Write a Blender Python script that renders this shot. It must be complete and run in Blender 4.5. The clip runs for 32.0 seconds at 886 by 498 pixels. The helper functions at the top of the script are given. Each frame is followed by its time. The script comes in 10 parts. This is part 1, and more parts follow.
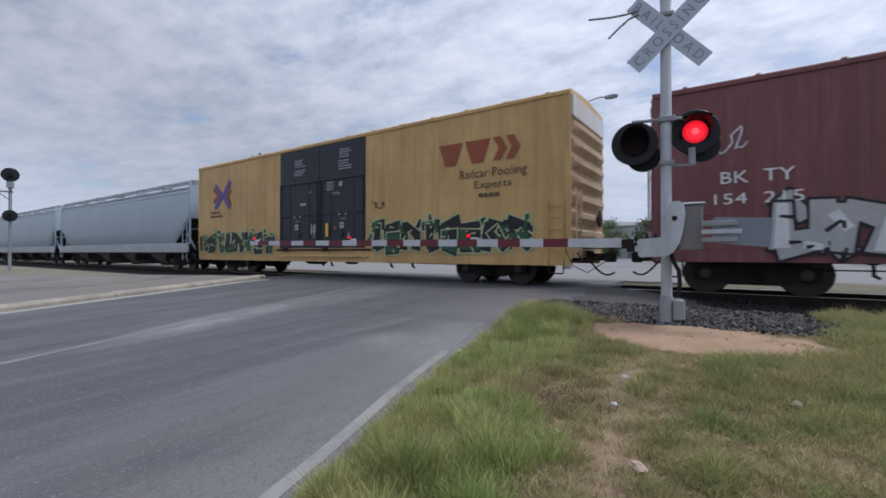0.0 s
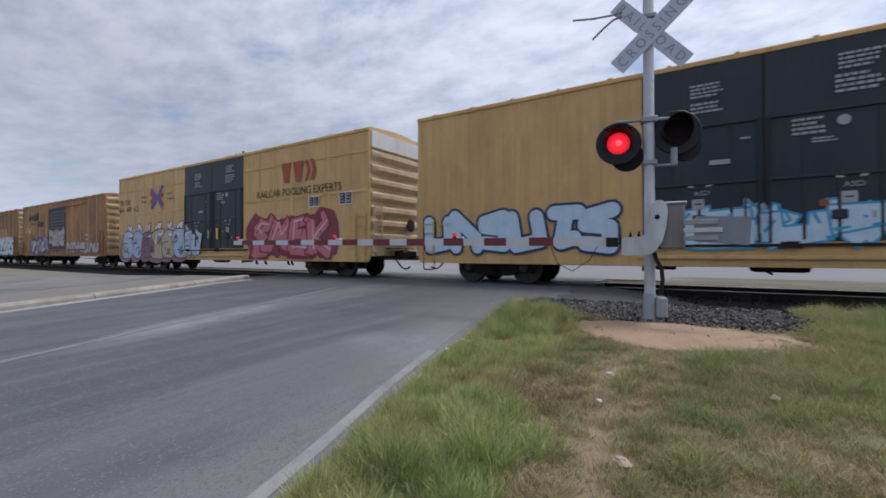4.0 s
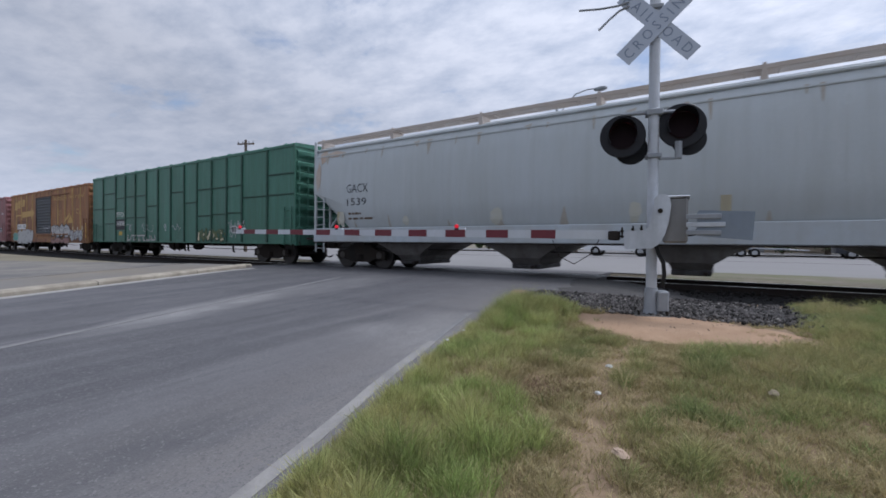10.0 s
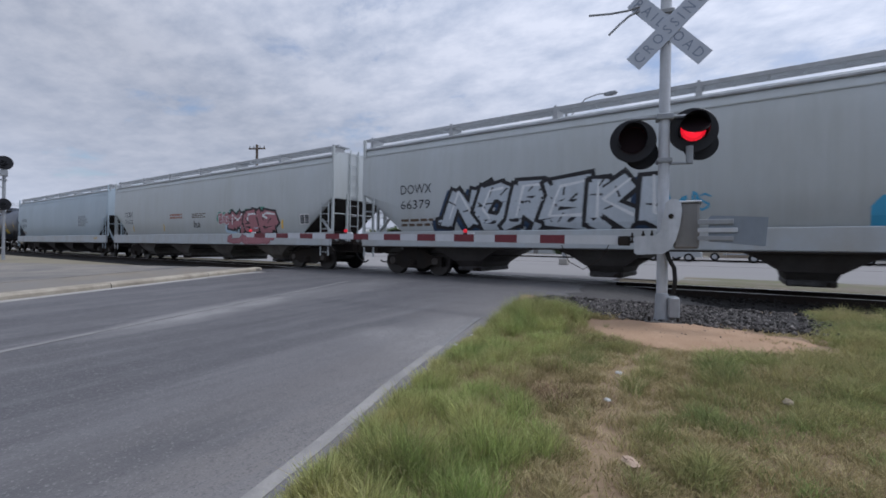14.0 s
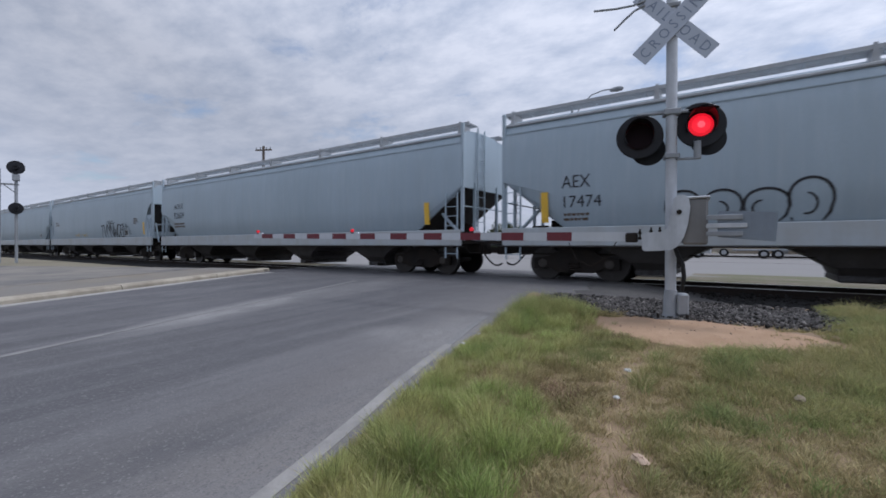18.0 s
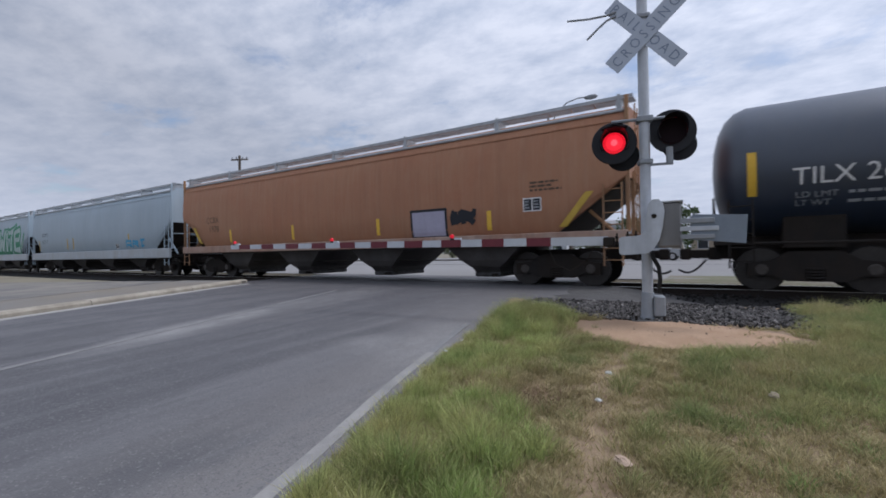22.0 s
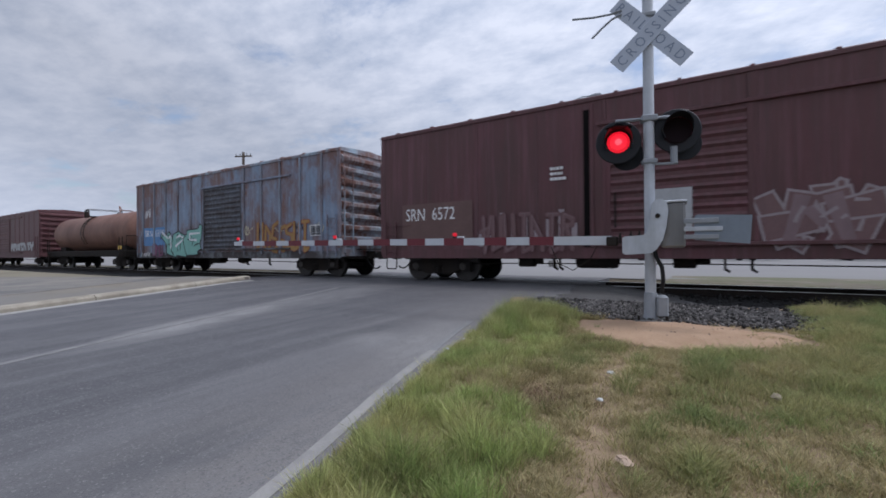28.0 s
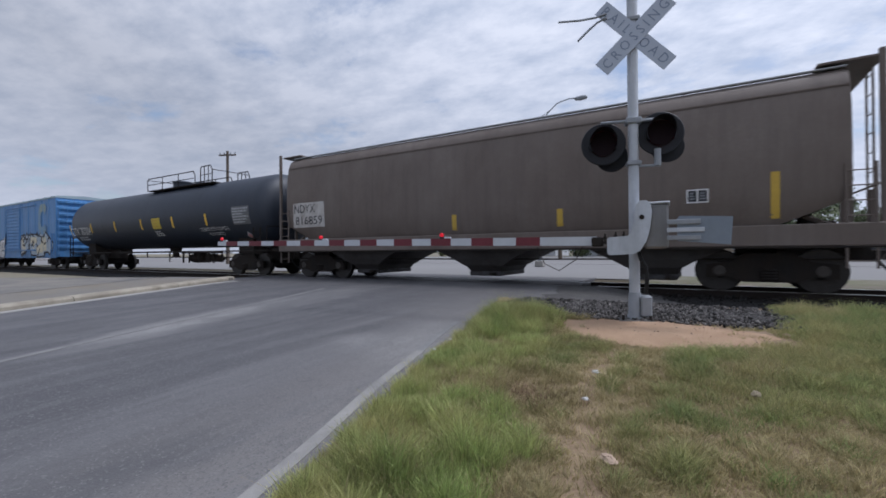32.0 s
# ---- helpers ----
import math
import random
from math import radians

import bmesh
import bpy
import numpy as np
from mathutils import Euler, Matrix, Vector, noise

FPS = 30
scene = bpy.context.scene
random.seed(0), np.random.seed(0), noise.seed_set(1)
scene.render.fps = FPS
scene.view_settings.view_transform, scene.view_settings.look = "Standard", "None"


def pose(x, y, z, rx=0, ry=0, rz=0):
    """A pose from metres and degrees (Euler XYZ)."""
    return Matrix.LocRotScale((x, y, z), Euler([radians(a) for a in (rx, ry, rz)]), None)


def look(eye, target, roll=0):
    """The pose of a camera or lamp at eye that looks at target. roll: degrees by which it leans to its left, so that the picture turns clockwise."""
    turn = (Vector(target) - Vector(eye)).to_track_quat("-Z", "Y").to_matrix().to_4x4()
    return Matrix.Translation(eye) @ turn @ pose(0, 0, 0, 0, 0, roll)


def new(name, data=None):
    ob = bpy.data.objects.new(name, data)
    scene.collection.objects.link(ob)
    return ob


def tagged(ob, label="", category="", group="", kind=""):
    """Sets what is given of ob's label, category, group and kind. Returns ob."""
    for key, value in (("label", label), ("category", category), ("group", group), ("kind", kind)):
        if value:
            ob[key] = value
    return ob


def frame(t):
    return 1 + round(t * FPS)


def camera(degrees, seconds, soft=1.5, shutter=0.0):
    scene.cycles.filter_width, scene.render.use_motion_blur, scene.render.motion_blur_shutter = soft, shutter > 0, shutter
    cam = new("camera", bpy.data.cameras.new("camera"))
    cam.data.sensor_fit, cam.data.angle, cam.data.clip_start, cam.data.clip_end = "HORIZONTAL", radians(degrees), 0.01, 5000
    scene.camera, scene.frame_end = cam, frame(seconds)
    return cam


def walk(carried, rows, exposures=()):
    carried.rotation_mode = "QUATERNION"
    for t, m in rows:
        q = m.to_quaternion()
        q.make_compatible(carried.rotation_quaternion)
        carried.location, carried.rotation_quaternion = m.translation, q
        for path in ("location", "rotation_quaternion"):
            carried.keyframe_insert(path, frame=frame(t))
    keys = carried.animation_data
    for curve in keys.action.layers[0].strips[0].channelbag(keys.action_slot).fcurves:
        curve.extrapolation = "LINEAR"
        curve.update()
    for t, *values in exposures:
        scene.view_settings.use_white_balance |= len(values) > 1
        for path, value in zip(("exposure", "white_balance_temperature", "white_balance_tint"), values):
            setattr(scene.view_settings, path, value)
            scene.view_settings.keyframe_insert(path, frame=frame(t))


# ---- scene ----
EYE = 0.92                      # eye height over the rail heads
cam = camera(91.0, 32.0, soft=1.7, shutter=0.075)
PATH = [
    (0, pose(0, 0, EYE, 90.48, -0.00, 34.50)),
    (0.5, pose(0, 0, EYE, 90.49, -0.18, 34.85)),
    (1, pose(0, 0, EYE, 90.53, -0.20, 34.93)),
    (1.5, pose(0, 0, EYE, 90.61, -0.17, 34.34)),
    (2, pose(0, 0, EYE, 90.60, -0.10, 33.71)),
    (2.5, pose(0, 0, EYE, 90.49, -0.11, 33.33)),
    (3, pose(0, 0, EYE, 90.48, -0.08, 33.37)),
    (3.5, pose(0, 0, EYE, 90.37, 0.16, 32.58)),
    (5.5, pose(0, 0, EYE, 90.14, 0.10, 33.75)),
    (6, pose(0, 0, EYE, 89.97, -0.22, 33.72)),
    (6.5, pose(0, 0, EYE, 89.92, -0.67, 32.09)),
    (7, pose(0, 0, EYE, 89.78, -0.91, 31.39)),
    (7.5, pose(0, 0, EYE, 89.62, -0.95, 30.83)),
    (8, pose(0, 0, EYE, 89.40, -0.95, 31.11)),
    (8.5, pose(0, 0, EYE, 89.13, -0.88, 31.59)),
    (9, pose(0, 0, EYE, 89.10, -0.80, 31.98)),
    (9.5, pose(0, 0, EYE, 89.12, -0.64, 32.32)),
    (10, pose(0, 0, EYE, 89.21, -0.51, 32.95)),
    (10.5, pose(0, 0, EYE, 89.26, -0.57, 34.20)),
    (11, pose(0, 0, EYE, 89.53, -0.54, 33.89)),
    (11.5, pose(0, 0, EYE, 89.94, -0.39, 32.33)),
    (12, pose(0, 0, EYE, 90.08, -0.26, 32.48)),
    (12.5, pose(0, 0, EYE, 90.00, -0.36, 32.95)),
    (13, pose(0, 0, EYE, 89.97, -0.55, 33.34)),
    (13.5, pose(0, 0, EYE, 89.92, -0.65, 33.79)),
    (14, pose(0, 0, EYE, 89.79, -0.78, 34.08)),
    (14.5, pose(0, 0, EYE, 89.77, -0.82, 34.43)),
    (16.5, pose(0, 0, EYE, 89.62, -0.36, 35.59)),
    (17, pose(0, 0, EYE, 89.63, -0.28, 35.82)),
    (17.5, pose(0, 0, EYE, 89.62, -0.24, 35.67)),
    (18, pose(0, 0, EYE, 89.62, -0.14, 34.94)),
    (18.5, pose(0, 0, EYE, 89.44, -0.21, 32.15)),
    (19, pose(0, 0, EYE, 89.40, -0.12, 32.39)),
    (19.5, pose(0, 0, EYE, 89.32, -0.16, 32.67)),
    (20, pose(0, 0, EYE, 89.50, -0.15, 33.09)),
    (20.5, pose(0, 0, EYE, 89.54, -0.15, 32.63)),
    (21, pose(0, 0, EYE, 89.84, 0.30, 33.29)),
    (21.5, pose(0, 0, EYE, 90.32, 0.79, 32.39)),
    (22, pose(0, 0, EYE, 90.58, 0.96, 32.42)),
    (22.5, pose(0, 0, EYE, 90.57, 1.01, 32.72)),
    (23, pose(0, 0, EYE, 90.49, 0.94, 32.80)),
    (23.5, pose(0, 0, EYE, 90.53, 0.81, 31.77)),
    (24, pose(0, 0, EYE, 90.54, 0.77, 31.54)),
    (24.5, pose(0, 0, EYE, 90.66, 0.85, 31.70)),
    (26.5, pose(0, 0, EYE, 90.62, 0.65, 32.82)),
    (27, pose(0, 0, EYE, 90.60, 0.58, 32.97)),
    (27.5, pose(0, 0, EYE, 90.50, 0.50, 33.10)),
    (28, pose(0, 0, EYE, 90.34, 0.48, 32.77)),
    (28.5, pose(0, 0, EYE, 90.27, 0.54, 32.27)),
    (29, pose(0, 0, EYE, 90.29, 0.60, 32.00)),
    (29.5, pose(0, 0, EYE, 90.35, 0.88, 31.81)),
    (30, pose(0, 0, EYE, 90.51, 0.82, 30.53)),
    (30.5, pose(0, 0, EYE, 90.44, 0.92, 30.20)),
    (31, pose(0, 0, EYE, 90.35, 0.93, 30.61)),
    (31.5, pose(0, 0, EYE, 90.38, 0.81, 30.98)),
    (32, pose(0, 0, EYE, 90.38, 0.42, 31.05)),
]
walk(cam, PATH, exposures=[(t, e, 5820, 15) for t, e in ((0, 0.16), (4, 0.17), (8, 0.21), (10, 0.17), (12, 0.115), (22, 0.115), (25, 0.14), (28, 0.18), (29, 0.22), (30, 0.18), (31, 0.13), (32, 0.13))])

# ---------------------------------------------------------------- light
world = bpy.data.worlds.new("sky")
scene.world = world
world.use_nodes = True


GAP = (-0.41, 0.839, 0.357)     # towards the gap in the cloud


def build_sky():
    nt = world.node_tree
    nt.nodes.clear()
    N, L = nt.nodes.new, nt.links.new
    out = N("ShaderNodeOutputWorld")
    sky = N("ShaderNodeTexSky")
    sky.sky_type, sky.sun_disc = "NISHITA", False
    sky.sun_elevation, sky.sun_rotation = radians(60), radians(58)
    sky.air_density, sky.dust_density = 1.2, 2.0
    bg = N("ShaderNodeBackground")
    bg.inputs["Strength"].default_value = 0.11
    L(sky.outputs[0], bg.inputs["Color"])
    tc = N("ShaderNodeTexCoord")
    sep = N("ShaderNodeSeparateXYZ")
    L(tc.outputs["Generated"], sep.inputs[0])
    add = N("ShaderNodeMath"); add.operation = "ADD"; add.inputs[1].default_value = 0.16
    mx = N("ShaderNodeMath"); mx.operation = "MAXIMUM"; mx.inputs[1].default_value = 0.0
    L(sep.outputs["Z"], mx.inputs[0]); L(mx.outputs[0], add.inputs[0])
    comb = N("ShaderNodeCombineXYZ")
    for i, ax in enumerate("XY"):
        d = N("ShaderNodeMath"); d.operation = "DIVIDE"
        L(sep.outputs[ax], d.inputs[0]); L(add.outputs[0], d.inputs[1]); L(d.outputs[0], comb.inputs[i])
    mp = N("ShaderNodeMapping")
    mp.inputs["Rotation"].default_value = (0, 0, radians(-28))
    mp.inputs["Scale"].default_value = (0.95, 1.3, 1.0)
    mp.inputs["Location"].default_value = (3.1, 1.4, 0)
    L(comb.outputs[0], mp.inputs[0])
    n1 = N("ShaderNodeTexNoise")
    n1.inputs["Scale"].default_value, n1.inputs["Detail"].default_value = 1.6, 9
    n1.inputs["Roughness"].default_value, n1.inputs["Distortion"].default_value = 0.62, 0.25
    L(mp.outputs[0], n1.inputs["Vector"])
    n2 = N("ShaderNodeTexNoise")
    n2.inputs["Scale"].default_value, n2.inputs["Detail"].default_value = 5.5, 7
    n2.inputs["Roughness"].default_value = 0.6
    L(mp.outputs[0], n2.inputs["Vector"])
    cover = N("ShaderNodeValToRGB")            # how much cloud
    cover.color_ramp.elements[0].position, cover.color_ramp.elements[1].position = 0.30, 0.43
    cover.color_ramp.elements[0].color = (0.3, 0.3, 0.3, 1)
    L(n1.outputs["Fac"], cover.inputs[0])
    tone = N("ShaderNodeValToRGB")             # thick grey to thin white cloud
    tone.color_ramp.elements[0].position, tone.color_ramp.elements[1].position = 0.39, 0.60
    tone.color_ramp.elements[0].color = (0.46, 0.51, 0.585, 1)
    tone.color_ramp.elements[1].color = (0.745, 0.762, 0.79, 1)
    mixn = N("ShaderNodeMix"); mixn.inputs[0].default_value = 0.52
    L(n1.outputs["Fac"], mixn.inputs[2]); L(n2.outputs["Fac"], mixn.inputs[3])
    L(mixn.outputs[0], tone.inputs[0])
    near = N("ShaderNodeVectorMath"); near.operation = "DOT_PRODUCT"      # cloud is brighter towards the sun
    near.inputs[1].default_value = (math.sin(radians(58)) * 0.5, math.cos(radians(58)) * 0.5, 0.866)
    L(tc.outputs["Generated"], near.inputs[0])
    lift = N("ShaderNodeValToRGB")
    lift.color_ramp.elements[0].position, lift.color_ramp.elements[1].position = 0.0, 1.0
    lift.color_ramp.elements[0].color, lift.color_ramp.elements[1].color = (1.25, 1.25, 1.25, 1), (1.55, 1.55, 1.55, 1)
    for at, v in ((-0.65, 1.15), (-0.38, 0.90), (-0.18, 0.68), (0.0, 0.65), (0.18, 0.80), (0.38, 0.93), (0.566, 1.03), (0.73, 1.12)):
        e = lift.color_ramp.elements.new(0.5 + 0.5 * at)      # unseen cloud opposite the sun is raised to fill the train's near side
        e.color = (v, v, v, 1)
    half = N("ShaderNodeMath"); half.operation = "MULTIPLY_ADD"
    half.inputs[1].default_value, half.inputs[2].default_value = 0.5, 0.5
    L(near.outputs["Value"], half.inputs[0]); L(half.outputs[0], lift.inputs[0])
    cloud = N("ShaderNodeBackground")
    L(lift.outputs[0], cloud.inputs["Strength"])
    low = N("ShaderNodeMapRange")                    # towards the horizon the cloud closes to an even grey
    low.inputs[1].default_value, low.inputs[2].default_value, low.inputs[3].default_value, low.inputs[4].default_value = 0.05, 0.42, 0.75, 0.05
    L(sep.outputs["Z"], low.inputs[0])
    even = N("ShaderNodeMix"); even.data_type = "RGBA"
    even.inputs[7].default_value = (0.61, 0.645, 0.70, 1)
    L(low.outputs[0], even.inputs[0]); L(tone.outputs[0], even.inputs[6]); L(even.outputs[2], cloud.inputs["Color"])
    mix = N("ShaderNodeMixShader")
    hole = N("ShaderNodeVectorMath"); hole.operation = "DISTANCE"          # a small gap of blue in the cloud
    hole.inputs[1].default_value = GAP
    wob = N("ShaderNodeTexNoise")
    wob.inputs["Scale"].default_value, wob.inputs["Detail"].default_value = 14, 5
    L(tc.outputs["Generated"], wob.inputs["Vector"])
    wide = N("ShaderNodeMath"); wide.operation = "MULTIPLY_ADD"
    wide.inputs[1].default_value, wide.inputs[2].default_value = -0.12, 0.06
    L(wob.outputs["Fac"], wide.inputs[0])
    far = N("ShaderNodeMath"); far.operation = "ADD"
    L(hole.outputs["Value"], far.inputs[0]); L(wide.outputs[0], far.inputs[1])
    shut = N("ShaderNodeMapRange")
    shut.inputs[1].default_value, shut.inputs[2].default_value, shut.inputs[3].default_value = 0.005, 0.055, 0.25
    L(far.outputs[0], shut.inputs[0])
    both = N("ShaderNodeMath"); both.operation = "MULTIPLY"
    L(cover.outputs[0], both.inputs[0]); L(shut.outputs[0], both.inputs[1])
    L(both.outputs[0], mix.inputs[0]); L(bg.outputs[0], mix.inputs[1]); L(cloud.outputs[0], mix.inputs[2])
    L(mix.outputs[0], out.inputs["Surface"])


build_sky()
sun = new("sun", bpy.data.lights.new("sun", "SUN"))
sun.data.energy, sun.data.angle, sun.data.color = 1.9, radians(15), (1.0, 0.965, 0.91)
SUN_AZ, SUN_EL = radians(58), radians(60)     # clockwise from +y
sun.matrix_world = look((60 * math.sin(SUN_AZ) * math.cos(SUN_EL), 60 * math.cos(SUN_AZ) * math.cos(SUN_EL), 60 * math.sin(SUN_EL)), (0, 0, 0))

# ---------------------------------------------------------------- materials
MATS = {}


def mat(name, base, rough=0.6, metal=0.0, var=0.15, vscale=1.5, second=None, amount=0.0, sharp=0.1, sscale=1.2,
        streak=0.0, dirt=(0.06, 0.05, 0.045), bump=0.15, bscale=45.0, island=0.0, spec=0.35, thin=0.0, pale=0.0, chalk=(0.4, 0.4, 0.4), run=0.7):
    """Painted, worn or natural surface: two scales of tone, a second colour in patches, streaks that run down, fine relief."""
    if name in MATS:
        return MATS[name]
    m = bpy.data.materials.new(name)
    m.use_nodes = True
    nt = m.node_tree
    N, L = nt.nodes.new, nt.links.new
    b = nt.nodes["Principled BSDF"]
    b.inputs["Roughness"].default_value, b.inputs["Metallic"].default_value = rough, metal
    b.inputs["Specular IOR Level"].default_value = spec
    tc, oi = N("ShaderNodeTexCoord"), N("ShaderNodeObjectInfo")
    sh = N("ShaderNodeMath"); sh.operation = "MULTIPLY"; sh.inputs[1].default_value = 37.0
    L(oi.outputs["Random"], sh.inputs[0])
    ofs = N("ShaderNodeVectorMath"); ofs.operation = "ADD"
    L(tc.outputs["Object"], ofs.inputs[0]); L(sh.outputs[0], ofs.inputs[1])

    def noise_at(scale, detail=5, stretch=None, rgh=0.6):
        n = N("ShaderNodeTexNoise")
        n.inputs["Scale"].default_value, n.inputs["Detail"].default_value = scale, detail
        n.inputs["Roughness"].default_value = rgh
        if stretch:
            mp = N("ShaderNodeMapping"); mp.inputs["Scale"].default_value = stretch
            L(ofs.outputs[0], mp.inputs[0]); L(mp.outputs[0], n.inputs["Vector"])
        else:
            L(ofs.outputs[0], n.inputs["Vector"])
        return n

    def ramp(src, a, c):
        r = N("ShaderNodeMapRange"); r.clamp = True
        r.inputs[1].default_value, r.inputs[2].default_value = a, c
        L(src, r.inputs[0])
        return r.outputs[0]

    def blend(fac, one, two):
        x = N("ShaderNodeMix"); x.data_type = "RGBA"
        if isinstance(fac, float):
            x.inputs[0].default_value = fac
        else:
            L(fac, x.inputs[0])
        for sock, v in ((x.inputs[6], one), (x.inputs[7], two)):
            if isinstance(v, tuple):
                sock.default_value = (*v, 1)
            else:
                L(v, sock)
        return x.outputs[2]

    big, fine = noise_at(vscale), noise_at(bscale * 0.35, 4)
    lo = tuple(max(0.0, c * (1 - var)) for c in base)
    hi = tuple(min(1.0, c * (1 + var)) for c in base)
    col = blend(ramp(big.outputs["Fac"], 0.3, 0.7), lo, hi)
    grain = ramp(fine.outputs["Fac"], 0.25, 0.75)
    col = blend(grain, blend(1.0, col, tuple(c * (1 - var * 0.9) for c in base)) if island == 0 else col, col)
    if second:
        pt = noise_at(sscale, 9, (1, 1, run), 0.68)
        edge = 0.62 - amount * 0.3
        col = blend(ramp(pt.outputs["Fac"], edge - sharp, edge + sharp), col, second)
    if streak:
        st = noise_at(1.0, 6, (5.0, 5.0, 0.28), 0.65)
        mul = N("ShaderNodeMath"); mul.operation = "MULTIPLY"; mul.inputs[1].default_value = streak
        L(ramp(st.outputs["Fac"], 0.46, 0.72), mul.inputs[0])
        col = blend(mul.outputs[0], col, dirt)
    if pale:
        wash = noise_at(1.0, 6, (7.0, 7.0, 0.35), 0.7)
        mul = N("ShaderNodeMath"); mul.operation = "MULTIPLY"; mul.inputs[1].default_value = pale
        L(ramp(wash.outputs["Fac"], 0.48, 0.68), mul.inputs[0])
        col = blend(mul.outputs[0], col, chalk)
    if island:
        g = N("ShaderNodeNewGeometry")
        col2 = N("ShaderNodeHueSaturation")
        mul = N("ShaderNodeMapRange")
        mul.inputs[3].default_value, mul.inputs[4].default_value = 1 - island, 1 + island
        L(g.outputs["Random Per Island"], mul.inputs[0])
        L(mul.outputs[0], col2.inputs["Value"]); L(col, col2.inputs["Color"])
        col = col2.outputs[0]
    L(col, b.inputs["Base Color"])
    if bump:
        bp = N("ShaderNodeBump")
        bp.inputs["Strength"].default_value, bp.inputs["Distance"].default_value = bump, 0.01
        nb = noise_at(bscale, 5)
        L(nb.outputs["Fac"], bp.inputs["Height"]); L(bp.outputs[0], b.inputs["Normal"])
    if thin:
        tr = N("ShaderNodeBsdfTranslucent")
        L(col, tr.inputs["Color"])
        mx = N("ShaderNodeMixShader"); mx.inputs[0].default_value = thin
        L(b.outputs[0], mx.inputs[1]); L(tr.outputs[0], mx.inputs[2])
        L(mx.outputs[0], nt.nodes["Material Output"].inputs["Surface"])
    MATS[name] = m
    return m


def glow(name, colour, strength):
    m = bpy.data.materials.new(name)
    m.use_nodes = True
    b = m.node_tree.nodes["Principled BSDF"]
    b.inputs["Base Color"].default_value = (*colour, 1)
    b.inputs["Base Color"].default_value = (0.12 * colour[0], 0.12 * colour[1], 0.12 * colour[2], 1)
    b.inputs["Emission Color"].default_value = (*colour, 1)
    b.inputs["Emission Strength"].default_value = strength
    return m


def led_lens(name, colour, strength):
    """A lens over a cluster of small bright diodes."""
    m = glow(name, colour, strength)
    nt = m.node_tree
    tc, vo, rg = nt.nodes.new("ShaderNodeTexCoord"), nt.nodes.new("ShaderNodeTexVoronoi"), nt.nodes.new("ShaderNodeMapRange")
    vo.inputs["Scale"].default_value, vo.inputs["Randomness"].default_value = 58.0, 0.25
    rg.inputs[1].default_value, rg.inputs[2].default_value, rg.inputs[3].default_value, rg.inputs[4].default_value = 0.15, 0.6, strength * 1.5, strength * 0.62
    nt.links.new(tc.outputs["Object"], vo.inputs["Vector"]); nt.links.new(vo.outputs["Distance"], rg.inputs[0])
    nt.links.new(rg.outputs[0], nt.nodes["Principled BSDF"].inputs["Emission Strength"])
    return m


def glass(name, tint, rough=0.05, spec=0.6):
    m = bpy.data.materials.new(name)
    m.use_nodes = True
    b = m.node_tree.nodes["Principled BSDF"]
    b.inputs["Base Color"].default_value = (*tint, 1)
    b.inputs["Roughness"].default_value = rough
    b.inputs["Specular IOR Level"].default_value = spec
    return m


YELLOW = mat("yellow paint", (0.60, 0.40, 0.16), 0.5, 0, 0.10, 0.8, (0.44, 0.28, 0.11), 0.25, 0.16, 0.7, streak=0.22)
PALE_END = mat("pale tan end paint", (0.60, 0.47, 0.29), 0.6, 0, 0.12, 1.0, (0.42, 0.29, 0.16), 0.4, 0.2, 0.9, streak=0.4, dirt=(0.28, 0.20, 0.13))
END_WHITE = mat("chalky pale end panel", (0.60, 0.60, 0.59), 0.6, 0, 0.08, 1.0, (0.46, 0.42, 0.37), 0.3, 0.2, 0.9, streak=0.3, dirt=(0.33, 0.28, 0.23))
YELLOW_WORN = mat("worn yellow paint", (0.52, 0.29, 0.10), 0.65, 0, 0.2, 1.0, (0.25, 0.115, 0.055), 0.6, 0.16, 0.6, streak=0.6)
BROWN_WORN = mat("weathered brown yellow paint", (0.40, 0.21, 0.095), 0.7, 0, 0.25, 1.0, (0.18, 0.095, 0.06), 0.6, 0.2, 0.5, streak=0.45)
MAROON = mat("maroon paint", (0.22, 0.078, 0.086), 0.55, 0, 0.14, 0.9, (0.135, 0.055, 0.052), 0.35, 0.2, 0.7, streak=0.4, pale=0.3, chalk=(0.30, 0.15, 0.165), run=0.3)
MAROON_LIGHT = mat("faded maroon paint", (0.32, 0.135, 0.14), 0.6, 0, 0.16, 0.9, (0.19, 0.085, 0.085), 0.4, 0.2, 0.7, streak=0.5, pale=0.4, chalk=(0.44, 0.29, 0.30), run=0.3)
MAROON_DARK = mat("dark maroon paint", (0.13, 0.05, 0.058), 0.55, 0, 0.16, 0.9, (0.085, 0.042, 0.04), 0.4, 0.2, 0.7, streak=0.4, pale=0.3, chalk=(0.22, 0.11, 0.125), run=0.3)
POST_YELLOW = mat("sun-bleached yellow post paint", (0.52, 0.36, 0.13), 0.65, 0, 0.15, 1.5, (0.33, 0.19, 0.07), 0.45, 0.2, 1.2, streak=0.35)
BLACK = mat("blue-black paint", (0.012, 0.019, 0.031), 0.5, 0, 0.25, 1.2, (0.022, 0.029, 0.040), 0.25, 0.2, 1.0, streak=0.15, spec=0.4)
TANK_BLACK = mat("black tank paint", (0.015, 0.022, 0.037), 0.52, 0, 0.25, 0.7, (0.026, 0.034, 0.050), 0.3, 0.25, 0.6, streak=0.2, dirt=(0.045, 0.05, 0.058), spec=0.5)
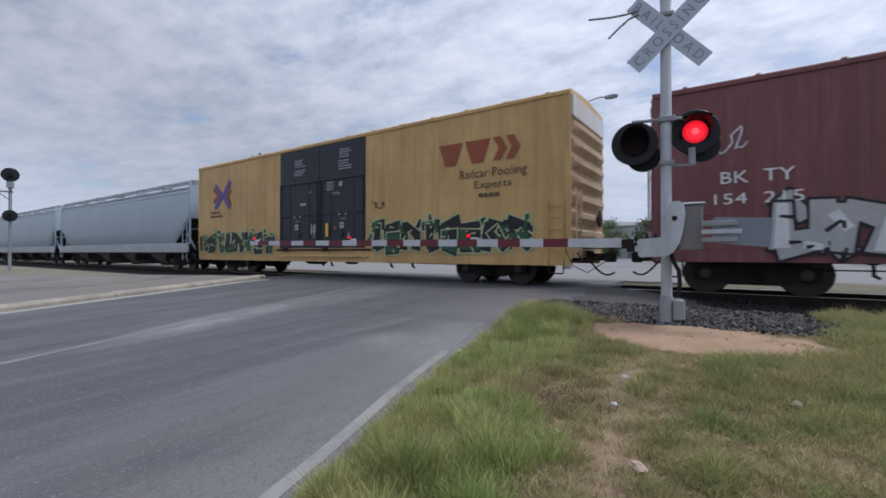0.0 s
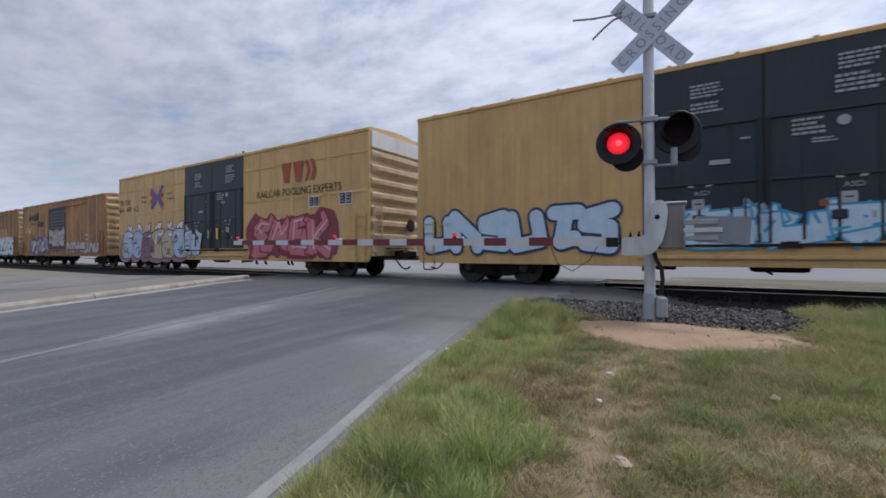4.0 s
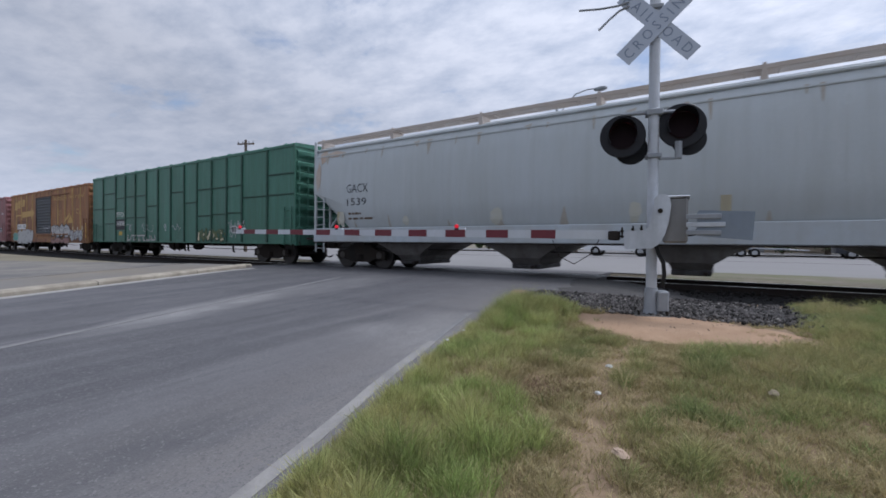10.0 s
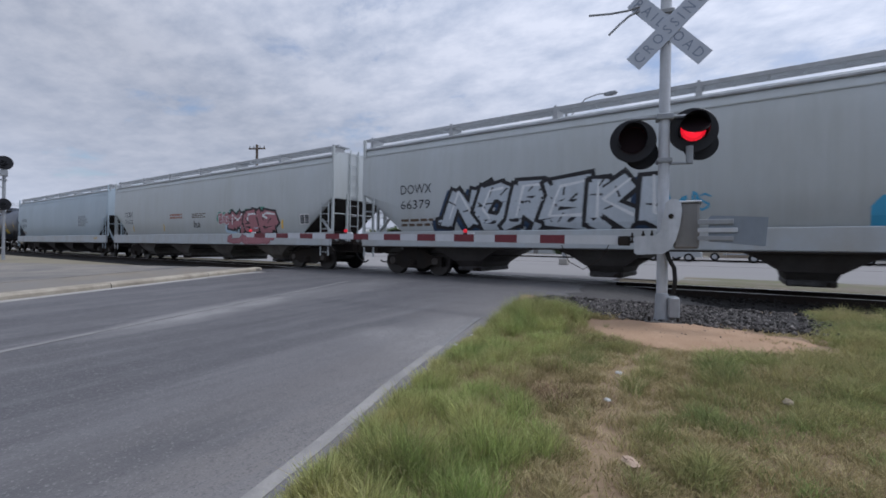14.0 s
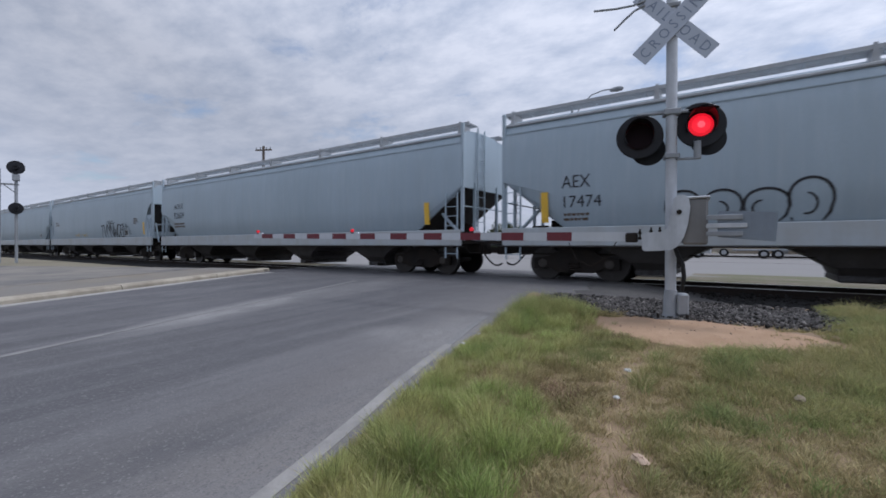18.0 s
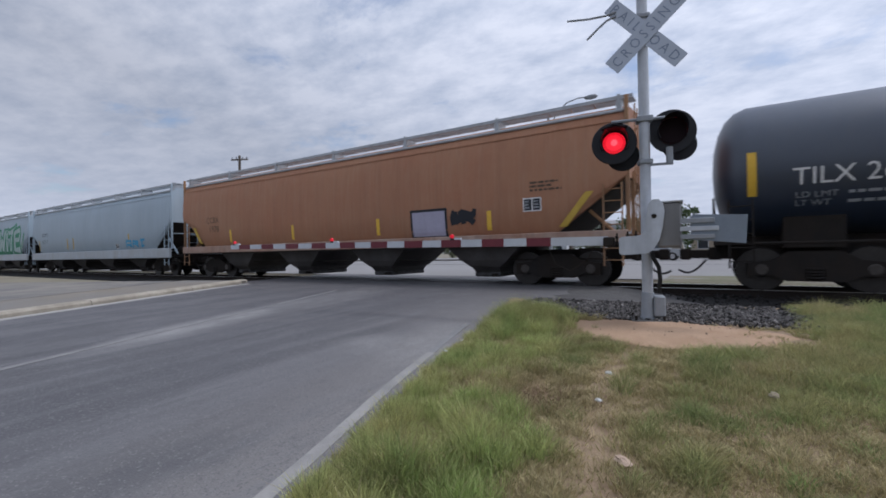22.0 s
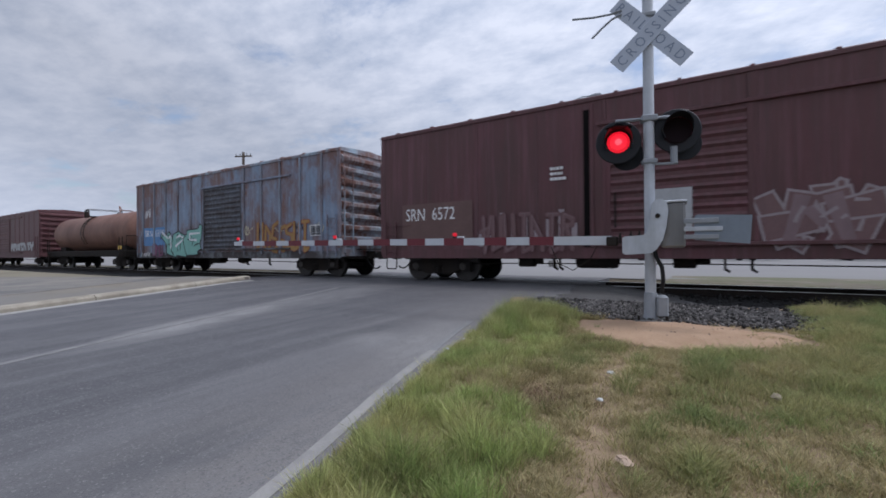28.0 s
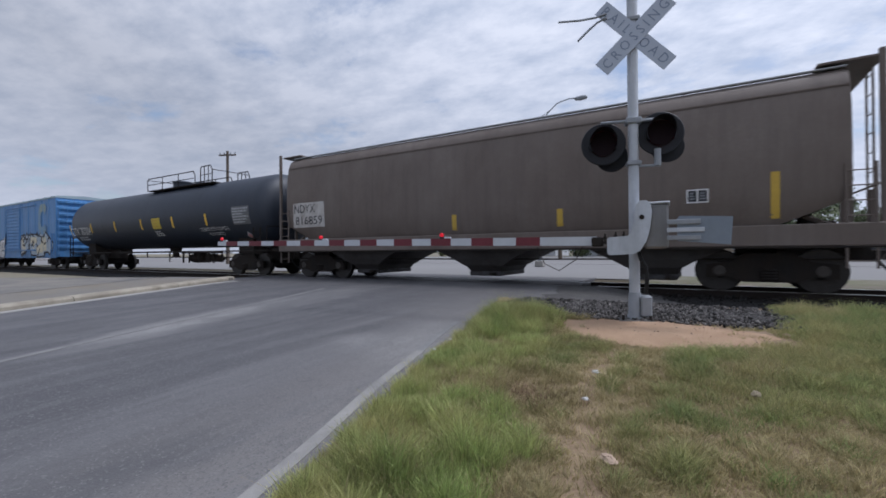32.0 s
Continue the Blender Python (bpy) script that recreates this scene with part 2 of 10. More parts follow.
TANK_NAVY = mat("blue-black tank paint", (0.017, 0.029, 0.055), 0.4, 0, 0.2, 0.7, (0.030, 0.043, 0.068), 0.3, 0.25, 0.6, streak=0.2, dirt=(0.05, 0.05, 0.055), spec=0.95)
GREEN = mat("green paint", (0.066, 0.195, 0.142), 0.5, 0, 0.12, 0.9, (0.04, 0.12, 0.08), 0.3, 0.2, 0.8, streak=0.22, pale=0.35, chalk=(0.11, 0.24, 0.205), run=0.2)
GREEN_BLACK = mat("blackish green paint", (0.018, 0.045, 0.036), 0.6, 0, 0.3, 2.0, (0.03, 0.08, 0.055), 0.5, 0.2, 1.0)
GREY_BLUE = mat("pale blue grey paint", (0.375, 0.455, 0.52), 0.5, 0, 0.06, 0.6, (0.31, 0.38, 0.435), 0.3, 0.22, 0.5, streak=0.1, dirt=(0.26, 0.27, 0.27), pale=0.2, chalk=(0.50, 0.54, 0.57), run=0.3)
GREY_WARM = mat("pale grey paint", (0.465, 0.505, 0.525), 0.5, 0, 0.06, 0.6, (0.40, 0.425, 0.42), 0.3, 0.22, 0.5, streak=0.14, dirt=(0.27, 0.25, 0.22), pale=0.2, chalk=(0.52, 0.54, 0.55), run=0.3)
SILL_PALE = mat("pale sill paint", (0.435, 0.485, 0.525), 0.5, 0, 0.06, 0.6, (0.36, 0.36, 0.345), 0.25, 0.2, 1.1, streak=0.2, dirt=(0.25, 0.23, 0.2))
LIGHT_BLUE = mat("light blue paint", (0.34, 0.45, 0.575), 0.45, 0, 0.08, 0.6, (0.28, 0.375, 0.485), 0.3, 0.22, 0.5, streak=0.12, dirt=(0.2, 0.24, 0.26))
ORANGE_BROWN = mat("orange brown paint", (0.37, 0.158, 0.084), 0.6, 0, 0.14, 0.4, (0.38, 0.205, 0.115), 0.36, 0.24, 0.35, streak=0.22, dirt=(0.17, 0.085, 0.055), pale=0.2, chalk=(0.46, 0.30, 0.20), run=1.6)
TAUPE = mat("taupe paint", (0.195, 0.165, 0.145), 0.6, 0, 0.14, 0.5, (0.11, 0.085, 0.07), 0.45, 0.24, 0.4, streak=0.25)
RUSTY_BLUE = mat("rusted blue paint", (0.235, 0.31, 0.42), 0.7, 0, 0.25, 1.0, (0.165, 0.095, 0.085), 0.5, 0.08, 0.6, streak=0.5, dirt=(0.13, 0.095, 0.09), pale=0.4, chalk=(0.34, 0.37, 0.43), run=0.7)
BLUE_POST = mat("scuffed blue-grey post paint", (0.27, 0.32, 0.39), 0.65, 0, 0.15, 1.5, (0.12, 0.08, 0.08), 0.45, 0.12, 1.6, streak=0.5, dirt=(0.09, 0.07, 0.07), run=0.3)
RUSTY_PALE = mat("rusted pale blue paint", (0.31, 0.40, 0.48), 0.7, 0, 0.2, 1.0, (0.155, 0.075, 0.058), 0.52, 0.07, 0.6, streak=0.6, dirt=(0.17, 0.12, 0.11), pale=0.5, chalk=(0.46, 0.50, 0.55), run=0.75)
PALE_POST = mat("scuffed pale post paint", (0.44, 0.48, 0.52), 0.65, 0, 0.15, 1.5, (0.16, 0.10, 0.085), 0.4, 0.12, 1.6, streak=0.5, dirt=(0.12, 0.09, 0.085), run=0.3)
RUSTY_DOOR = mat("rust-worn door paint", (0.25, 0.245, 0.26), 0.7, 0, 0.2, 1.2, (0.12, 0.068, 0.056), 0.6, 0.12, 0.9, streak=0.7, dirt=(0.07, 0.05, 0.048), pale=0.4, chalk=(0.40, 0.42, 0.45), run=0.4)
GRIMY_SILL = mat("grimy patched sill paint", (0.22, 0.24, 0.26), 0.75, 0, 0.2, 2.0, (0.06, 0.05, 0.05), 0.55, 0.08, 1.5, streak=0.5)
BLUE = mat("blue paint", (0.085, 0.25, 0.53), 0.5, 0, 0.12, 0.8, (0.065, 0.19, 0.41), 0.35, 0.2, 0.8, streak=0.4, dirt=(0.06, 0.07, 0.09), pale=0.35, chalk=(0.24, 0.38, 0.56), run=0.3)
YELLOW_STAINED = mat("rust-stained yellow paint", (0.43, 0.20, 0.08), 0.7, 0, 0.25, 1.0, (0.19, 0.08, 0.05), 0.5, 0.14, 1.0, streak=0.5, pale=0.35, chalk=(0.56, 0.40, 0.16), run=0.25)
RUST_BROWN = mat("rust brown tank paint", (0.27, 0.15, 0.115), 0.6, 0, 0.2, 0.7, (0.15, 0.07, 0.05), 0.5, 0.2, 0.6, streak=0.4)
UNDER = mat("grimy underframe steel", (0.027, 0.0255, 0.025), 0.9, 0, 0.3, 2.0, (0.034, 0.027, 0.022), 0.4, 0.2, 2.0, spec=0.12)
WHEEL = mat("oily wheel steel", (0.019, 0.0178, 0.017), 0.8, 0.0, 0.3, 4.0, spec=0.15)
TREAD = mat("polished wheel tread", (0.05, 0.046, 0.043), 0.45, 0.6, 0.2, 8.0)
GALV = mat("galvanised steel", (0.42, 0.44, 0.46), 0.45, 0.35, 0.12, 5.0, (0.3, 0.31, 0.32), 0.3, 0.2, 4.0)
WHITE = mat("white lettering paint", (0.74, 0.74, 0.73), 0.6, 0, 0.06, 3.0, streak=0.25, dirt=(0.35, 0.33, 0.31), bump=0)
BLACKINK = mat("black lettering paint", (0.02, 0.022, 0.028), 0.6, 0, 0.1, 3.0, bump=0)
DULLINK = mat("faded dark lettering paint", (0.11, 0.075, 0.05), 0.7, 0, 0.1, 3.0, bump=0)
SAFETY = mat("yellow reflective tape", (0.74, 0.46, 0.05), 0.45, 0, 0.08, 3.0, bump=0)
INK = {}


def ink(name, rgb):
    if name not in INK:
        INK[name] = mat(name + " spray paint", rgb, 0.6, 0, 0.12, 2.5, streak=0.12, bump=0)
    return INK[name]


# ---------------------------------------------------------------- mesh helpers
class Mesh:
    """Collects vertices and faces of one part."""

    def __init__(self):
        self.v, self.f = [], []

    def add(self, verts, faces):
        n = len(self.v)
        self.v += [tuple(p) for p in verts]
        self.f += [tuple(i + n for i in f) for f in faces]
        return self

    def box(self, x0, x1, y0, y1, z0, z1):
        return self.add([(x0, y0, z0), (x1, y0, z0), (x1, y1, z0), (x0, y1, z0), (x0, y0, z1), (x1, y0, z1), (x1, y1, z1), (x0, y1, z1)],
                        [(3, 2, 1, 0), (4, 5, 6, 7), (0, 1, 5, 4), (1, 2, 6, 5), (2, 3, 7, 6), (3, 0, 4, 7)])

    def cbox(self, x0, x1, y0, y1, z0, z1, c=0.02):
        """A box with chamfered edges."""
        b = ((x0, x1), (y0, y1), (z0, z1))
        idx, v = {}, []
        for i in (0, 1):
            for j in (0, 1):
                for k in (0, 1):
                    s = (i, j, k)
                    for a in range(3):
                        p = [b[q][s[q]] + (c if s[q] == 0 else -c) for q in range(3)]
                        p[a] = b[a][s[a]]
                        idx[(i, j, k, a)] = len(v)
                        v.append(p)
        f = []
        for a in range(3):
            o, w = [q for q in range(3) if q != a]
            for side in (0, 1):
                ring = []
                for so, sw in ((0, 0), (1, 0), (1, 1), (0, 1)):
                    s = [0, 0, 0]; s[a], s[o], s[w] = side, so, sw
                    ring.append(idx[(*s, a)])
                flip = (side == 0) != (a == 1)
                f.append(ring[::-1] if flip else ring)
            for so in (0, 1):
                for sw in (0, 1):
                    s0 = [0, 0, 0]; s0[o], s0[w] = so, sw
                    s1 = list(s0); s1[a] = 1
                    f.append([idx[(*s0, o)], idx[(*s1, o)], idx[(*s1, w)], idx[(*s0, w)]])
        for i in (0, 1):
            for j in (0, 1):
                for k in (0, 1):
                    f.append([idx[(i, j, k, a)] for a in range(3)])
        return self.add(v, f)

    def tube(self, p, q, r, n=8, r2=None, caps=True):
        p, q = Vector(p), Vector(q)
        d = (q - p).normalized()
        a = d.orthogonal().normalized()
        b = d.cross(a)
        r2 = r if r2 is None else r2
        v = []
        for o, rr in ((p, r), (q, r2)):
            for i in range(n):
                t = 2 * math.pi * i / n
                v.append(o + (a * math.cos(t) + b * math.sin(t)) * rr)
        f = [(i, (i + 1) % n, n + (i + 1) % n, n + i) for i in range(n)]
        if caps:
            f += [tuple(range(n - 1, -1, -1)), tuple(range(n, 2 * n))]
        return self.add(v, f)

    def pipe(self, pts, r, n=6):
        """A round bar bent along points, in one piece."""
        P = [Vector(p) for p in pts]
        side = (P[1] - P[0]).orthogonal().normalized()
        rings = []
        for i, p in enumerate(P):
            t = (P[min(i + 1, len(P) - 1)] - P[max(i - 1, 0)]).normalized()
            side = (side - t * side.dot(t)).normalized()
            up = t.cross(side)
            rings.append([tuple(p + (side * math.cos(2 * math.pi * k / n) + up * math.sin(2 * math.pi * k / n)) * r) for k in range(n)])
        return self.loft(rings)

    def lathe(self, prof, axis="y", at=(0, 0, 0), n=20):
        """Turns a profile of (radius, along) about an axis."""
        v, f = [], []
        for r, h in prof:
            for i in range(n):
                t = 2 * math.pi * i / n
                c, s = r * math.cos(t), r * math.sin(t)
                p = {"y": (c, h, s), "x": (h, c, s), "z": (c, s, h)}[axis]
                v.append((p[0] + at[0], p[1] + at[1], p[2] + at[2]))
        for k in range(len(prof) - 1):
            for i in range(n):
                j = (i + 1) % n
                f.append((k * n + i, k * n + j, (k + 1) * n + j, (k + 1) * n + i))
        f.append(tuple(range(n)))
        f.append(tuple(range(len(prof) * n - 1, (len(prof) - 1) * n - 1, -1)))
        return self.add(v, f)

    def loft(self, rings, caps=True):
        n = len(rings[0])
        v = [p for r in rings for p in r]
        f = []
        for k in range(len(rings) - 1):
            for i in range(n):
                j = (i + 1) % n
                f.append((k * n + i, k * n + j, (k + 1) * n + j, (k + 1) * n + i))
        if caps:
            f.append(tuple(range(n - 1, -1, -1)))
            f.append(tuple(range((len(rings) - 1) * n, len(rings) * n)))
        return self.add(v, f)

    def prism(self, poly, y0, y1):
        """A polygon of (x, z) drawn out along y."""
        return self.loft([[(x, y0, z) for x, z in poly], [(x, y1, z) for x, z in poly]])

    def data(self, name, material, smooth=False):
        me = bpy.data.meshes.new(name)
        me.from_pydata(self.v, [], self.f)
        bm = bmesh.new()
        bm.from_mesh(me)
        bmesh.ops.recalc_face_normals(bm, faces=bm.faces)
        bm.to_mesh(me)
        bm.free()
        if smooth:
            me.shade_smooth()
            me.set_sharp_from_angle(angle=radians(38))
        me.materials.append(material)
        me.update()
        return me


def part(name, m, material, parent=None, label="", smooth=False, at=None):
    """One mesh object; m is a Mesh or ready mesh data."""
    me = m if isinstance(m, bpy.types.Mesh) else m.data(name, material, smooth)
    ob = new(name, me)
    if parent is not None:
        ob.parent = parent
    if at is not None:
        ob.matrix_basis = at
    if label:
        ob["label"] = label
    return ob


def thing(name, label, category, group="", at=None, kind=""):
    e = new(name)
    e.empty_display_size = 0.3
    if at is not None:
        e.matrix_world = at
    return tagged(e, label, category, group, kind)


# lettering: the built-in font, made into meshes once while the scene is small
WORDS = ("SRN", "LD LMT", "LT WT", "BK  TY", "154  215", "TB  OX", "ASD", "64  49  62", "next\nload", "any\nroad", "RAILCAR POOLING EXPERTS", "Railcar Pooling", "Experts",
         "151  099", "151  345", "R   OX", "309 65", "MWCX", "100898", "GACX", "1539", "DOWX", "69497", "CCBX", "71622", "66379",
         "AOKX", "92609", "AEX", "17474", "91352", "DOWX ", "6 511", "1978", "TILX 265372", "PL", "CX", "27", "087", "TCMX", "450279",
         "SRN  6310", "SRN  6572", "SRN  6559", "CBTX 787334", "LIQUEFIED PETROLEUM GAS", "NON-ODORIZED", "NDYX", "816859",
         "CROSSING", "RAIL", "ROAD", "AUTS", "CROS", "SING", "RAIL ", "The nation's", "boxcar pool", "C R O S S I N G", "R A I L R O A D")
FONT = {}


def build_words():
    made = []
    for w in WORDS:
        cu = bpy.data.curves.new("word", "FONT")
        cu.body = w.strip() if w != "6 511" else w
        cu.resolution_u = 2
        ob = bpy.data.objects.new("word", cu)
        scene.collection.objects.link(ob)
        made.append((w, ob))
    bpy.context.view_layer.update()
    dg = bpy.context.evaluated_depsgraph_get()
    for w, ob in made:
        me = ob.evaluated_get(dg).to_mesh()
        co = np.empty(len(me.vertices) * 3, dtype=np.float32)
        me.vertices.foreach_get("co", co)
        co = co.reshape(-1, 3)
        lo, hi = co.min(0), co.max(0)
        FONT[w] = ([((x - lo[0]) / (hi[0] - lo[0]), (y - lo[1]) / (hi[1] - lo[1])) for x, y, _ in co],
                   [tuple(p.vertices) for p in me.polygons])
        ob.evaluated_get(dg).to_mesh_clear()
        cu = ob.data
        bpy.data.objects.remove(ob)
        bpy.data.curves.remove(cu)


build_words()


def lettering(parent, word, x0, x1, z0, z1, material, y=-1.556, bend=None, name="lettering"):
    """A word that fills the field x0..x1, z0..z1 of a car's side; bend gives y for a height."""
    v, f = FONT[word]
    cuts = []
    if "\n" not in word and len(word.split()) > 1:       # each word is a part of its own
        spans = sorted((min(v[i][0] for i in face), max(v[i][0] for i in face)) for face in f)
        gaps, far = [], spans[0][1]
        for a, b in spans[1:]:
            if a > far:
                gaps.append((a - far, (a + far) / 2))
            far = max(far, b)
        cuts = sorted(c for _, c in sorted(gaps)[-(len(word.split()) - 1):])
    for k in range(len(cuts) + 1):
        lo, hi = ([-1.0] + cuts)[k], (cuts + [2.0])[k]
        faces = [face for face in f if lo < v[face[0]][0] <= hi]
        used = sorted({i for face in faces for i in face})
        at = {i: n for n, i in enumerate(used)}
        m = Mesh()
        m.add([(x0 + v[i][0] * (x1 - x0), (bend(z0 + v[i][1] * (z1 - z0)) if bend else y), z0 + v[i][1] * (z1 - z0)) for i in used], [tuple(at[i] for i in face) for face in faces])
        ob = part(name, m, material, parent)
    return ob


def bars(parent, x0, x1, z0, z1, n, material, y=-1.556, seed=1, bend=None, name="small_print"):
    """Lines of small print that cannot be read: plain bars."""
    rnd = random.Random(seed)
    m = Mesh()
    h = (z1 - z0) / n
    for i in range(n):
        za, zb = z1 - h * (i + 0.75), z1 - h * (i + 0.2)
        xe = x0 + (x1 - x0) * rnd.uniform(0.6, 1.0)
        x = x0
        while x < xe:
            w = rnd.uniform(0.07, 0.2) * (x1 - x0)
            xb = min(x + w, xe)
            ya, yb = (bend(za), bend(zb)) if bend else (y, y)
            m.add([(x, ya, za), (xb, ya, za), (xb, yb, zb), (x, yb, zb)], [(0, 1, 2, 3)])
            x = xb + 0.035 * (x1 - x0)
    return part(name, m, material, parent)


def panel(parent, x0, x1, z0, z1, material, y=-1.554, bend=None, name="marking", skew=0.0):
    m = Mesh()
    n = 6 if bend else 1
    v = []
    for i in range(n + 1):
        q = i / n
        z = z0 + (z1 - z0) * q
        yy = bend(z) if bend else y
        v += [(x0 + skew * q, yy, z), (x1 + skew * q, yy, z)]
    m.add(v, [(2 * i, 2 * i + 1, 2 * i + 3, 2 * i + 2) for i in range(n)])
    return part(name, m, material, parent)


def lay_on(m, poly, y, bend=None, step=0.16):
    """Lays a flat convex shape of (x, z) on a side; on a curved side it is cut into level bands that follow the curve."""
    if not bend:
        m.add([(x, -1.55 + y, z) for x, z in poly], [tuple(range(len(poly)))])
        return
    lo, hi = min(p[1] for p in poly), max(p[1] for p in poly)
    k = int(lo // step)
    while k * step < hi:
        cut = poly
        for level, sign in ((k * step, 1), ((k + 1) * step, -1)):
            kept = []
            for p, q in zip(cut, cut[1:] + cut[:1]):
                u, w = (p[1] - level) * sign, (q[1] - level) * sign
                if u >= 0:
                    kept.append(p)
                if u * w < 0:
                    f = u / (u - w)
                    kept.append((p[0] + (q[0] - p[0]) * f, level))
            cut = kept
            if len(cut) < 3:
                break
        if len(cut) > 2:
            m.add([(x, bend(z) + y, z) for x, z in cut], [tuple(range(len(cut)))])
        k += 1


def stroke(m, pts, w, y, bend=None, n=7):
    """A fat line with round ends along points (x, z); each piece lies a hair over the last."""
    k = 0
    for (ax, az), (bx, bz) in zip(pts, pts[1:]):
        d = Vector((bx - ax, bz - az))
        if d.length < 1e-4:
            continue
        d.normalize()
        nx, nz = -d[1] * w, d[0] * w
        ring = []
        for i in range(n):
            t = math.pi * i / (n - 1)
            ring.append((bx + (nx * math.cos(t) + d[0] * w * math.sin(t)), bz + (nz * math.cos(t) + d[1] * w * math.sin(t))))
        for i in range(n):
            t = math.pi * i / (n - 1)
            ring.append((ax - (nx * math.cos(t) + d[0] * w * math.sin(t)), az - (nz * math.cos(t) + d[1] * w * math.sin(t))))
        lay_on(m, ring, y - 0.00035 * k, bend)
        k += 1


def ribbon(m, pts, w, y, bend=None):
    """One unbroken thin line along points (x, z), thinner at its ends."""
    n = len(pts)
    v = []
    for i, (x, z) in enumerate(pts):
        p, q = pts[max(0, i - 1)], pts[min(n - 1, i + 1)]
        d = Vector((q[0] - p[0], q[1] - p[1]))
        d = d.normalized() if d.length > 1e-6 else Vector((1, 0))
        h = w * (0.55 if i in (0, n - 1) else 1.0)
        for s in (-1, 1):
            zz = z + s * d[0] * h
            v.append((x - s * d[1] * h, (bend(zz) if bend else -1.55) + y - 0.00004 * i, zz))
    m.add(v, [(2 * i, 2 * i + 1, 2 * i + 3, 2 * i + 2) for i in range(n - 1)])


def wedge(m, a, b, w0, w1, y, bend, grow=0.0):
    """A bar with flared square ends."""
    d = Vector((b[0] - a[0], b[1] - a[1]))
    if d.length < 1e-4:
        return m
    d.normalize()
    n = Vector((-d[1], d[0]))
    p, q = Vector(a) - d * (grow + w0 * 0.35), Vector(b) + d * (grow + w1 * 0.35)
    ring = [p + n * (w0 + grow), p - n * (w0 + grow), q - n * (w1 + grow), q + n * (w1 + grow)]
    lay_on(m, [(r[0], max(0.64, r[1])) for r in ring], y, bend)
    return m


def bubbles(car, x0, x1, z0, z1, n, material, seed, w=0.024, bend=None):
    """Rounded outline letters: arches and hooks drawn in one thin line each."""
    rnd = random.Random(seed)
    step = (x1 - x0) / n
    for i in range(n):
        a = x0 + step * i
        h = (z1 - z0) * rnd.uniform(0.72, 1.0)
        wd = step * rnd.uniform(0.95, 1.15)
        pts = [(a + 0.1 * step, z0 + rnd.uniform(0, 0.1))]
        for k in range(11):
            t = math.pi * k / 10
            pts.append((a + wd * 0.5 - wd * 0.48 * math.cos(t), z0 + h * (0.5 + 0.5 * math.sin(t) ** 0.8)))
        pts.append((a + wd * 0.9, z0 + h * 0.2))
        pts.append((a + wd * 0.75, z0 + 0.02))
        m = Mesh()
        ribbon(m, pts, w, -0.004 - 0.0006 * (i % 3), bend)
        line = part("graffiti_outline", m, material, car)
        pts = [(a + wd * 0.42 + 0.22 * wd * math.sin(t) * (1 if i % 2 else -1), z0 + h * (0.42 + 0.24 * math.cos(t))) for t in [0.5 * j for j in range(8)]]
        m = Mesh()
        ribbon(m, pts, w * 0.8, -0.0055, bend)
        part("inner_line", m, material, line)


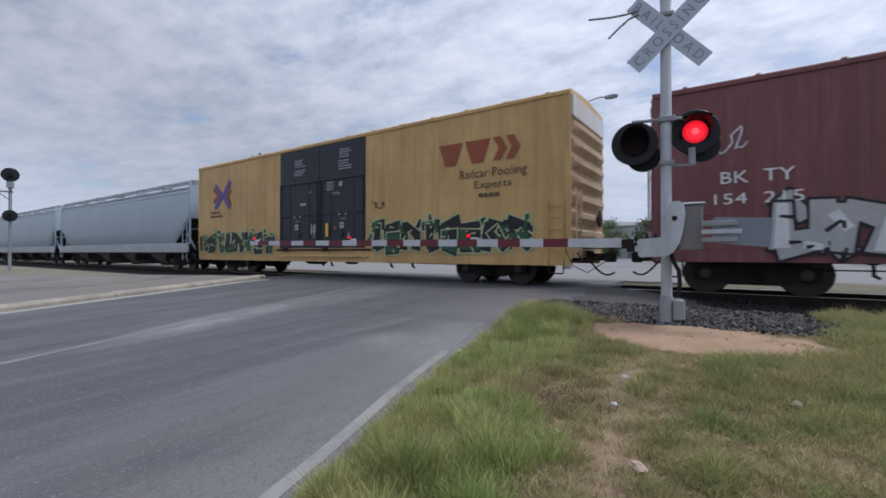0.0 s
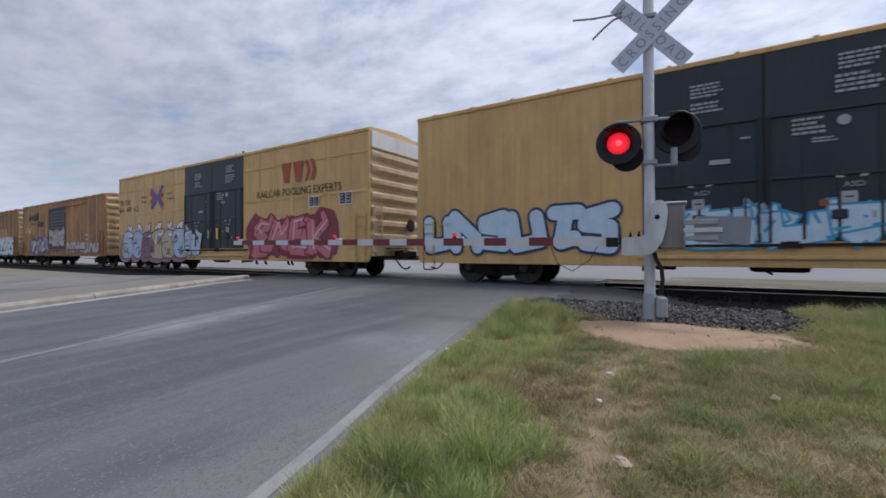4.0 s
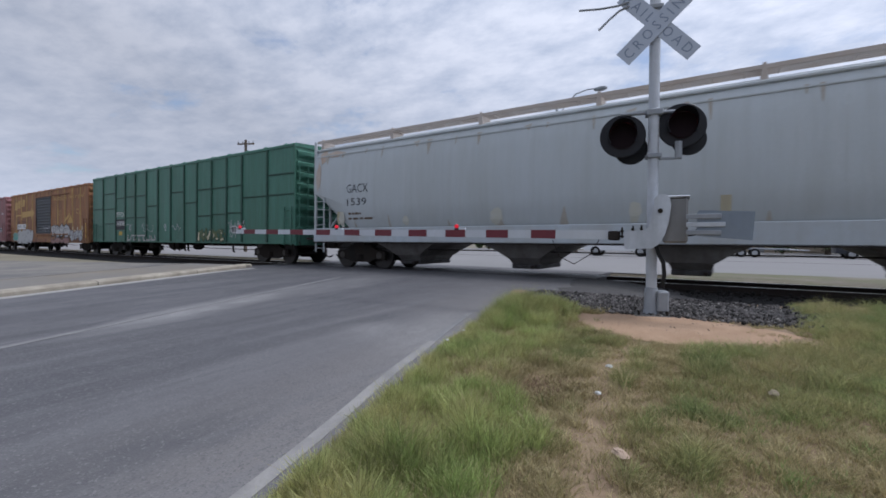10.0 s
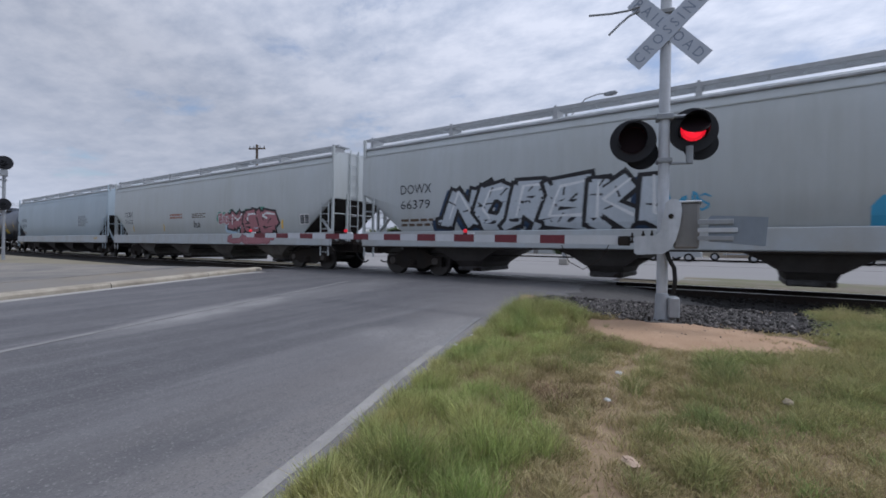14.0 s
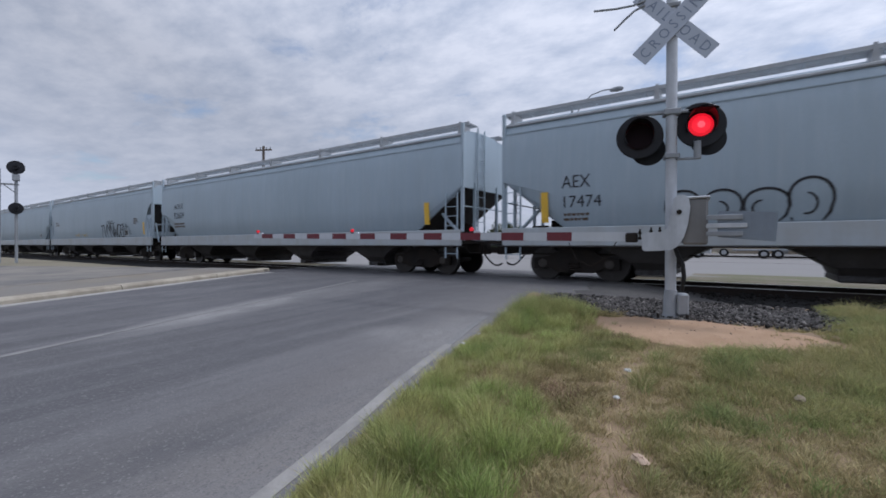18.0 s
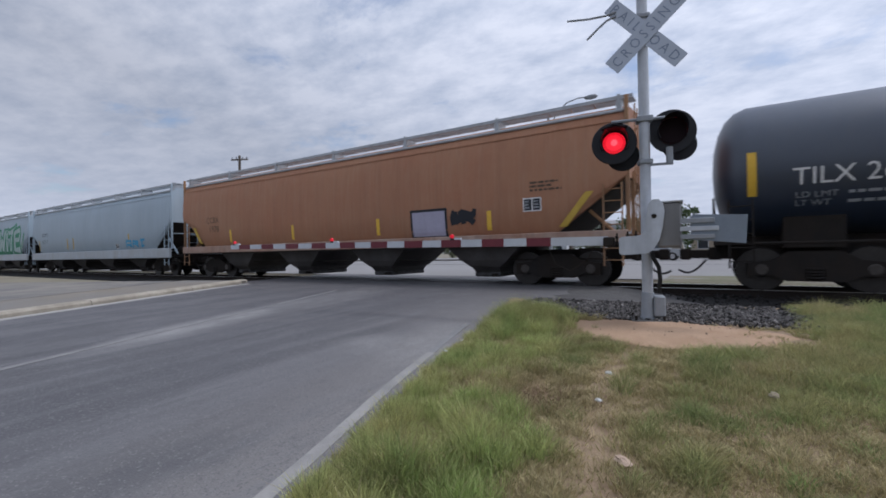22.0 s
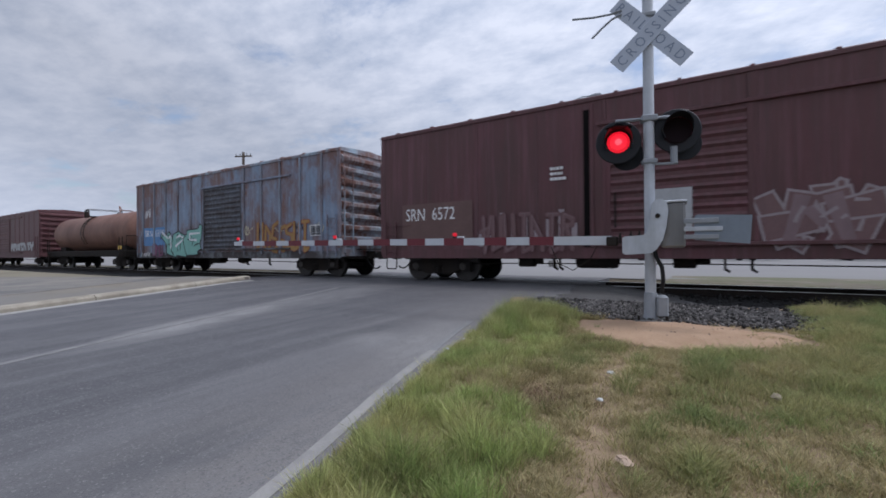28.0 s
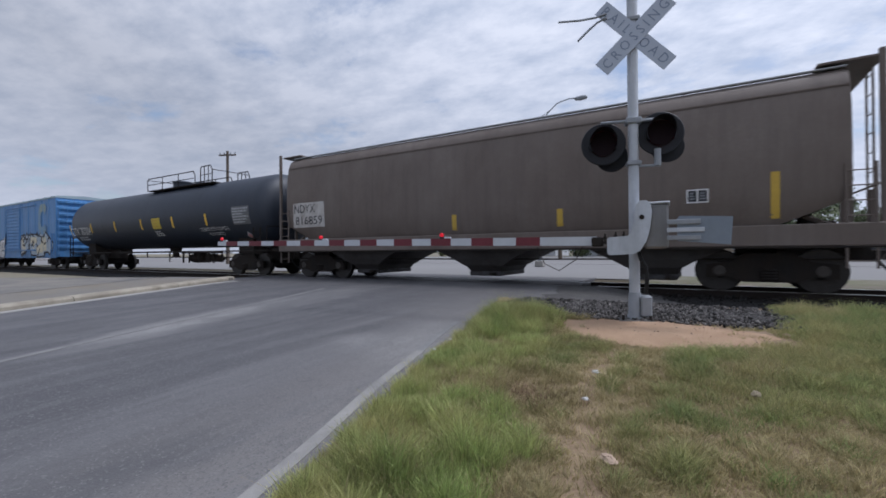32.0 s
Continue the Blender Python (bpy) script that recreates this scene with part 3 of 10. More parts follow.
def graffiti(parent, x0, x1, z0, z1, fill, edge, seed, n=5, back=None, fat=0.2, bend=None, inner=None, label="", wild=None):
    """Sprayed piece: interlocked shapes with outline, shadow and shine, each shape a part; over a cloud of background colour."""
    rnd = random.Random(seed)
    w, h = x1 - x0, z1 - z0
    r = min(w / n, h) * fat
    wild = (fat >= 0.15 and seed % 5 != 2) if wild is None else wild
    if back:
        m = Mesh()
        for i in range(n * 2 + 2):
            cx = x0 + w * (i + 0.5) / (n * 2 + 2)
            cz = (z0 + z1) / 2 + rnd.uniform(-0.1, 0.1) * h
            rr = h * rnd.uniform(0.36, 0.56)
            ring = [(cx + rr * (0.8 + 0.25 * rnd.random()) * math.cos(t), max(0.66, cz + rr * (0.75 + 0.35 * rnd.random()) * math.sin(t)))
                    for t in [2 * math.pi * j / 14 for j in range(14)]]
            lay_on(m, ring, -0.0014 - 0.0003 * (i % 8), bend)
        part("graffiti_cloud", m, back, parent)
    for i in range(n):
        cx = x0 + w * (i + 0.5) / n
        gw = w / n * 0.46
        top, low = z1 - r * 1.2 - rnd.uniform(0, 0.14) * h, z0 + r * 1.2 + rnd.uniform(0, 0.10) * h
        mid = (top + low) / 2 + rnd.uniform(-0.14, 0.14) * h
        lean = rnd.uniform(-0.3, 0.45) * gw
        a, b = cx - gw * rnd.uniform(0.6, 0.85), cx + gw * rnd.uniform(0.6, 0.95)
        form = rnd.randrange(7)
        if form == 0:
            lines = [[(a, low), (a + lean, top), (b + lean, mid), (b, low)]]
        elif form == 1:
            lines = [[(b + lean, top), (a + lean, top - 0.1 * h), (a, mid), (b, mid - 0.05 * h), (b, low), (a, low + 0.05 * h)]]
        elif form == 2:
            lines = [[(a + lean, top), (a, low), (b, low + 0.1 * h), (b + lean, top)]]
        elif form == 3:
            lines = [[(a, low), (a + lean, top), (b + lean, top - 0.1 * h), (b, mid), (a, mid)], [(cx, mid), (b + 0.1 * gw, low)]]
        elif form == 4:
            lines = [[(a + lean, top), (b + lean, top)], [(cx + lean, top), (cx, low), (b + 0.1 * gw, low + 0.08 * h)]]
        elif form == 5:
            lines = [[(b + lean, top), (a, top - 0.12 * h), (a, low + 0.05 * h), (b, low)], [(a, mid), (b, mid)]]
        else:
            lines = [[(a + lean, top), (cx, low), (b + lean, top)], [(a, mid), (b + 0.2 * gw, mid + 0.1 * h)]]
        k = 0.00006 * (i % 6)
        if wild:
            bits = []
            for g, line in enumerate(lines):            # g: the stroke, each with its own outline
                for p, q in zip(line, line[1:]):
                    u0, u1 = r * rnd.uniform(0.6, 1.0), r * rnd.uniform(0.9, 1.55)
                    bits.append((p, q, u0, u1, g + 3) if rnd.random() < 0.5 else (q, p, u0, u1, g + 3))
            for g in range(3):                          # loose shards that tie the shapes together
                p = (cx + rnd.uniform(-1.1, 1.1) * gw, rnd.uniform(low, top))
                ang = rnd.uniform(-0.6, 2.6)
                u = r * rnd.uniform(0.35, 0.8)
                bits.append((p, (p[0] + gw * rnd.uniform(0.3, 0.8) * math.cos(ang), min(z1, max(z0 + u, p[1] + h * 0.3 * math.sin(ang)))), u, r * rnd.uniform(0.15, 0.9), g))
            rnd.shuffle(bits)
            if rnd.random() < 0.7:                     # a spike or arrow off to a side
                p = rnd.choice(lines)[0]
                ang = rnd.uniform(0.2, 2.9)
                bits.append((p, (p[0] + gw * 0.7 * math.cos(ang), min(z1 + 0.1 * h, p[1] + h * 0.22 * math.sin(ang))), r * 0.9, r * 0.15, 0))
            layers = [(edge, r * 0.26, -0.004 - k, 0, 0), (fill, 0.0, -0.0047 - k, 0, 0)]
            if inner:
                layers.append((inner, -0.12 * r, -0.0125 - k, 0, 0))
            letter = None
            for lay, (material, grow, y, ox, oz) in enumerate(layers):
                if lay == 2:                            # shine, each fleck by itself
                    for j, (p, q, u0, u1, g) in enumerate(bits[::4]):
                        part("letter_shine", wedge(Mesh(), p, q, u0 * 0.6, u1 * 0.6, y - 0.0003 * j, bend), material, letter)
                    continue
                m = Mesh()
                for j, (p, q, u0, u1, g) in enumerate(bits):
                    wedge(m, (p[0] + ox, p[1] + oz), (q[0] + ox, q[1] + oz), u0, u1, y - 0.0014 * g - 0.00005 * j, bend, grow)
                ob = part("graffiti_letter" if lay == 0 else "letter_fill", m, material, parent if lay == 0 else letter, label if lay == 0 else "")
                letter = letter or ob
            for p, q, u0, u1, g in bits[:3]:               # dark cuts between the strokes
                m = Mesh()
                c = ((p[0] + q[0]) / 2, (p[1] + q[1]) / 2)
                e = (c[0] + rnd.uniform(-1, 1) * r * 1.3, c[1] + rnd.uniform(-1, 1) * r * 1.3)
                wedge(m, c, e, r * 0.12, r * 0.2, -0.0135, bend)
                part("letter_cut", m, edge, letter)
        else:
            letter = None
            for lay, (material, rad, y) in enumerate(((edge, r * 1.36, -0.005 - k), (fill, r, -0.009 - k))):
                m = Mesh()
                for j, line in enumerate(lines):
                    stroke(m, line, rad, y - 0.0011 * j, bend)
                ob = part("graffiti_letter" if lay == 0 else "letter_fill", m, material, parent if lay == 0 else letter, label if lay == 0 else "")
                letter = letter or ob
        if inner and not wild:
            m = Mesh()
            for line in lines:
                off = [(x + r * 0.35, z + r * 0.4) for x, z in line[:3]]
                stroke(m, off, r * 0.16, -0.0145, bend, 4)
            part("letter_shine", m, inner, letter)


# sprayed letters: the strokes of each, as points on a grid of ten by ten
GLYPH = {"A": "00 39 69 90|14 84", "B": "00 09 79 86 04|24 93 80 00", "C": "98 59 18 03 20 91", "D": "00 09 69 95 60 00", "E": "99 08 00 90|05 85", "F": "99 08 00|05 75",
         "G": "98 59 18 03 20 80 94 54", "I": "59 50", "J": "29 89 72 40 02", "K": "09 00|99 14 90", "M": "00 19 54 89 90", "N": "00 09 90 99", "O": "30 03 18 59 97 92 60 30", "P": "00 09 79 97 74 04",
         "R": "00 09 79 97 74 04|34 90", "S": "98 39 07 35 83 70 00", "T": "08 99|58 40", "U": "09 02 40 81 99", "V": "09 40 99", "W": "09 20 55 70 99", "X": "00 99|09 90", "Y": "09 55 99|55 40", "Z": "08 99 00 91",
         "1": "17 59 50", "2": "07 39 86 00 90", "3": "08 79 55 83 50 01", "5": "99 09 05 74 80 00", "7": "08 99 30", "0": "30 03 18 59 97 92 60 30"}


def spray(parent, word, x0, x1, z0, z1, fill, edge, seed, fat=0.17, bend=None, inner=None, back=None, drop=None, label="", block=True, rim=0.34, slant=0.12):
    """A sprayed word: overlapping letters, each a part with outline, fill and shine, over a cloud of colour and a cast drop shade."""
    rnd = random.Random(seed)
    n = len(word)
    wide = [0.62 if c in "I1" else 1.15 if c in "MW" else 1.0 for c in word]
    unit = (x1 - x0) / sum(wide)
    h = z1 - z0
    if back:
        m = Mesh()
        for i in range(n * 2):
            cx, cz, rr = x0 + (x1 - x0) * (i + 0.5) / (n * 2), (z0 + z1) / 2 + rnd.uniform(-0.08, 0.08) * h, h * rnd.uniform(0.42, 0.6)
            ring = [(cx + rr * rnd.uniform(0.8, 1.05) * math.cos(t), max(0.66, cz + rr * rnd.uniform(0.8, 1.1) * math.sin(t))) for t in [2 * math.pi * j / 14 for j in range(14)]]
            lay_on(m, ring, -0.0012 - 0.0002 * (i % 5), bend)
        part("graffiti_cloud", m, back, parent)
    x = x0
    for i, c in enumerate(word):
        cw = unit * wide[i]
        r = min(unit, h) * fat
        lo, hi = z0 + r + rnd.uniform(0, 0.07) * h, z1 - r - rnd.uniform(0, 0.09) * h
        a, b = x + r * 0.55, x + cw - r * 0.55
        lean = slant * (rnd.uniform(-0.5, 1.4)) * cw
        lines = [[(a + (b - a) * int(p[0]) / 9 + lean * (int(p[1]) / 9 - 0.5) + rnd.uniform(-0.05, 0.05) * cw, lo + (hi - lo) * int(p[1]) / 9 + rnd.uniform(-0.03, 0.03) * h) for p in q.split()] for q in GLYPH[c].split("|")]
        legs = [(p, q, r * rnd.uniform(0.7, 1.05), r * rnd.uniform(0.85, 1.4)) for line in lines for p, q in zip(line, line[1:])]
        if block and cw > 0.5:                              # spurs and hooks at the ends of the strokes
            for line in lines:
                for p, o in ((line[0], line[1]), (line[-1], line[-2])):
                    if rnd.random() < 0.75:
                        ang = math.atan2(p[1] - o[1], p[0] - o[0]) + rnd.choice((-1, 1)) * rnd.uniform(0.7, 1.6)
                        far = r * rnd.uniform(1.2, 2.4)
                        legs.append((p, (p[0] + far * math.cos(ang), min(z1 + 0.08 * h, max(z0, p[1] + far * math.sin(ang)))), r * rnd.uniform(0.6, 0.9), r * rnd.uniform(0.1, 0.5)))
        y = -0.0040 - 0.0013 * i
        letter = None
        layers = [(edge, r * rim, y, 0.0, 0.0), (fill[i % len(fill)] if isinstance(fill, tuple) else fill, 0.0, y - 0.00065, 0.0, 0.0)]
        if drop:
            layers.insert(0, (drop, r * rim, -0.0030 - 0.00008 * i, -0.55 * r, -0.45 * r))
        for lay, (material, grow, yy, ox, oz) in enumerate(layers):
            m = Mesh()
            if block:
                for j, (p, q, u0, u1) in enumerate(legs):
                    wedge(m, (p[0] + ox, p[1] + oz), (q[0] + ox, q[1] + oz), u0, u1, yy - 0.00005 * j, bend, grow)
            else:
                for j, line in enumerate(lines):
                    stroke(m, [(p + ox, max(0.7, q + oz)) for p, q in line], r + grow, yy - 0.0001 * j, bend, 6)
            ob = part("graffiti_letter" if lay == 0 else "letter_fill", m, material, letter or parent, label if lay == 0 else "")
            letter = letter or ob
        if inner:
            m = Mesh()
            for j, (p, q, u0, u1) in enumerate(legs[:3]):
                wedge(m, (p[0] + 0.35 * r, p[1] + 0.4 * r), (q[0] + 0.35 * r, q[1] + 0.4 * r), r * 0.10, r * 0.2, y - 0.0011 - 0.00004 * j, bend)
            part("letter_shine", m, inner, letter)
        if cw > 0.5:                                        # thin dark breaks where strokes meet
            for j, (p, q, u0, u1) in enumerate(legs[:4]):
                f = rnd.uniform(0.2, 0.8)
                mid = (p[0] + (q[0] - p[0]) * f, p[1] + (q[1] - p[1]) * f)
                ang = math.atan2(q[1] - p[1], q[0] - p[0]) + rnd.uniform(0.7, 1.6)
                m = wedge(Mesh(), (mid[0] - 0.5 * r * math.cos(ang), mid[1] - 0.5 * r * math.sin(ang)), (mid[0] + 0.8 * r * math.cos(ang), mid[1] + 0.8 * r * math.sin(ang)), r * 0.07, r * 0.13, y - 0.0009 - 0.00004 * j, bend)
                part("letter_break", m, edge, letter)
        x += cw


def scribble(parent, x0, x1, z0, z1, material, seed, n=5, w=0.018, bend=None, name="graffiti_tag"):
    """Thin hand-sprayed tag: one looping line, no words."""
    rnd = random.Random(seed)
    m = Mesh()
    pts = []
    W, h, mid = x1 - x0, (z1 - z0) / 2, (z0 + z1) / 2
    amp, slant, fat, th, go = 1.0, 0.0, 0.3, 0.0, 0.0
    for i in range(n * 10 + 1):
        if i % 4 == 0:
            amp, slant, fat = rnd.uniform(0.2, 1.0), rnd.uniform(-0.3, 0.6), rnd.uniform(0.0, 0.6) * rnd.choice((-1, 1, 1))
        th += rnd.uniform(0.25, 1.0)
        go = min(1.0, max(0.0, go + rnd.uniform(-0.9, 2.9) / (n * 10)))
        z = mid + h * amp * math.sin(th) * 0.97
        pts.append((x0 + W * (0.08 + 0.84 * go) + fat * W / n * math.cos(th) + slant * (z - mid) * 0.6, z))
    ribbon(m, pts, w * 0.8, -0.004, bend)
    return part(name, m, material, parent)

# ---------------------------------------------------------------- the lie of the land
TRACK = 12.55                   # the track's middle line; it runs along x
ROAD_DIR = Vector((-0.284, 0.959))
ROAD_OUT = Vector((0.959, 0.284))
EDGE = Vector((-1.82, 1.25))    # a point on the white edge line
KERB = -9.1                     # the kerb, across from the edge line


def lie(y):
    """Height of the road and verge: a gentle rise up to the track."""
    if y < -6:
        return -0.49
    return 0.035 * (y - 8) if y < 8 else 0.0


def road_xy(along, across):
    p = EDGE + ROAD_DIR * along + ROAD_OUT * across
    return p.x, p.y




def build_asphalt():
    """Worn asphalt: pale wheel tracks along the lanes, dark coarse patches and pale aggregate grains."""
    m = bpy.data.materials.new("worn asphalt")
    m.use_nodes = True
    nt = m.node_tree
    N, L = nt.nodes.new, nt.links.new
    b = nt.nodes["Principled BSDF"]
    b.inputs["Specular IOR Level"].default_value = 0.3
    tc = N("ShaderNodeTexCoord")
    dot = N("ShaderNodeVectorMath"); dot.operation = "DOT_PRODUCT"
    dot.inputs[1].default_value = (0.959, 0.284, 0)
    L(tc.outputs["Object"], dot.inputs[0])

    def fac(src, lo, hi, to0=0.0, to1=1.0):
        r = N("ShaderNodeMapRange")
        r.inputs[1].default_value, r.inputs[2].default_value, r.inputs[3].default_value, r.inputs[4].default_value = lo, hi, to0, to1
        L(src, r.inputs[0])
        return r.outputs[0]

    def noise_of(scale, detail, stretch=None, rough=0.6):
        n = N("ShaderNodeTexNoise")
        n.inputs["Scale"].default_value, n.inputs["Detail"].default_value, n.inputs["Roughness"].default_value = scale, detail, rough
        if stretch:
            mp = N("ShaderNodeMapping")
            mp.inputs["Rotation"].default_value, mp.inputs["Scale"].default_value = (0, 0, radians(-16.5)), stretch
            L(tc.outputs["Object"], mp.inputs[0]); L(mp.outputs[0], n.inputs["Vector"])
        else:
            L(tc.outputs["Object"], n.inputs["Vector"])
        return n.outputs["Fac"]

    def mixc(f, a, c):
        x = N("ShaderNodeMix"); x.data_type = "RGBA"
        L(f, x.inputs[0])
        for sock, v in ((x.inputs[6], a), (x.inputs[7], c)):
            if isinstance(v, tuple):
                sock.default_value = (*v, 1)
            else:
                L(v, sock)
        return x.outputs[2]
    wave = N("ShaderNodeMath"); wave.operation = "SINE"      # two wheel tracks to a lane, 1.8 m apart
    L(fac(dot.outputs["Value"], 0.0, 1.8, 0.6, 0.6 + 2 * math.pi), wave.inputs[0])
    for nd in nt.nodes:
        if nd.type == "MAP_RANGE":
            nd.clamp = False
    col = mixc(fac(noise_of(0.5, 6, (2.0, 0.35, 1)), 0.35, 0.65), (0.093, 0.0915, 0.097), (0.123, 0.1205, 0.125))
    track = mixc(fac(wave.outputs[0], -1.0, 1.0), col, (0.151, 0.1475, 0.148))
    half = N("ShaderNodeMix"); half.data_type = "RGBA"; half.inputs[0].default_value = 0.5
    L(col, half.inputs[6]); L(track, half.inputs[7])
    side = mixc(fac(dot.outputs["Value"], -3.2, -1.3), (0.064, 0.063, 0.069), (0.19, 0.178, 0.168))     # darker to the left, paler and warmer towards the shoulder
    dusty = N("ShaderNodeMix"); dusty.data_type = "RGBA"; dusty.inputs[0].default_value = 0.72
    L(half.outputs[2], dusty.inputs[6]); L(side, dusty.inputs[7])
    for nd in nt.nodes:
        if nd.type == "MAP_RANGE" and nd.inputs[1].default_value == -3.2:
            nd.clamp = True
    dark = mixc(fac(noise_of(0.9, 8, (1.4, 0.5, 1), 0.7), 0.52, 0.70), dusty.outputs[2], (0.078, 0.078, 0.083))

    def times(*f):
        q = f[0]
        for g in f[1:]:
            mu = N("ShaderNodeMath"); mu.operation = "MULTIPLY"
            L(q, mu.inputs[0])
            if isinstance(g, float):
                mu.inputs[1].default_value = g
            else:
                L(g, mu.inputs[1])
            q = mu.outputs[0]
        return q

    def held(src, lo, hi, to0=0.0, to1=1.0):
        f = fac(src, lo, hi, to0, to1)
        nt.nodes[-1].clamp = True
        return f

    def patch(along, across, ra, rc):                         # 1 in the middle of a long spot, 0 at its rim
        mp = N("ShaderNodeMapping"); mp.vector_type = "TEXTURE"
        px, py = road_xy(along, across)
        mp.inputs["Location"].default_value, mp.inputs["Rotation"].default_value, mp.inputs["Scale"].default_value = (px, py, 0), (0, 0, radians(16.5)), (rc, ra, 1000.0)
        ln = N("ShaderNodeVectorMath"); ln.operation = "LENGTH"
        L(tc.outputs["Object"], mp.inputs[0]); L(mp.outputs[0], ln.inputs[0])
        return held(ln.outputs["Value"], 0.25, 1.0, 1.0, 0.0)

    sy = N("ShaderNodeSeparateXYZ")
    L(tc.outputs["Object"], sy.inputs[0])
    streaky = held(noise_of(1.0, 7, (3.0, 0.16, 1), 0.65), 0.46, 0.66)
    dark = mixc(times(streaky, 0.75), dark, (0.143, 0.141, 0.144))                       # long scuffs along the lanes
    dark = mixc(times(held(sy.outputs["Y"], 5.0, 9.6), held(noise_of(0.55, 7, None, 0.7), 0.2, 0.62, 0.45, 1.0), 0.85), dark, (0.066, 0.065, 0.069))   # unevenly darker towards the rails
    dusted = held(noise_of(1.5, 8, (1.0, 0.5, 1), 0.7), 0.30, 0.58)
    for along, across, ra, rc, much in ((4.3, -4.2, 2.8, 0.6, 1.0), (3.4, -4.35, 1.3, 0.4, 1.0), (3.3, -0.25, 1.5, 0.5, 0.9), (3.1, -0.7, 0.6, 0.8, 0.6), (7.2, -3.6, 3.0, 0.9, 0.4)):
        dark = mixc(times(patch(along, across, ra, rc), dusted, much), dark, (0.235, 0.23, 0.225))
    cell = N("ShaderNodeTexVoronoi")
    cell.inputs["Scale"].default_value = 85
    L(tc.outputs["Object"], cell.inputs["Vector"])
    sepc = N("ShaderNodeSeparateColor")
    L(cell.outputs["Color"], sepc.inputs[0])
    grain = mixc(times(held(sepc.outputs[0], 0.86, 0.97), 0.8), dark, (0.175, 0.172, 0.169))
    grit = mixc(times(held(sepc.outputs[1], 0.72, 0.96), 0.6), grain, (0.08, 0.079, 0.083))
    L(grit, b.inputs["Base Color"])
    L(fac(noise_of(1.2, 5), 0.3, 0.7, 0.58, 0.78), b.inputs["Roughness"])
    bp = N("ShaderNodeBump")
    bp.inputs["Strength"].default_value, bp.inputs["Distance"].default_value = 0.4, 0.007
    L(cell.outputs["Distance"], bp.inputs["Height"]); L(bp.outputs[0], b.inputs["Normal"])
    return m


ASPHALT = build_asphalt()
LINE = mat("worn white road paint", (0.34, 0.327, 0.304), 0.8, 0, 0.2, 3.0, (0.19, 0.185, 0.178), 0.56, 0.2, 2.6, bump=0.3, bscale=60)
LINE_DULL = mat("dull worn road paint", (0.27, 0.265, 0.257), 0.8, 0, 0.2, 3.0, (0.14, 0.139, 0.14), 0.56, 0.2, 2.6, bump=0.3, bscale=60)
LINE_FAINT = mat("worn faint road paint", (0.225, 0.221, 0.215), 0.8, 0, 0.12, 2.0, (0.15, 0.15, 0.152), 0.5, 0.2, 3.5, bump=0.3, bscale=60)
CONCRETE = mat("pale concrete", (0.285, 0.272, 0.25), 0.85, 0, 0.1, 0.5, (0.32, 0.31, 0.29), 0.4, 0.25, 0.4, bump=0.25, bscale=40)
KERBSTONE = mat("kerb concrete", (0.40, 0.365, 0.295), 0.85, 0, 0.16, 1.2, (0.22, 0.195, 0.155), 0.48, 0.15, 1.5, bump=0.35, bscale=40)
LOT = mat("bleached street concrete", (0.26, 0.253, 0.247), 0.95, 0, 0.12, 0.08, (0.205, 0.2, 0.196), 0.45, 0.3, 0.06, bump=0.15, bscale=20, spec=0.08)
SOIL = mat("trodden brown soil", (0.28, 0.20, 0.135), 0.95, 0, 0.22, 1.5, (0.22, 0.16, 0.092), 0.5, 0.2, 1.1, bump=0.9, bscale=45)
SAND = mat("sandy gravel", (0.42, 0.29, 0.19), 0.95, 0, 0.18, 2.0, (0.30, 0.195, 0.12), 0.5, 0.2, 3.0, bump=0.9, bscale=55)
FIELD = mat("dry grassland", (0.17, 0.155, 0.105), 0.95, 0, 0.25, 0.2, (0.21, 0.185, 0.135), 0.5, 0.2, 0.15, bump=0.6, bscale=15)
BALLAST = mat("ballast bed", (0.06, 0.057, 0.055), 0.95, 0, 0.3, 6.0, (0.03, 0.028, 0.027), 0.5, 0.15, 9.0, bump=1.0, bscale=25)
STONE = mat("ballast stone", (0.080, 0.074, 0.070), 0.9, 0, 0.3, 8.0, bump=0.4, bscale=60, island=0.9)
RAIL_TOP = mat("polished rail steel", (0.50, 0.49, 0.47), 0.28, 0.9, 0.08, 2.0, bump=0.05)
# rust and creosote, both darkened further for the shade under the train
RAIL_SIDE = mat("rusted rail steel", (0.022, 0.016, 0.013), 0.8, 0.2, 0.3, 3.0)
TIMBER = mat("creosoted timber", (0.018, 0.015, 0.013), 0.9, 0, 0.3, 5.0, bump=0.6, bscale=30)
GRASS = mat("green grass", (0.295, 0.37, 0.125), 0.8, 0, 0.35, 0.9, (0.44, 0.42, 0.18), 0.42, 0.12, 1.6, bump=0, island=0.45, thin=0.5)
GRASS_LOW = mat("dark olive turf", (0.195, 0.265, 0.096), 0.85, 0, 0.4, 0.9, (0.37, 0.335, 0.155), 0.45, 0.15, 1.4, bump=0, island=0.45, thin=0.5)
GRASS_DRY = mat("dry grass", (0.475, 0.40, 0.225), 0.85, 0, 0.25, 1.2, (0.28, 0.245, 0.115), 0.45, 0.2, 1.0, bump=0, island=0.4, thin=0.35)
WEED = mat("dead brown weed", (0.22, 0.15, 0.095), 0.9, 0, 0.25, 3.0, bump=0, island=0.4)


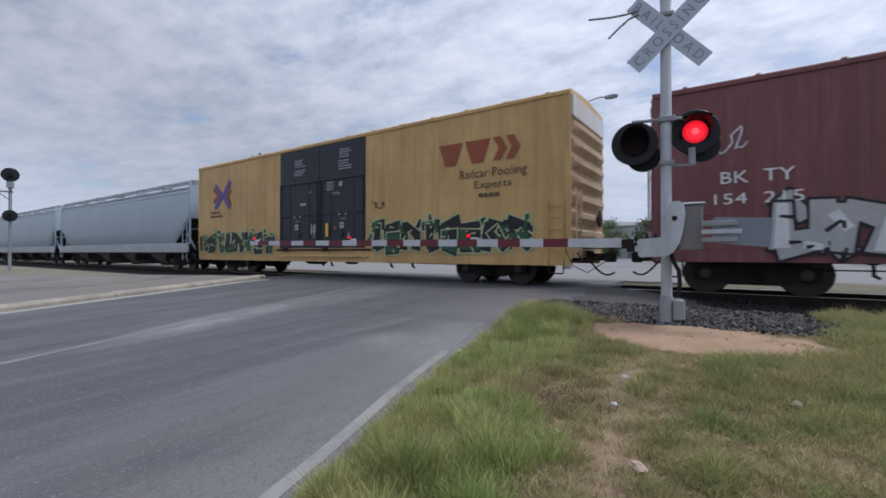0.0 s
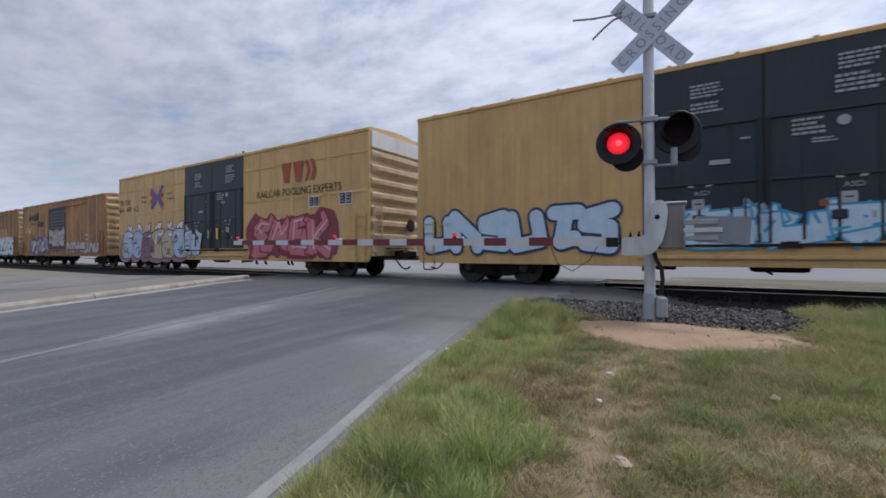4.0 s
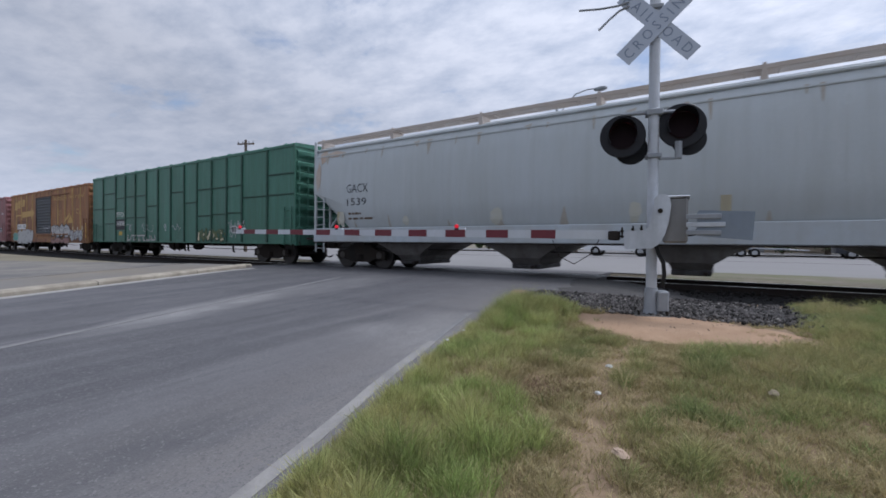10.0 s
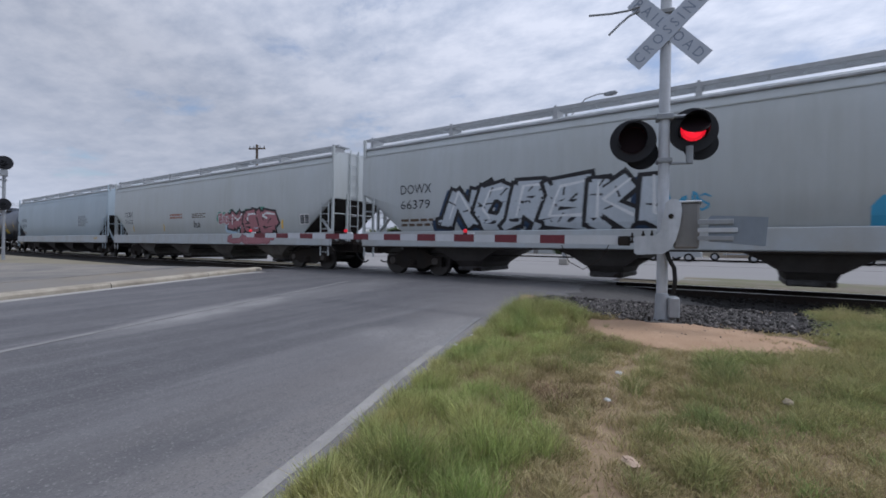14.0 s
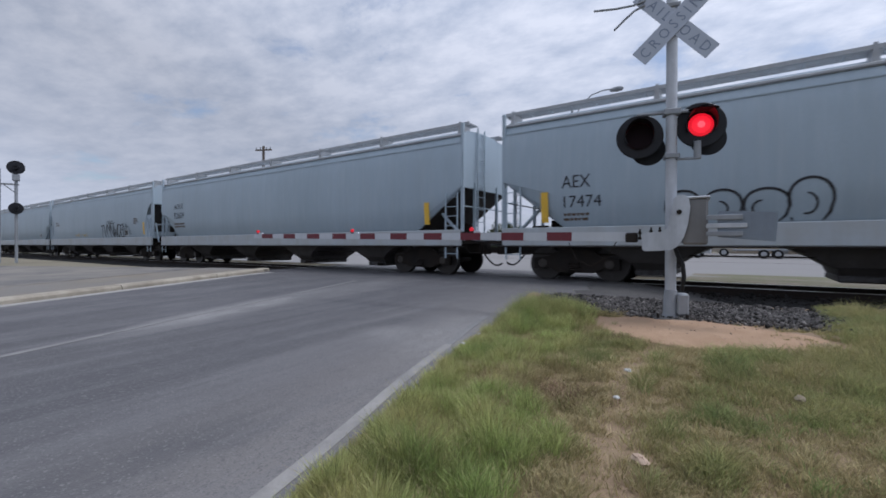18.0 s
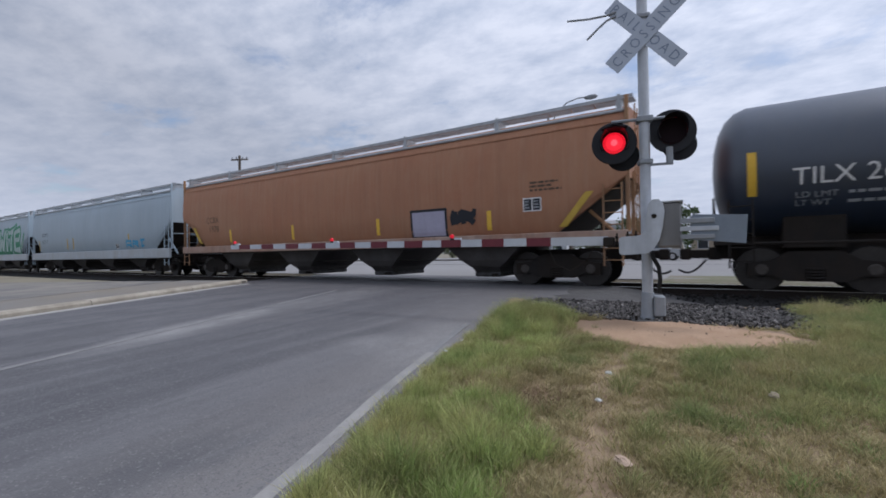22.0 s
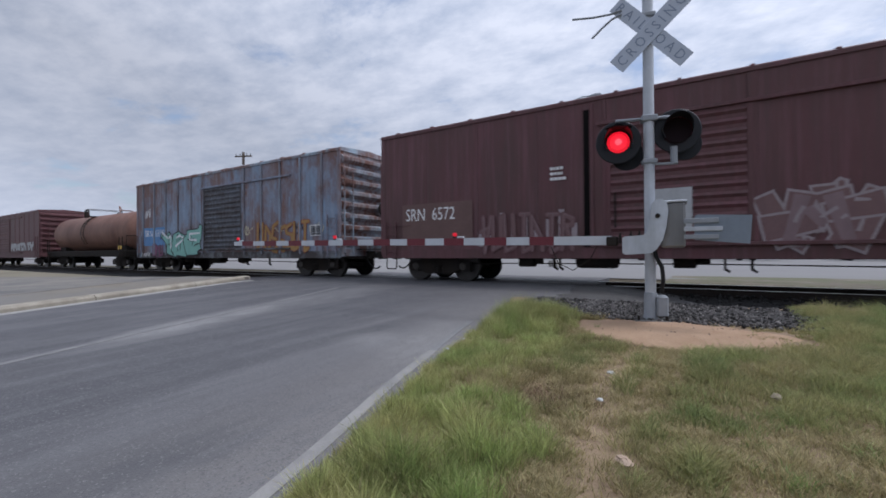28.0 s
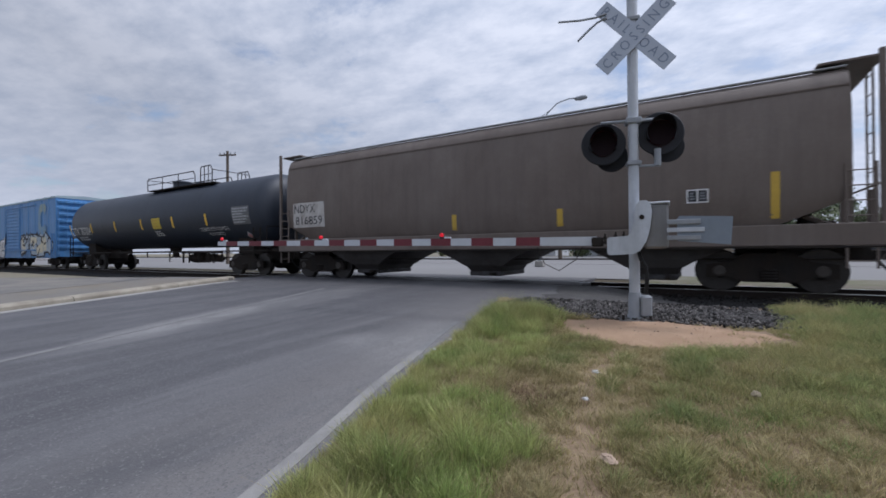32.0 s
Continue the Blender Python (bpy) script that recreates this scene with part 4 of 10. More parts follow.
def sheet(name, xs, ys, height, material, label="", category="", kind="structure"):
    """A surface over a grid, with no thickness of its own (the land)."""
    v = [(x, y, height(x, y)) for y in ys for x in xs]
    n = len(xs)
    f = [(j * n + i, j * n + i + 1, (j + 1) * n + i + 1, (j + 1) * n + i) for j in range(len(ys) - 1) for i in range(n - 1)]
    me = bpy.data.meshes.new(name)
    me.from_pydata(v, [], f)
    me.materials.append(material)
    me.shade_smooth()
    return tagged(new(name, me), label, category, kind=kind)


def spread(a, b, n):
    return [a + (b - a) * i / (n - 1) for i in range(n)]


sheet("ground", [-2500, -600, -150, -60, -30, -15, -5, 0, 5, 15, 30, 60, 150, 600, 2500],
      [-2500, -600, -100, -30, -6, 0, 4, 8, 8.45, 8.5, 14.9, 14.95, 20, 60, 150, 600, 2500],
      lambda x, y: -0.6 if 8.48 < y < 14.92 else lie(y) - 0.06, FIELD, "dry grassland round the level crossing", "ground")


def strip(name, a0, a1, c0, c1, lift, material, label, category="road", rows=60, cols=8, skirt=0.12, bow=None):
    """A slab that follows the road between two lines across it."""
    m = Mesh()
    top, low = [], []
    for i in range(rows + 1):
        for j in range(cols + 1):
            al = a0 + (a1 - a0) * i / rows
            x, y = road_xy(al, c0 + (c1 - c0) * j / cols + (bow(al) if bow else 0.0))
            top.append((x, y, lie(y) + lift))
    n = cols + 1
    f = [(i * n + j, i * n + j + 1, (i + 1) * n + j + 1, (i + 1) * n + j) for i in range(rows) for j in range(cols)]
    m.add(top, f)
    for j0, d in ((0, 1), (cols, -1)):
        side = [top[i * n + j0] for i in range(rows + 1)] + [(x, y, z - skirt) for x, y, z in (top[i * n + j0] for i in range(rows + 1))]
        m.add(side, [(i, i + 1, rows + 2 + i, rows + 1 + i) for i in range(rows)])
    return tagged(part(name, m, material), label, category, kind="structure")


strip("road", -40, 11.2, KERB, 0.28, 0.0, ASPHALT, "worn grey two-lane asphalt road leading to the crossing", rows=120, cols=10)
def hand_laid(al):
    """The edge line wanders a little."""
    return -0.025 - 0.024 * math.exp(-((al - 1.9) / 1.0) ** 2) + 0.03 * min(1.0, max(0.0, (al - 3.3) / 1.3)) + 0.006 * math.sin(al * 3.1)


strip("edge_line", -40, 2.75, -0.05, 0.046, 0.005, LINE, "worn white edge line on the road", "road marking", rows=150, cols=2, skirt=0.004, bow=hand_laid)
strip("edge_line_worn", 2.75, 4.4, -0.045, 0.04, 0.005, LINE_FAINT, "dusty faded end of the white edge line", "road marking", rows=20, cols=2, skirt=0.004, bow=hand_laid)
strip("centre_line", -40, 2.6, -4.46, -4.34, 0.005, LINE_DULL, "worn pale centre line on the road", "road marking", rows=90, cols=2, skirt=0.004)
strip("centre_line_far", 2.6, 8.4, -4.46, -4.36, 0.005, LINE_FAINT, "faint remains of a centre line", "road marking", rows=12, cols=2, skirt=0.004)

# crossing: dark asphalt up to and between the rails
crossing = Mesh()
crossing.loft([[(x, 8.2, -0.012), (x - 0.14 * s, 8.9, 0.004), (x - 0.55 * s, 11.765, 0.004), (x - 0.55 * s, 11.765, -0.22), (x, 8.2, -0.22)] for x, s in ((-14.7, 1.0), (-2.15, 1.0))])
for y0, y1 in ((11.90, 13.20), (13.335, 15.2)):
    x0, x1 = -14.9, -2.3
    crossing.box(x0 - (0.25 * (y0 - 9)), x1 - 0.2 * (y0 - 9), y0, y1, -0.22, 0.004)
tagged(part("crossing_deck", crossing, ASPHALT), "dark asphalt crossing deck between the rails", "crossing", kind="structure")


def build_apron():
    """Gravel heaped against the end of the crossing deck."""
    m = Mesh()
    xs, ys = spread(-3.7, 1.6, 70), spread(7.9, 11.72, 40)
    v = []
    for y in ys:
        for x in xs:
            edge = -2.35 - 0.2 * (y - 9) if y > 8.9 else -2.4
            t = min(1.0, max(0.0, (x - edge - 0.12 - 0.15 * noise.noise(Vector((y * 2, x, 1)))) / 3.2))
            v.append((x, y, 0.012 - 0.30 * t * t * (3 - 2 * t) + 0.012 * noise.noise(Vector((x * 5, y * 5, 3))) - (0.06 if x < edge - 0.45 - 0.3 * noise.noise(Vector((y * 2.3, 0, 5))) else 0.0)))
    n = len(xs)
    m.add(v, [(j * n + i, j * n + i + 1, (j + 1) * n + i + 1, (j + 1) * n + i) for j in range(len(ys) - 1) for i in range(n - 1)])
    tagged(part("gravel_apron", m, mat("packed grey grit", (0.088, 0.085, 0.083), 0.9, 0, 0.2, 2.0, (0.055, 0.052, 0.05), 0.45, 0.2, 2.5, bump=0.8, bscale=60), smooth=True), "packed grey grit sloping off the crossing deck", "gravel", kind="structure")


build_apron()


def build_track():
    bed = Mesh()
    prof = [(8.45, -0.40), (9.5, -0.30), (10.4, -0.21), (11.2, -0.175), (13.9, -0.175), (14.6, -0.25), (15.0, -0.30)]
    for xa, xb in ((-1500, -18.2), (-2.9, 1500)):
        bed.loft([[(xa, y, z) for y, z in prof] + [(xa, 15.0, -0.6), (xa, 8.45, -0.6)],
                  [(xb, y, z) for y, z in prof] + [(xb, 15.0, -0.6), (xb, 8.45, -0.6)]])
    # the train's shade is put into the bed's near-black colour
    tagged(part("ballast_bed", bed, mat("shade-dark ballast", (0.014, 0.013, 0.0125), 0.95, 0, 0.3, 6.0, bump=1.0, bscale=25)), "ballast bed under the track, darkened for the train's shade", "track bed", kind="structure")
    track = thing("railway_track", "single railway track with rusted rails on timber ties", "track", kind="structure")
    for y in (TRACK - 0.7525, TRACK + 0.7525):
        rail = Mesh()
        prof = [(-0.07, -0.172), (0.07, -0.172), (0.07, -0.16), (0.012, -0.135), (0.010, -0.04), (0.035, -0.03), (0.036, -0.006), (-0.036, -0.006), (-0.035, -0.03), (-0.010, -0.04), (-0.012, -0.135), (-0.07, -0.16)]
        rail.loft([[(-1500, y + a, b) for a, b in prof], [(1500, y + a, b) for a, b in prof]])
        r = part("rail", rail, RAIL_SIDE, track, "rusted steel rail")
        head = Mesh().box(-1500, 1500, y - 0.033, y + 0.033, -0.008, 0.0)
        part("rail_head", head, RAIL_TOP, r, "polished rail head")
    tie = Mesh().cbox(-0.115, 0.115, -1.3, 1.3, -0.36, -0.174, 0.012).data("tie", TIMBER)
    rnd = random.Random(4)
    for k in range(-2, 90):
        x = -2.6 + 0.53 * k
        if k < 0:
            continue
        part("tie", tie, TIMBER, track, at=pose(x, TRACK + rnd.uniform(-0.03, 0.03), rnd.uniform(-0.012, 0.004), 0, 0, rnd.uniform(-1.5, 1.5)))
    for k in range(60):
        x = -18.6 - 0.53 * k
        part("tie", tie, TIMBER, track, at=pose(x, TRACK + rnd.uniform(-0.03, 0.03), rnd.uniform(-0.012, 0.004), 0, 0, rnd.uniform(-1.5, 1.5)))


build_track()

# ---------------------------------------------------------------- freight cars
def build_shared():
    d = {}
    w = Mesh().lathe([(0.10, -0.075), (0.17, -0.07), (0.19, -0.035), (0.36, -0.03), (0.40, -0.065), (0.457, -0.065), (0.457, 0.045), (0.485, 0.055), (0.485, 0.075), (0.10, 0.08)], "y", n=24)
    d["wheel"] = w.data("wheel", WHEEL, True)
    d["tread"] = Mesh().lathe([(0.395, -0.0665), (0.4575, -0.0665), (0.4585, 0.0), (0.4575, 0.044)], "y", n=24).data("tread", TREAD, True)
    d["axle"] = Mesh().tube((0, -1.02, 0), (0, 1.02, 0), 0.08, 10).data("axle", WHEEL, True)
    f = Mesh()
    poly = [(-1.14, 0.30), (-1.14, 0.60), (-0.70, 0.66), (-0.42, 0.84), (0.42, 0.84), (0.70, 0.66), (1.14, 0.60), (1.14, 0.30), (0.72, 0.34), (0.46, 0.22), (-0.46, 0.22), (-0.72, 0.34)]
    f.prism(poly, -0.07, 0.07)
    d["side_frame"] = f.data("side_frame", UNDER)
    d["bearing"] = Mesh().lathe([(0.135, -0.06), (0.135, 0.03), (0.10, 0.06)], "y", n=12).data("bearing_cap", mat("rubbed bearing steel", (0.075, 0.066, 0.058), 0.55, 0.3, 0.3, 6.0), True)
    s = Mesh().lathe([(0.15 + 0.03 * (c % 2), 0.26 + 0.03 * c) for c in range(9)], "z", n=12)
    d["spring"] = s.data("spring_nest", UNDER)
    b = Mesh().cbox(-0.2, 0.2, -0.92, 0.92, 0.47, 0.72, 0.03).box(-0.06, 0.06, -0.5, 0.5, 0.3, 0.47)
    d["bolster"] = b.data("truck", UNDER)
    d["brake"] = Mesh().box(-0.065, 0.065, -0.78, 0.78, 0.38, 0.5).data("brake_beam", UNDER)
    c = Mesh().cbox(0.0, 0.42, -0.08, 0.08, 0.70, 0.90, 0.02).cbox(0.36, 0.62, -0.16, 0.14, 0.66, 0.94, 0.04).box(-0.25, 0.0, -0.15, 0.15, 0.66, 0.96)
    d["coupler"] = c.data("coupler", UNDER)
    h = Mesh()
    pts = [(0.05 + 0.62 * t, -0.36 + 0.02 * t, 0.66 - 0.34 * math.sin(math.pi * t * 0.72)) for t in [i / 9 for i in range(10)]]
    h.pipe(pts, 0.028, 6)
    d["hose"] = h.data("air_hose", mat("black rubber", (0.012, 0.012, 0.012), 0.7, 0, 0.2, 5.0))
    d["lever"] = Mesh().pipe([(0.0, -1.45, 0.92), (0.1, -1.4, 0.72), (0.1, -0.4, 0.70), (0.2, -0.2, 0.8)], 0.016, 5).data("uncoupling_lever", UNDER)
    return d


SH = build_shared()


def truck(car, x):
    t = part("truck", SH["bolster"], None, car, "grimy black two-axle freight truck", at=pose(x, 0, 0))
    for sx in (-0.89, 0.89):
        part("axle", SH["axle"], None, t, at=pose(sx, 0, 0.457))
        for sy in (-1, 1):
            part("wheel", SH["wheel"], None, t, at=pose(sx, 0.752 * sy, 0.457, 0, 0, 0 if sy < 0 else 180))
            part("wheel_tread", SH["tread"], None, t, at=pose(sx, 0.752 * sy, 0.457, 0, 0, 0 if sy < 0 else 180))
            part("bearing_cap", SH["bearing"], None, t, at=pose(sx, 1.0 * sy, 0.457, 0, 0, 180 if sy < 0 else 0))
    for sy in (-1, 1):
        part("side_frame", SH["side_frame"], None, t, at=pose(0, 0.97 * sy, 0))
        part("spring_nest", SH["spring"], None, t, at=pose(0, 0.99 * sy, 0))
    for sx in (-0.48, 0.48):
        part("brake_beam", SH["brake"], None, t, at=pose(sx, 0, 0))
    return t


def running_gear(car, half, inset):
    for s in (-1, 1):
        truck(car, s * (half - inset))
        turn = pose(s * (half + 0.12), 0, 0, 0, 0, 0 if s > 0 else 180)
        part("coupler", SH["coupler"], None, car, "cast steel knuckle coupler", at=turn)
        part("air_hose", SH["hose"], None, car, "black rubber brake hose", at=turn)
        part("uncoupling_lever", SH["lever"], None, car, at=turn)


def ladder(car, x, y, z0, z1, n, material, wide=0.42, along="x", name="ladder"):
    m = Mesh()
    for k in (0, 1):
        p = (x + (k * wide if along == "x" else 0), y + (k * wide if along == "y" else 0))
        m.box(p[0] - 0.018, p[0] + 0.018, p[1] - 0.018, p[1] + 0.018, z0, z1)
    for i in range(n):
        z = z0 + (z1 - z0) * (i + 0.5) / n
        q = (x + wide, y) if along == "x" else (x, y + wide)
        m.tube((x, y, z), (q[0], q[1], z), 0.013, 6)
    return part(name, m, material, car)


def grab(car, x0, x1, z, material, y=-1.55):
    m = Mesh().pipe([(x0, y + 0.03, z), (x0, y - 0.06, z), (x1, y - 0.06, z), (x1, y + 0.03, z)], 0.012, 5)
    return part("grab_iron", m, material, car)


def underframe(car, half, low=0.95, seed=0):
    rnd = random.Random(seed)
    part("centre_sill", Mesh().box(-half + 0.3, half - 0.3, -0.16, 0.16, 0.68, low), UNDER, car)
    for k in range(5):
        x = -half * 0.55 + half * 1.1 * k / 4
        part("cross_bearer", Mesh().loft([[(x - 0.05, -1.4, low - 0.10), (x + 0.05, -1.4, low - 0.10), (x + 0.05, -1.4, low + 0.02), (x - 0.05, -1.4, low + 0.02)],
                                          [(x - 0.05, 0, low - 0.32), (x + 0.05, 0, low - 0.32), (x + 0.05, 0, low + 0.02), (x - 0.05, 0, low + 0.02)],
                                          [(x - 0.05, 1.4, low - 0.10), (x + 0.05, 1.4, low - 0.10), (x + 0.05, 1.4, low + 0.02), (x - 0.05, 1.4, low + 0.02)]]), UNDER, car)
    xr = rnd.uniform(-1.5, 0.5)
    part("air_reservoir", Mesh().lathe([(0.05, -0.55), (0.19, -0.5), (0.21, -0.4), (0.21, 0.4), (0.19, 0.5), (0.05, 0.55)], "x", (xr, -0.9, low - 0.34), 14), UNDER, car, smooth=True)
    part("brake_cylinder", Mesh().lathe([(0.16, -0.25), (0.16, 0.2), (0.06, 0.25), (0.05, 0.5)], "x", (xr + 2.0, -0.85, low - 0.36), 12), UNDER, car, smooth=True)
    part("brake_pipe", Mesh().pipe([(-half + 0.4, -0.5, low - 0.22), (-1.0, -0.5, low - 0.26), (1.5, -0.62, low - 0.28), (half - 0.4, -0.5, low - 0.22)], 0.022, 5), UNDER, car)
    part("brake_rod", Mesh().pipe([(-half + 2.4, -0.9, low - 0.44), (xr + 2.6, -0.9, low - 0.42), (half - 2.4, -0.9, low - 0.46)], 0.016, 5), UNDER, car)
    for k in range(5):
        x = rnd.uniform(-half * 0.6, half * 0.6)
        part("hanger", Mesh().prism([(x, low), (x + 0.05, low), (x + 0.05, low - 0.5), (x + 0.13, low - 0.56), (x + 0.11, low - 0.6), (x, low - 0.54)], -1.2, -1.14), UNDER, car)
    xv = xr + rnd.uniform(-2.6, -1.6)
    part("control_valve", Mesh().cbox(xv - 0.24, xv + 0.2, -1.1, -0.8, low - 0.52, low - 0.2, 0.03).cbox(xv + 0.2, xv + 0.42, -1.05, -0.85, low - 0.45, low - 0.28, 0.03), UNDER, car)


def boxcar(label, x_half, roof, paint, door=None, ribs=12, inset=2.0, sill=0.72, roof_mat=None, end_mat=None, high=False, sill_mat=None, bands=False, seed=0, frames=None):
    """door: (x0, x1, z0, z1, material, 'plug' or 'slide' or 'open'); frames: (post positions, levels of the rails in each bay, material)."""
    car = thing("boxcar", label, "freight car", "cars of the freight train")
    H, W = x_half, 1.525
    end_mat = end_mat or (PALE_END if paint in (YELLOW, YELLOW_WORN, BROWN_WORN) else paint)
    low = 1.08
    body = Mesh().box(-H + 0.06, H - 0.06, -W, W, low - 0.1, roof - 0.14)
    if door and door[5] == "open":
        x0, x1, z0, z1 = door[:4]
        body = Mesh().box(-H + 0.06, H - 0.06, -W, W, low - 0.1, z0)
        for a, b in ((-H + 0.06, x0), (x1, H - 0.06)):
            part("side_wall", Mesh().box(a, b, -W, -W + 0.08, z0, roof - 0.14), paint, car)
        part("door_header", Mesh().box(x0, x1, -W, -W + 0.08, z1, roof - 0.14), paint, car)
        part("side_wall", Mesh().box(-H + 0.06, H - 0.06, W - 0.08, W, z0, roof - 0.14), paint, car)
        for a in (-H + 0.06, H - 0.14):
            part("end_wall", Mesh().box(a, a + 0.08, -W + 0.08, W - 0.08, z0, roof - 0.14), paint, car)
    part("body", body, paint, car)
    if door and door[5] == "open":
        # added near-black inner faces stand for the shade behind the open door
        lining = mat("near-black interior shade", (0.012, 0.010, 0.009), 0.9, 0, 0.3, 2.0)
        part("interior_lining", Mesh().box(-H + 0.2, H - 0.2, W - 0.12, W - 0.085, door[2], roof - 0.2).box(-H + 0.2, H - 0.2, -W + 0.1, W - 0.12, door[2], door[2] + 0.02), lining, car, "added near-black inner wall and floor for the shade inside")
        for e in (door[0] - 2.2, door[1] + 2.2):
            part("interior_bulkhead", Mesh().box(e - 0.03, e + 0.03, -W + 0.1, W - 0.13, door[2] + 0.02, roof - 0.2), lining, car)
    # roof with shallow pitch, cross ribs and eaves
    prof = [(-1.56, roof - 0.16), (-1.56, roof - 0.07), (-1.5, roof - 0.03), (0, roof + 0.06), (1.5, roof - 0.03), (1.56, roof - 0.07), (1.56, roof - 0.16)]
    rm = Mesh().loft([[(-H, y, z) for y, z in prof], [(H, y, z) for y, z in prof]])
    top = part("roof", rm, roof_mat or paint, car)
    rib = Mesh().loft([[(-0.04, y, z + 0.035) for y, z in prof[1:6]] + [(-0.04, y, z) for y, z in prof[5:0:-1]],
                       [(0.04, y, z + 0.035) for y, z in prof[1:6]] + [(0.04, y, z) for y, z in prof[5:0:-1]]]).data("roof_rib", roof_mat or paint)
    nr = int(2 * H / 1.25)
    for i in range(nr):
        part("roof_rib", rib, None, top, at=pose(-H + 2 * H * (i + 0.5) / nr, 0, 0))
    # side sill and corner posts
    sm = sill_mat or paint
    for sy in (-1, 1):
        part("side_sill", Mesh().prism([(-H, low - 0.32), (-H + 0.1, sill), (-2.9, sill), (-2.4, sill - 0.0), (2.4, sill), (2.9, sill), (H - 0.1, sill), (H, low - 0.32), (H, low + 0.1), (-H, low + 0.1)],
                                       sy * 1.49 - 0.03, sy * 1.49 + 0.03), sm, car)
        for sx in (-1, 1):
            part("corner_post", Mesh().cbox(sx * H - (0.16 if sx > 0 else 0.0), sx * H + (0.0 if sx > 0 else 0.16), sy * 1.545 - (0.06 if sy > 0 else 0), sy * 1.545 + (0 if sy > 0 else 0.06), low, roof - 0.15, 0.015), paint, car)
    dx0, dx1 = (door[0], door[1]) if door else (0.0, 0.0)
    # side posts, drawn once
    if frames:
        xs, rails, fm = frames
        rib = Mesh().cbox(-0.05, 0.05, -1.575, -1.522, low - 0.2, roof - 0.17, 0.012).data("side_post", fm)
        for x in xs[1:-1]:
            part("side_post", rib, None, car, at=pose(x, 0, 0))
            part("side_post", rib, None, car, at=pose(x, 0, 0, 0, 0, 180))
        for a, b, levels in zip(xs, xs[1:], rails):
            for z in levels:
                part("side_band", Mesh().cbox(a + 0.06, b - 0.07, -1.565, -1.522, z - 0.026, z + 0.026, 0.008), fm, car)
    elif ribs:
        rib = Mesh().loft([[(-0.075, -1.523, low + 0.02), (-0.045, -1.548, low + 0.02), (0.045, -1.548, low + 0.02), (0.075, -1.523, low + 0.02)],
                           [(-0.075, -1.523, roof - 0.17), (-0.045, -1.548, roof - 0.17), (0.045, -1.548, roof - 0.17), (0.075, -1.523, roof - 0.17)]]).data("side_post", POST_YELLOW if paint in (YELLOW_WORN, BROWN_WORN, YELLOW_STAINED) else paint)
        gap = 2 * H / ribs
        for i in range(1, ribs):
            x = -H + gap * i
            if dx0 - 0.2 < x < dx1 + 0.2:
                continue
            part("side_post", rib, None, car, at=pose(x, 0, 0))
            part("side_post", rib, None, car, at=pose(x, 0, 0, 0, 0, 180))
        if bands:
            bandm = Mesh().box(-gap / 2 + 0.08, gap / 2 - 0.08, -1.549, -1.522, -0.045, 0.045).data("side_band", paint)
            rnd = random.Random(seed)
            for i in range(ribs):
                x = -H + gap * (i + 0.5)
                if dx0 - 0.5 < x < dx1 + 0.5:
                    continue
                for z in (low + (roof - low) * 0.475, low + (roof - low) * 0.80):
                    part("side_band", bandm, None, car, at=pose(x, 0, z + (0.0 if not bands == 2 else rnd.choice((-0.5, 0, 0, 0.4)))))
    else:
        for i in range(1, 9):
            x = -H + 2 * H * i / 9
            if dx0 - 0.1 < x < dx1 + 0.1:
                continue
            part("side_seam", Mesh().box(x - 0.03, x + 0.03, -1.532, -1.522, low, roof - 0.17), paint, car)
    # ribbed ends
    ne = 7 if high else 8
    step = (roof - (0.8 if high else 0.3) - low) / ne
    er = Mesh().loft([[(-0.02, y, -0.42 * step), (0.12 * (1 - 0.55 * (y / 1.45) ** 4), y, -0.12 * step), (0.12 * (1 - 0.55 * (y / 1.45) ** 4), y, 0.16 * step), (-0.02, y, 0.30 * step)] for y in (-1.45, -1.3, -0.9, 0, 0.9, 1.3, 1.45)]).data("end_rib", end_mat, True)
    for sx in (-1, 1):
        ends = part("end_wall", Mesh().box(sx * H - 0.06 - 0.03 * sx, sx * H + 0.0 - 0.03 * sx, -1.49, 1.49, low - 0.3, roof - 0.15), end_mat, car)
        for i in range(ne):
            part("end_rib", er, None, ends, at=pose(sx * (H - 0.0), 0, low + 0.1 + step * (i + 0.5), 0, 0, 0 if sx > 0 else 180))
        if high:
            part("end_top_panel", Mesh().cbox(min(sx * (H - 0.02), sx * (H + 0.05)), max(sx * (H - 0.02), sx * (H + 0.05)), -1.47, 1.47, roof - 0.72, roof - 0.16, 0.015), END_WHITE, ends)
        ladder(car, sx * (H + 0.10), -1.42, 0.85, roof - 0.9 if not high else 2.6, 7, end_mat, 0.42, "y", "end_ladder")
        part("end_platform", Mesh().box(sx * H, sx * (H + 0.22), -0.7, 0.7, 1.02, 1.05), UNDER, car)
    bw = Mesh().lathe([(0.02, 0), (0.22, 0.01), (0.25, 0.03), (0.22, 0.05), (0.02, 0.05)], "x", (H + 0.13, 0.55, 2.6 if not high else 1.9), 16)
    part("brake_wheel", bw, UNDER, car, smooth=True)
    ladder(car, H - 0.62, -1.585, 0.78, 2.3, 5, paint, 0.44)
    ladder(car, -H + 0.2, -1.585, 0.78, 1.9, 4, paint, 0.42)
    step_mesh = Mesh().pipe([(-0.2, -1.5, 0.82), (-0.2, -1.52, 0.42), (-0.17, -1.52, 0.38), (0.17, -1.52, 0.38), (0.2, -1.52, 0.42), (0.2, -1.5, 0.82)], 0.02, 5).data("stirrup_step", UNDER)
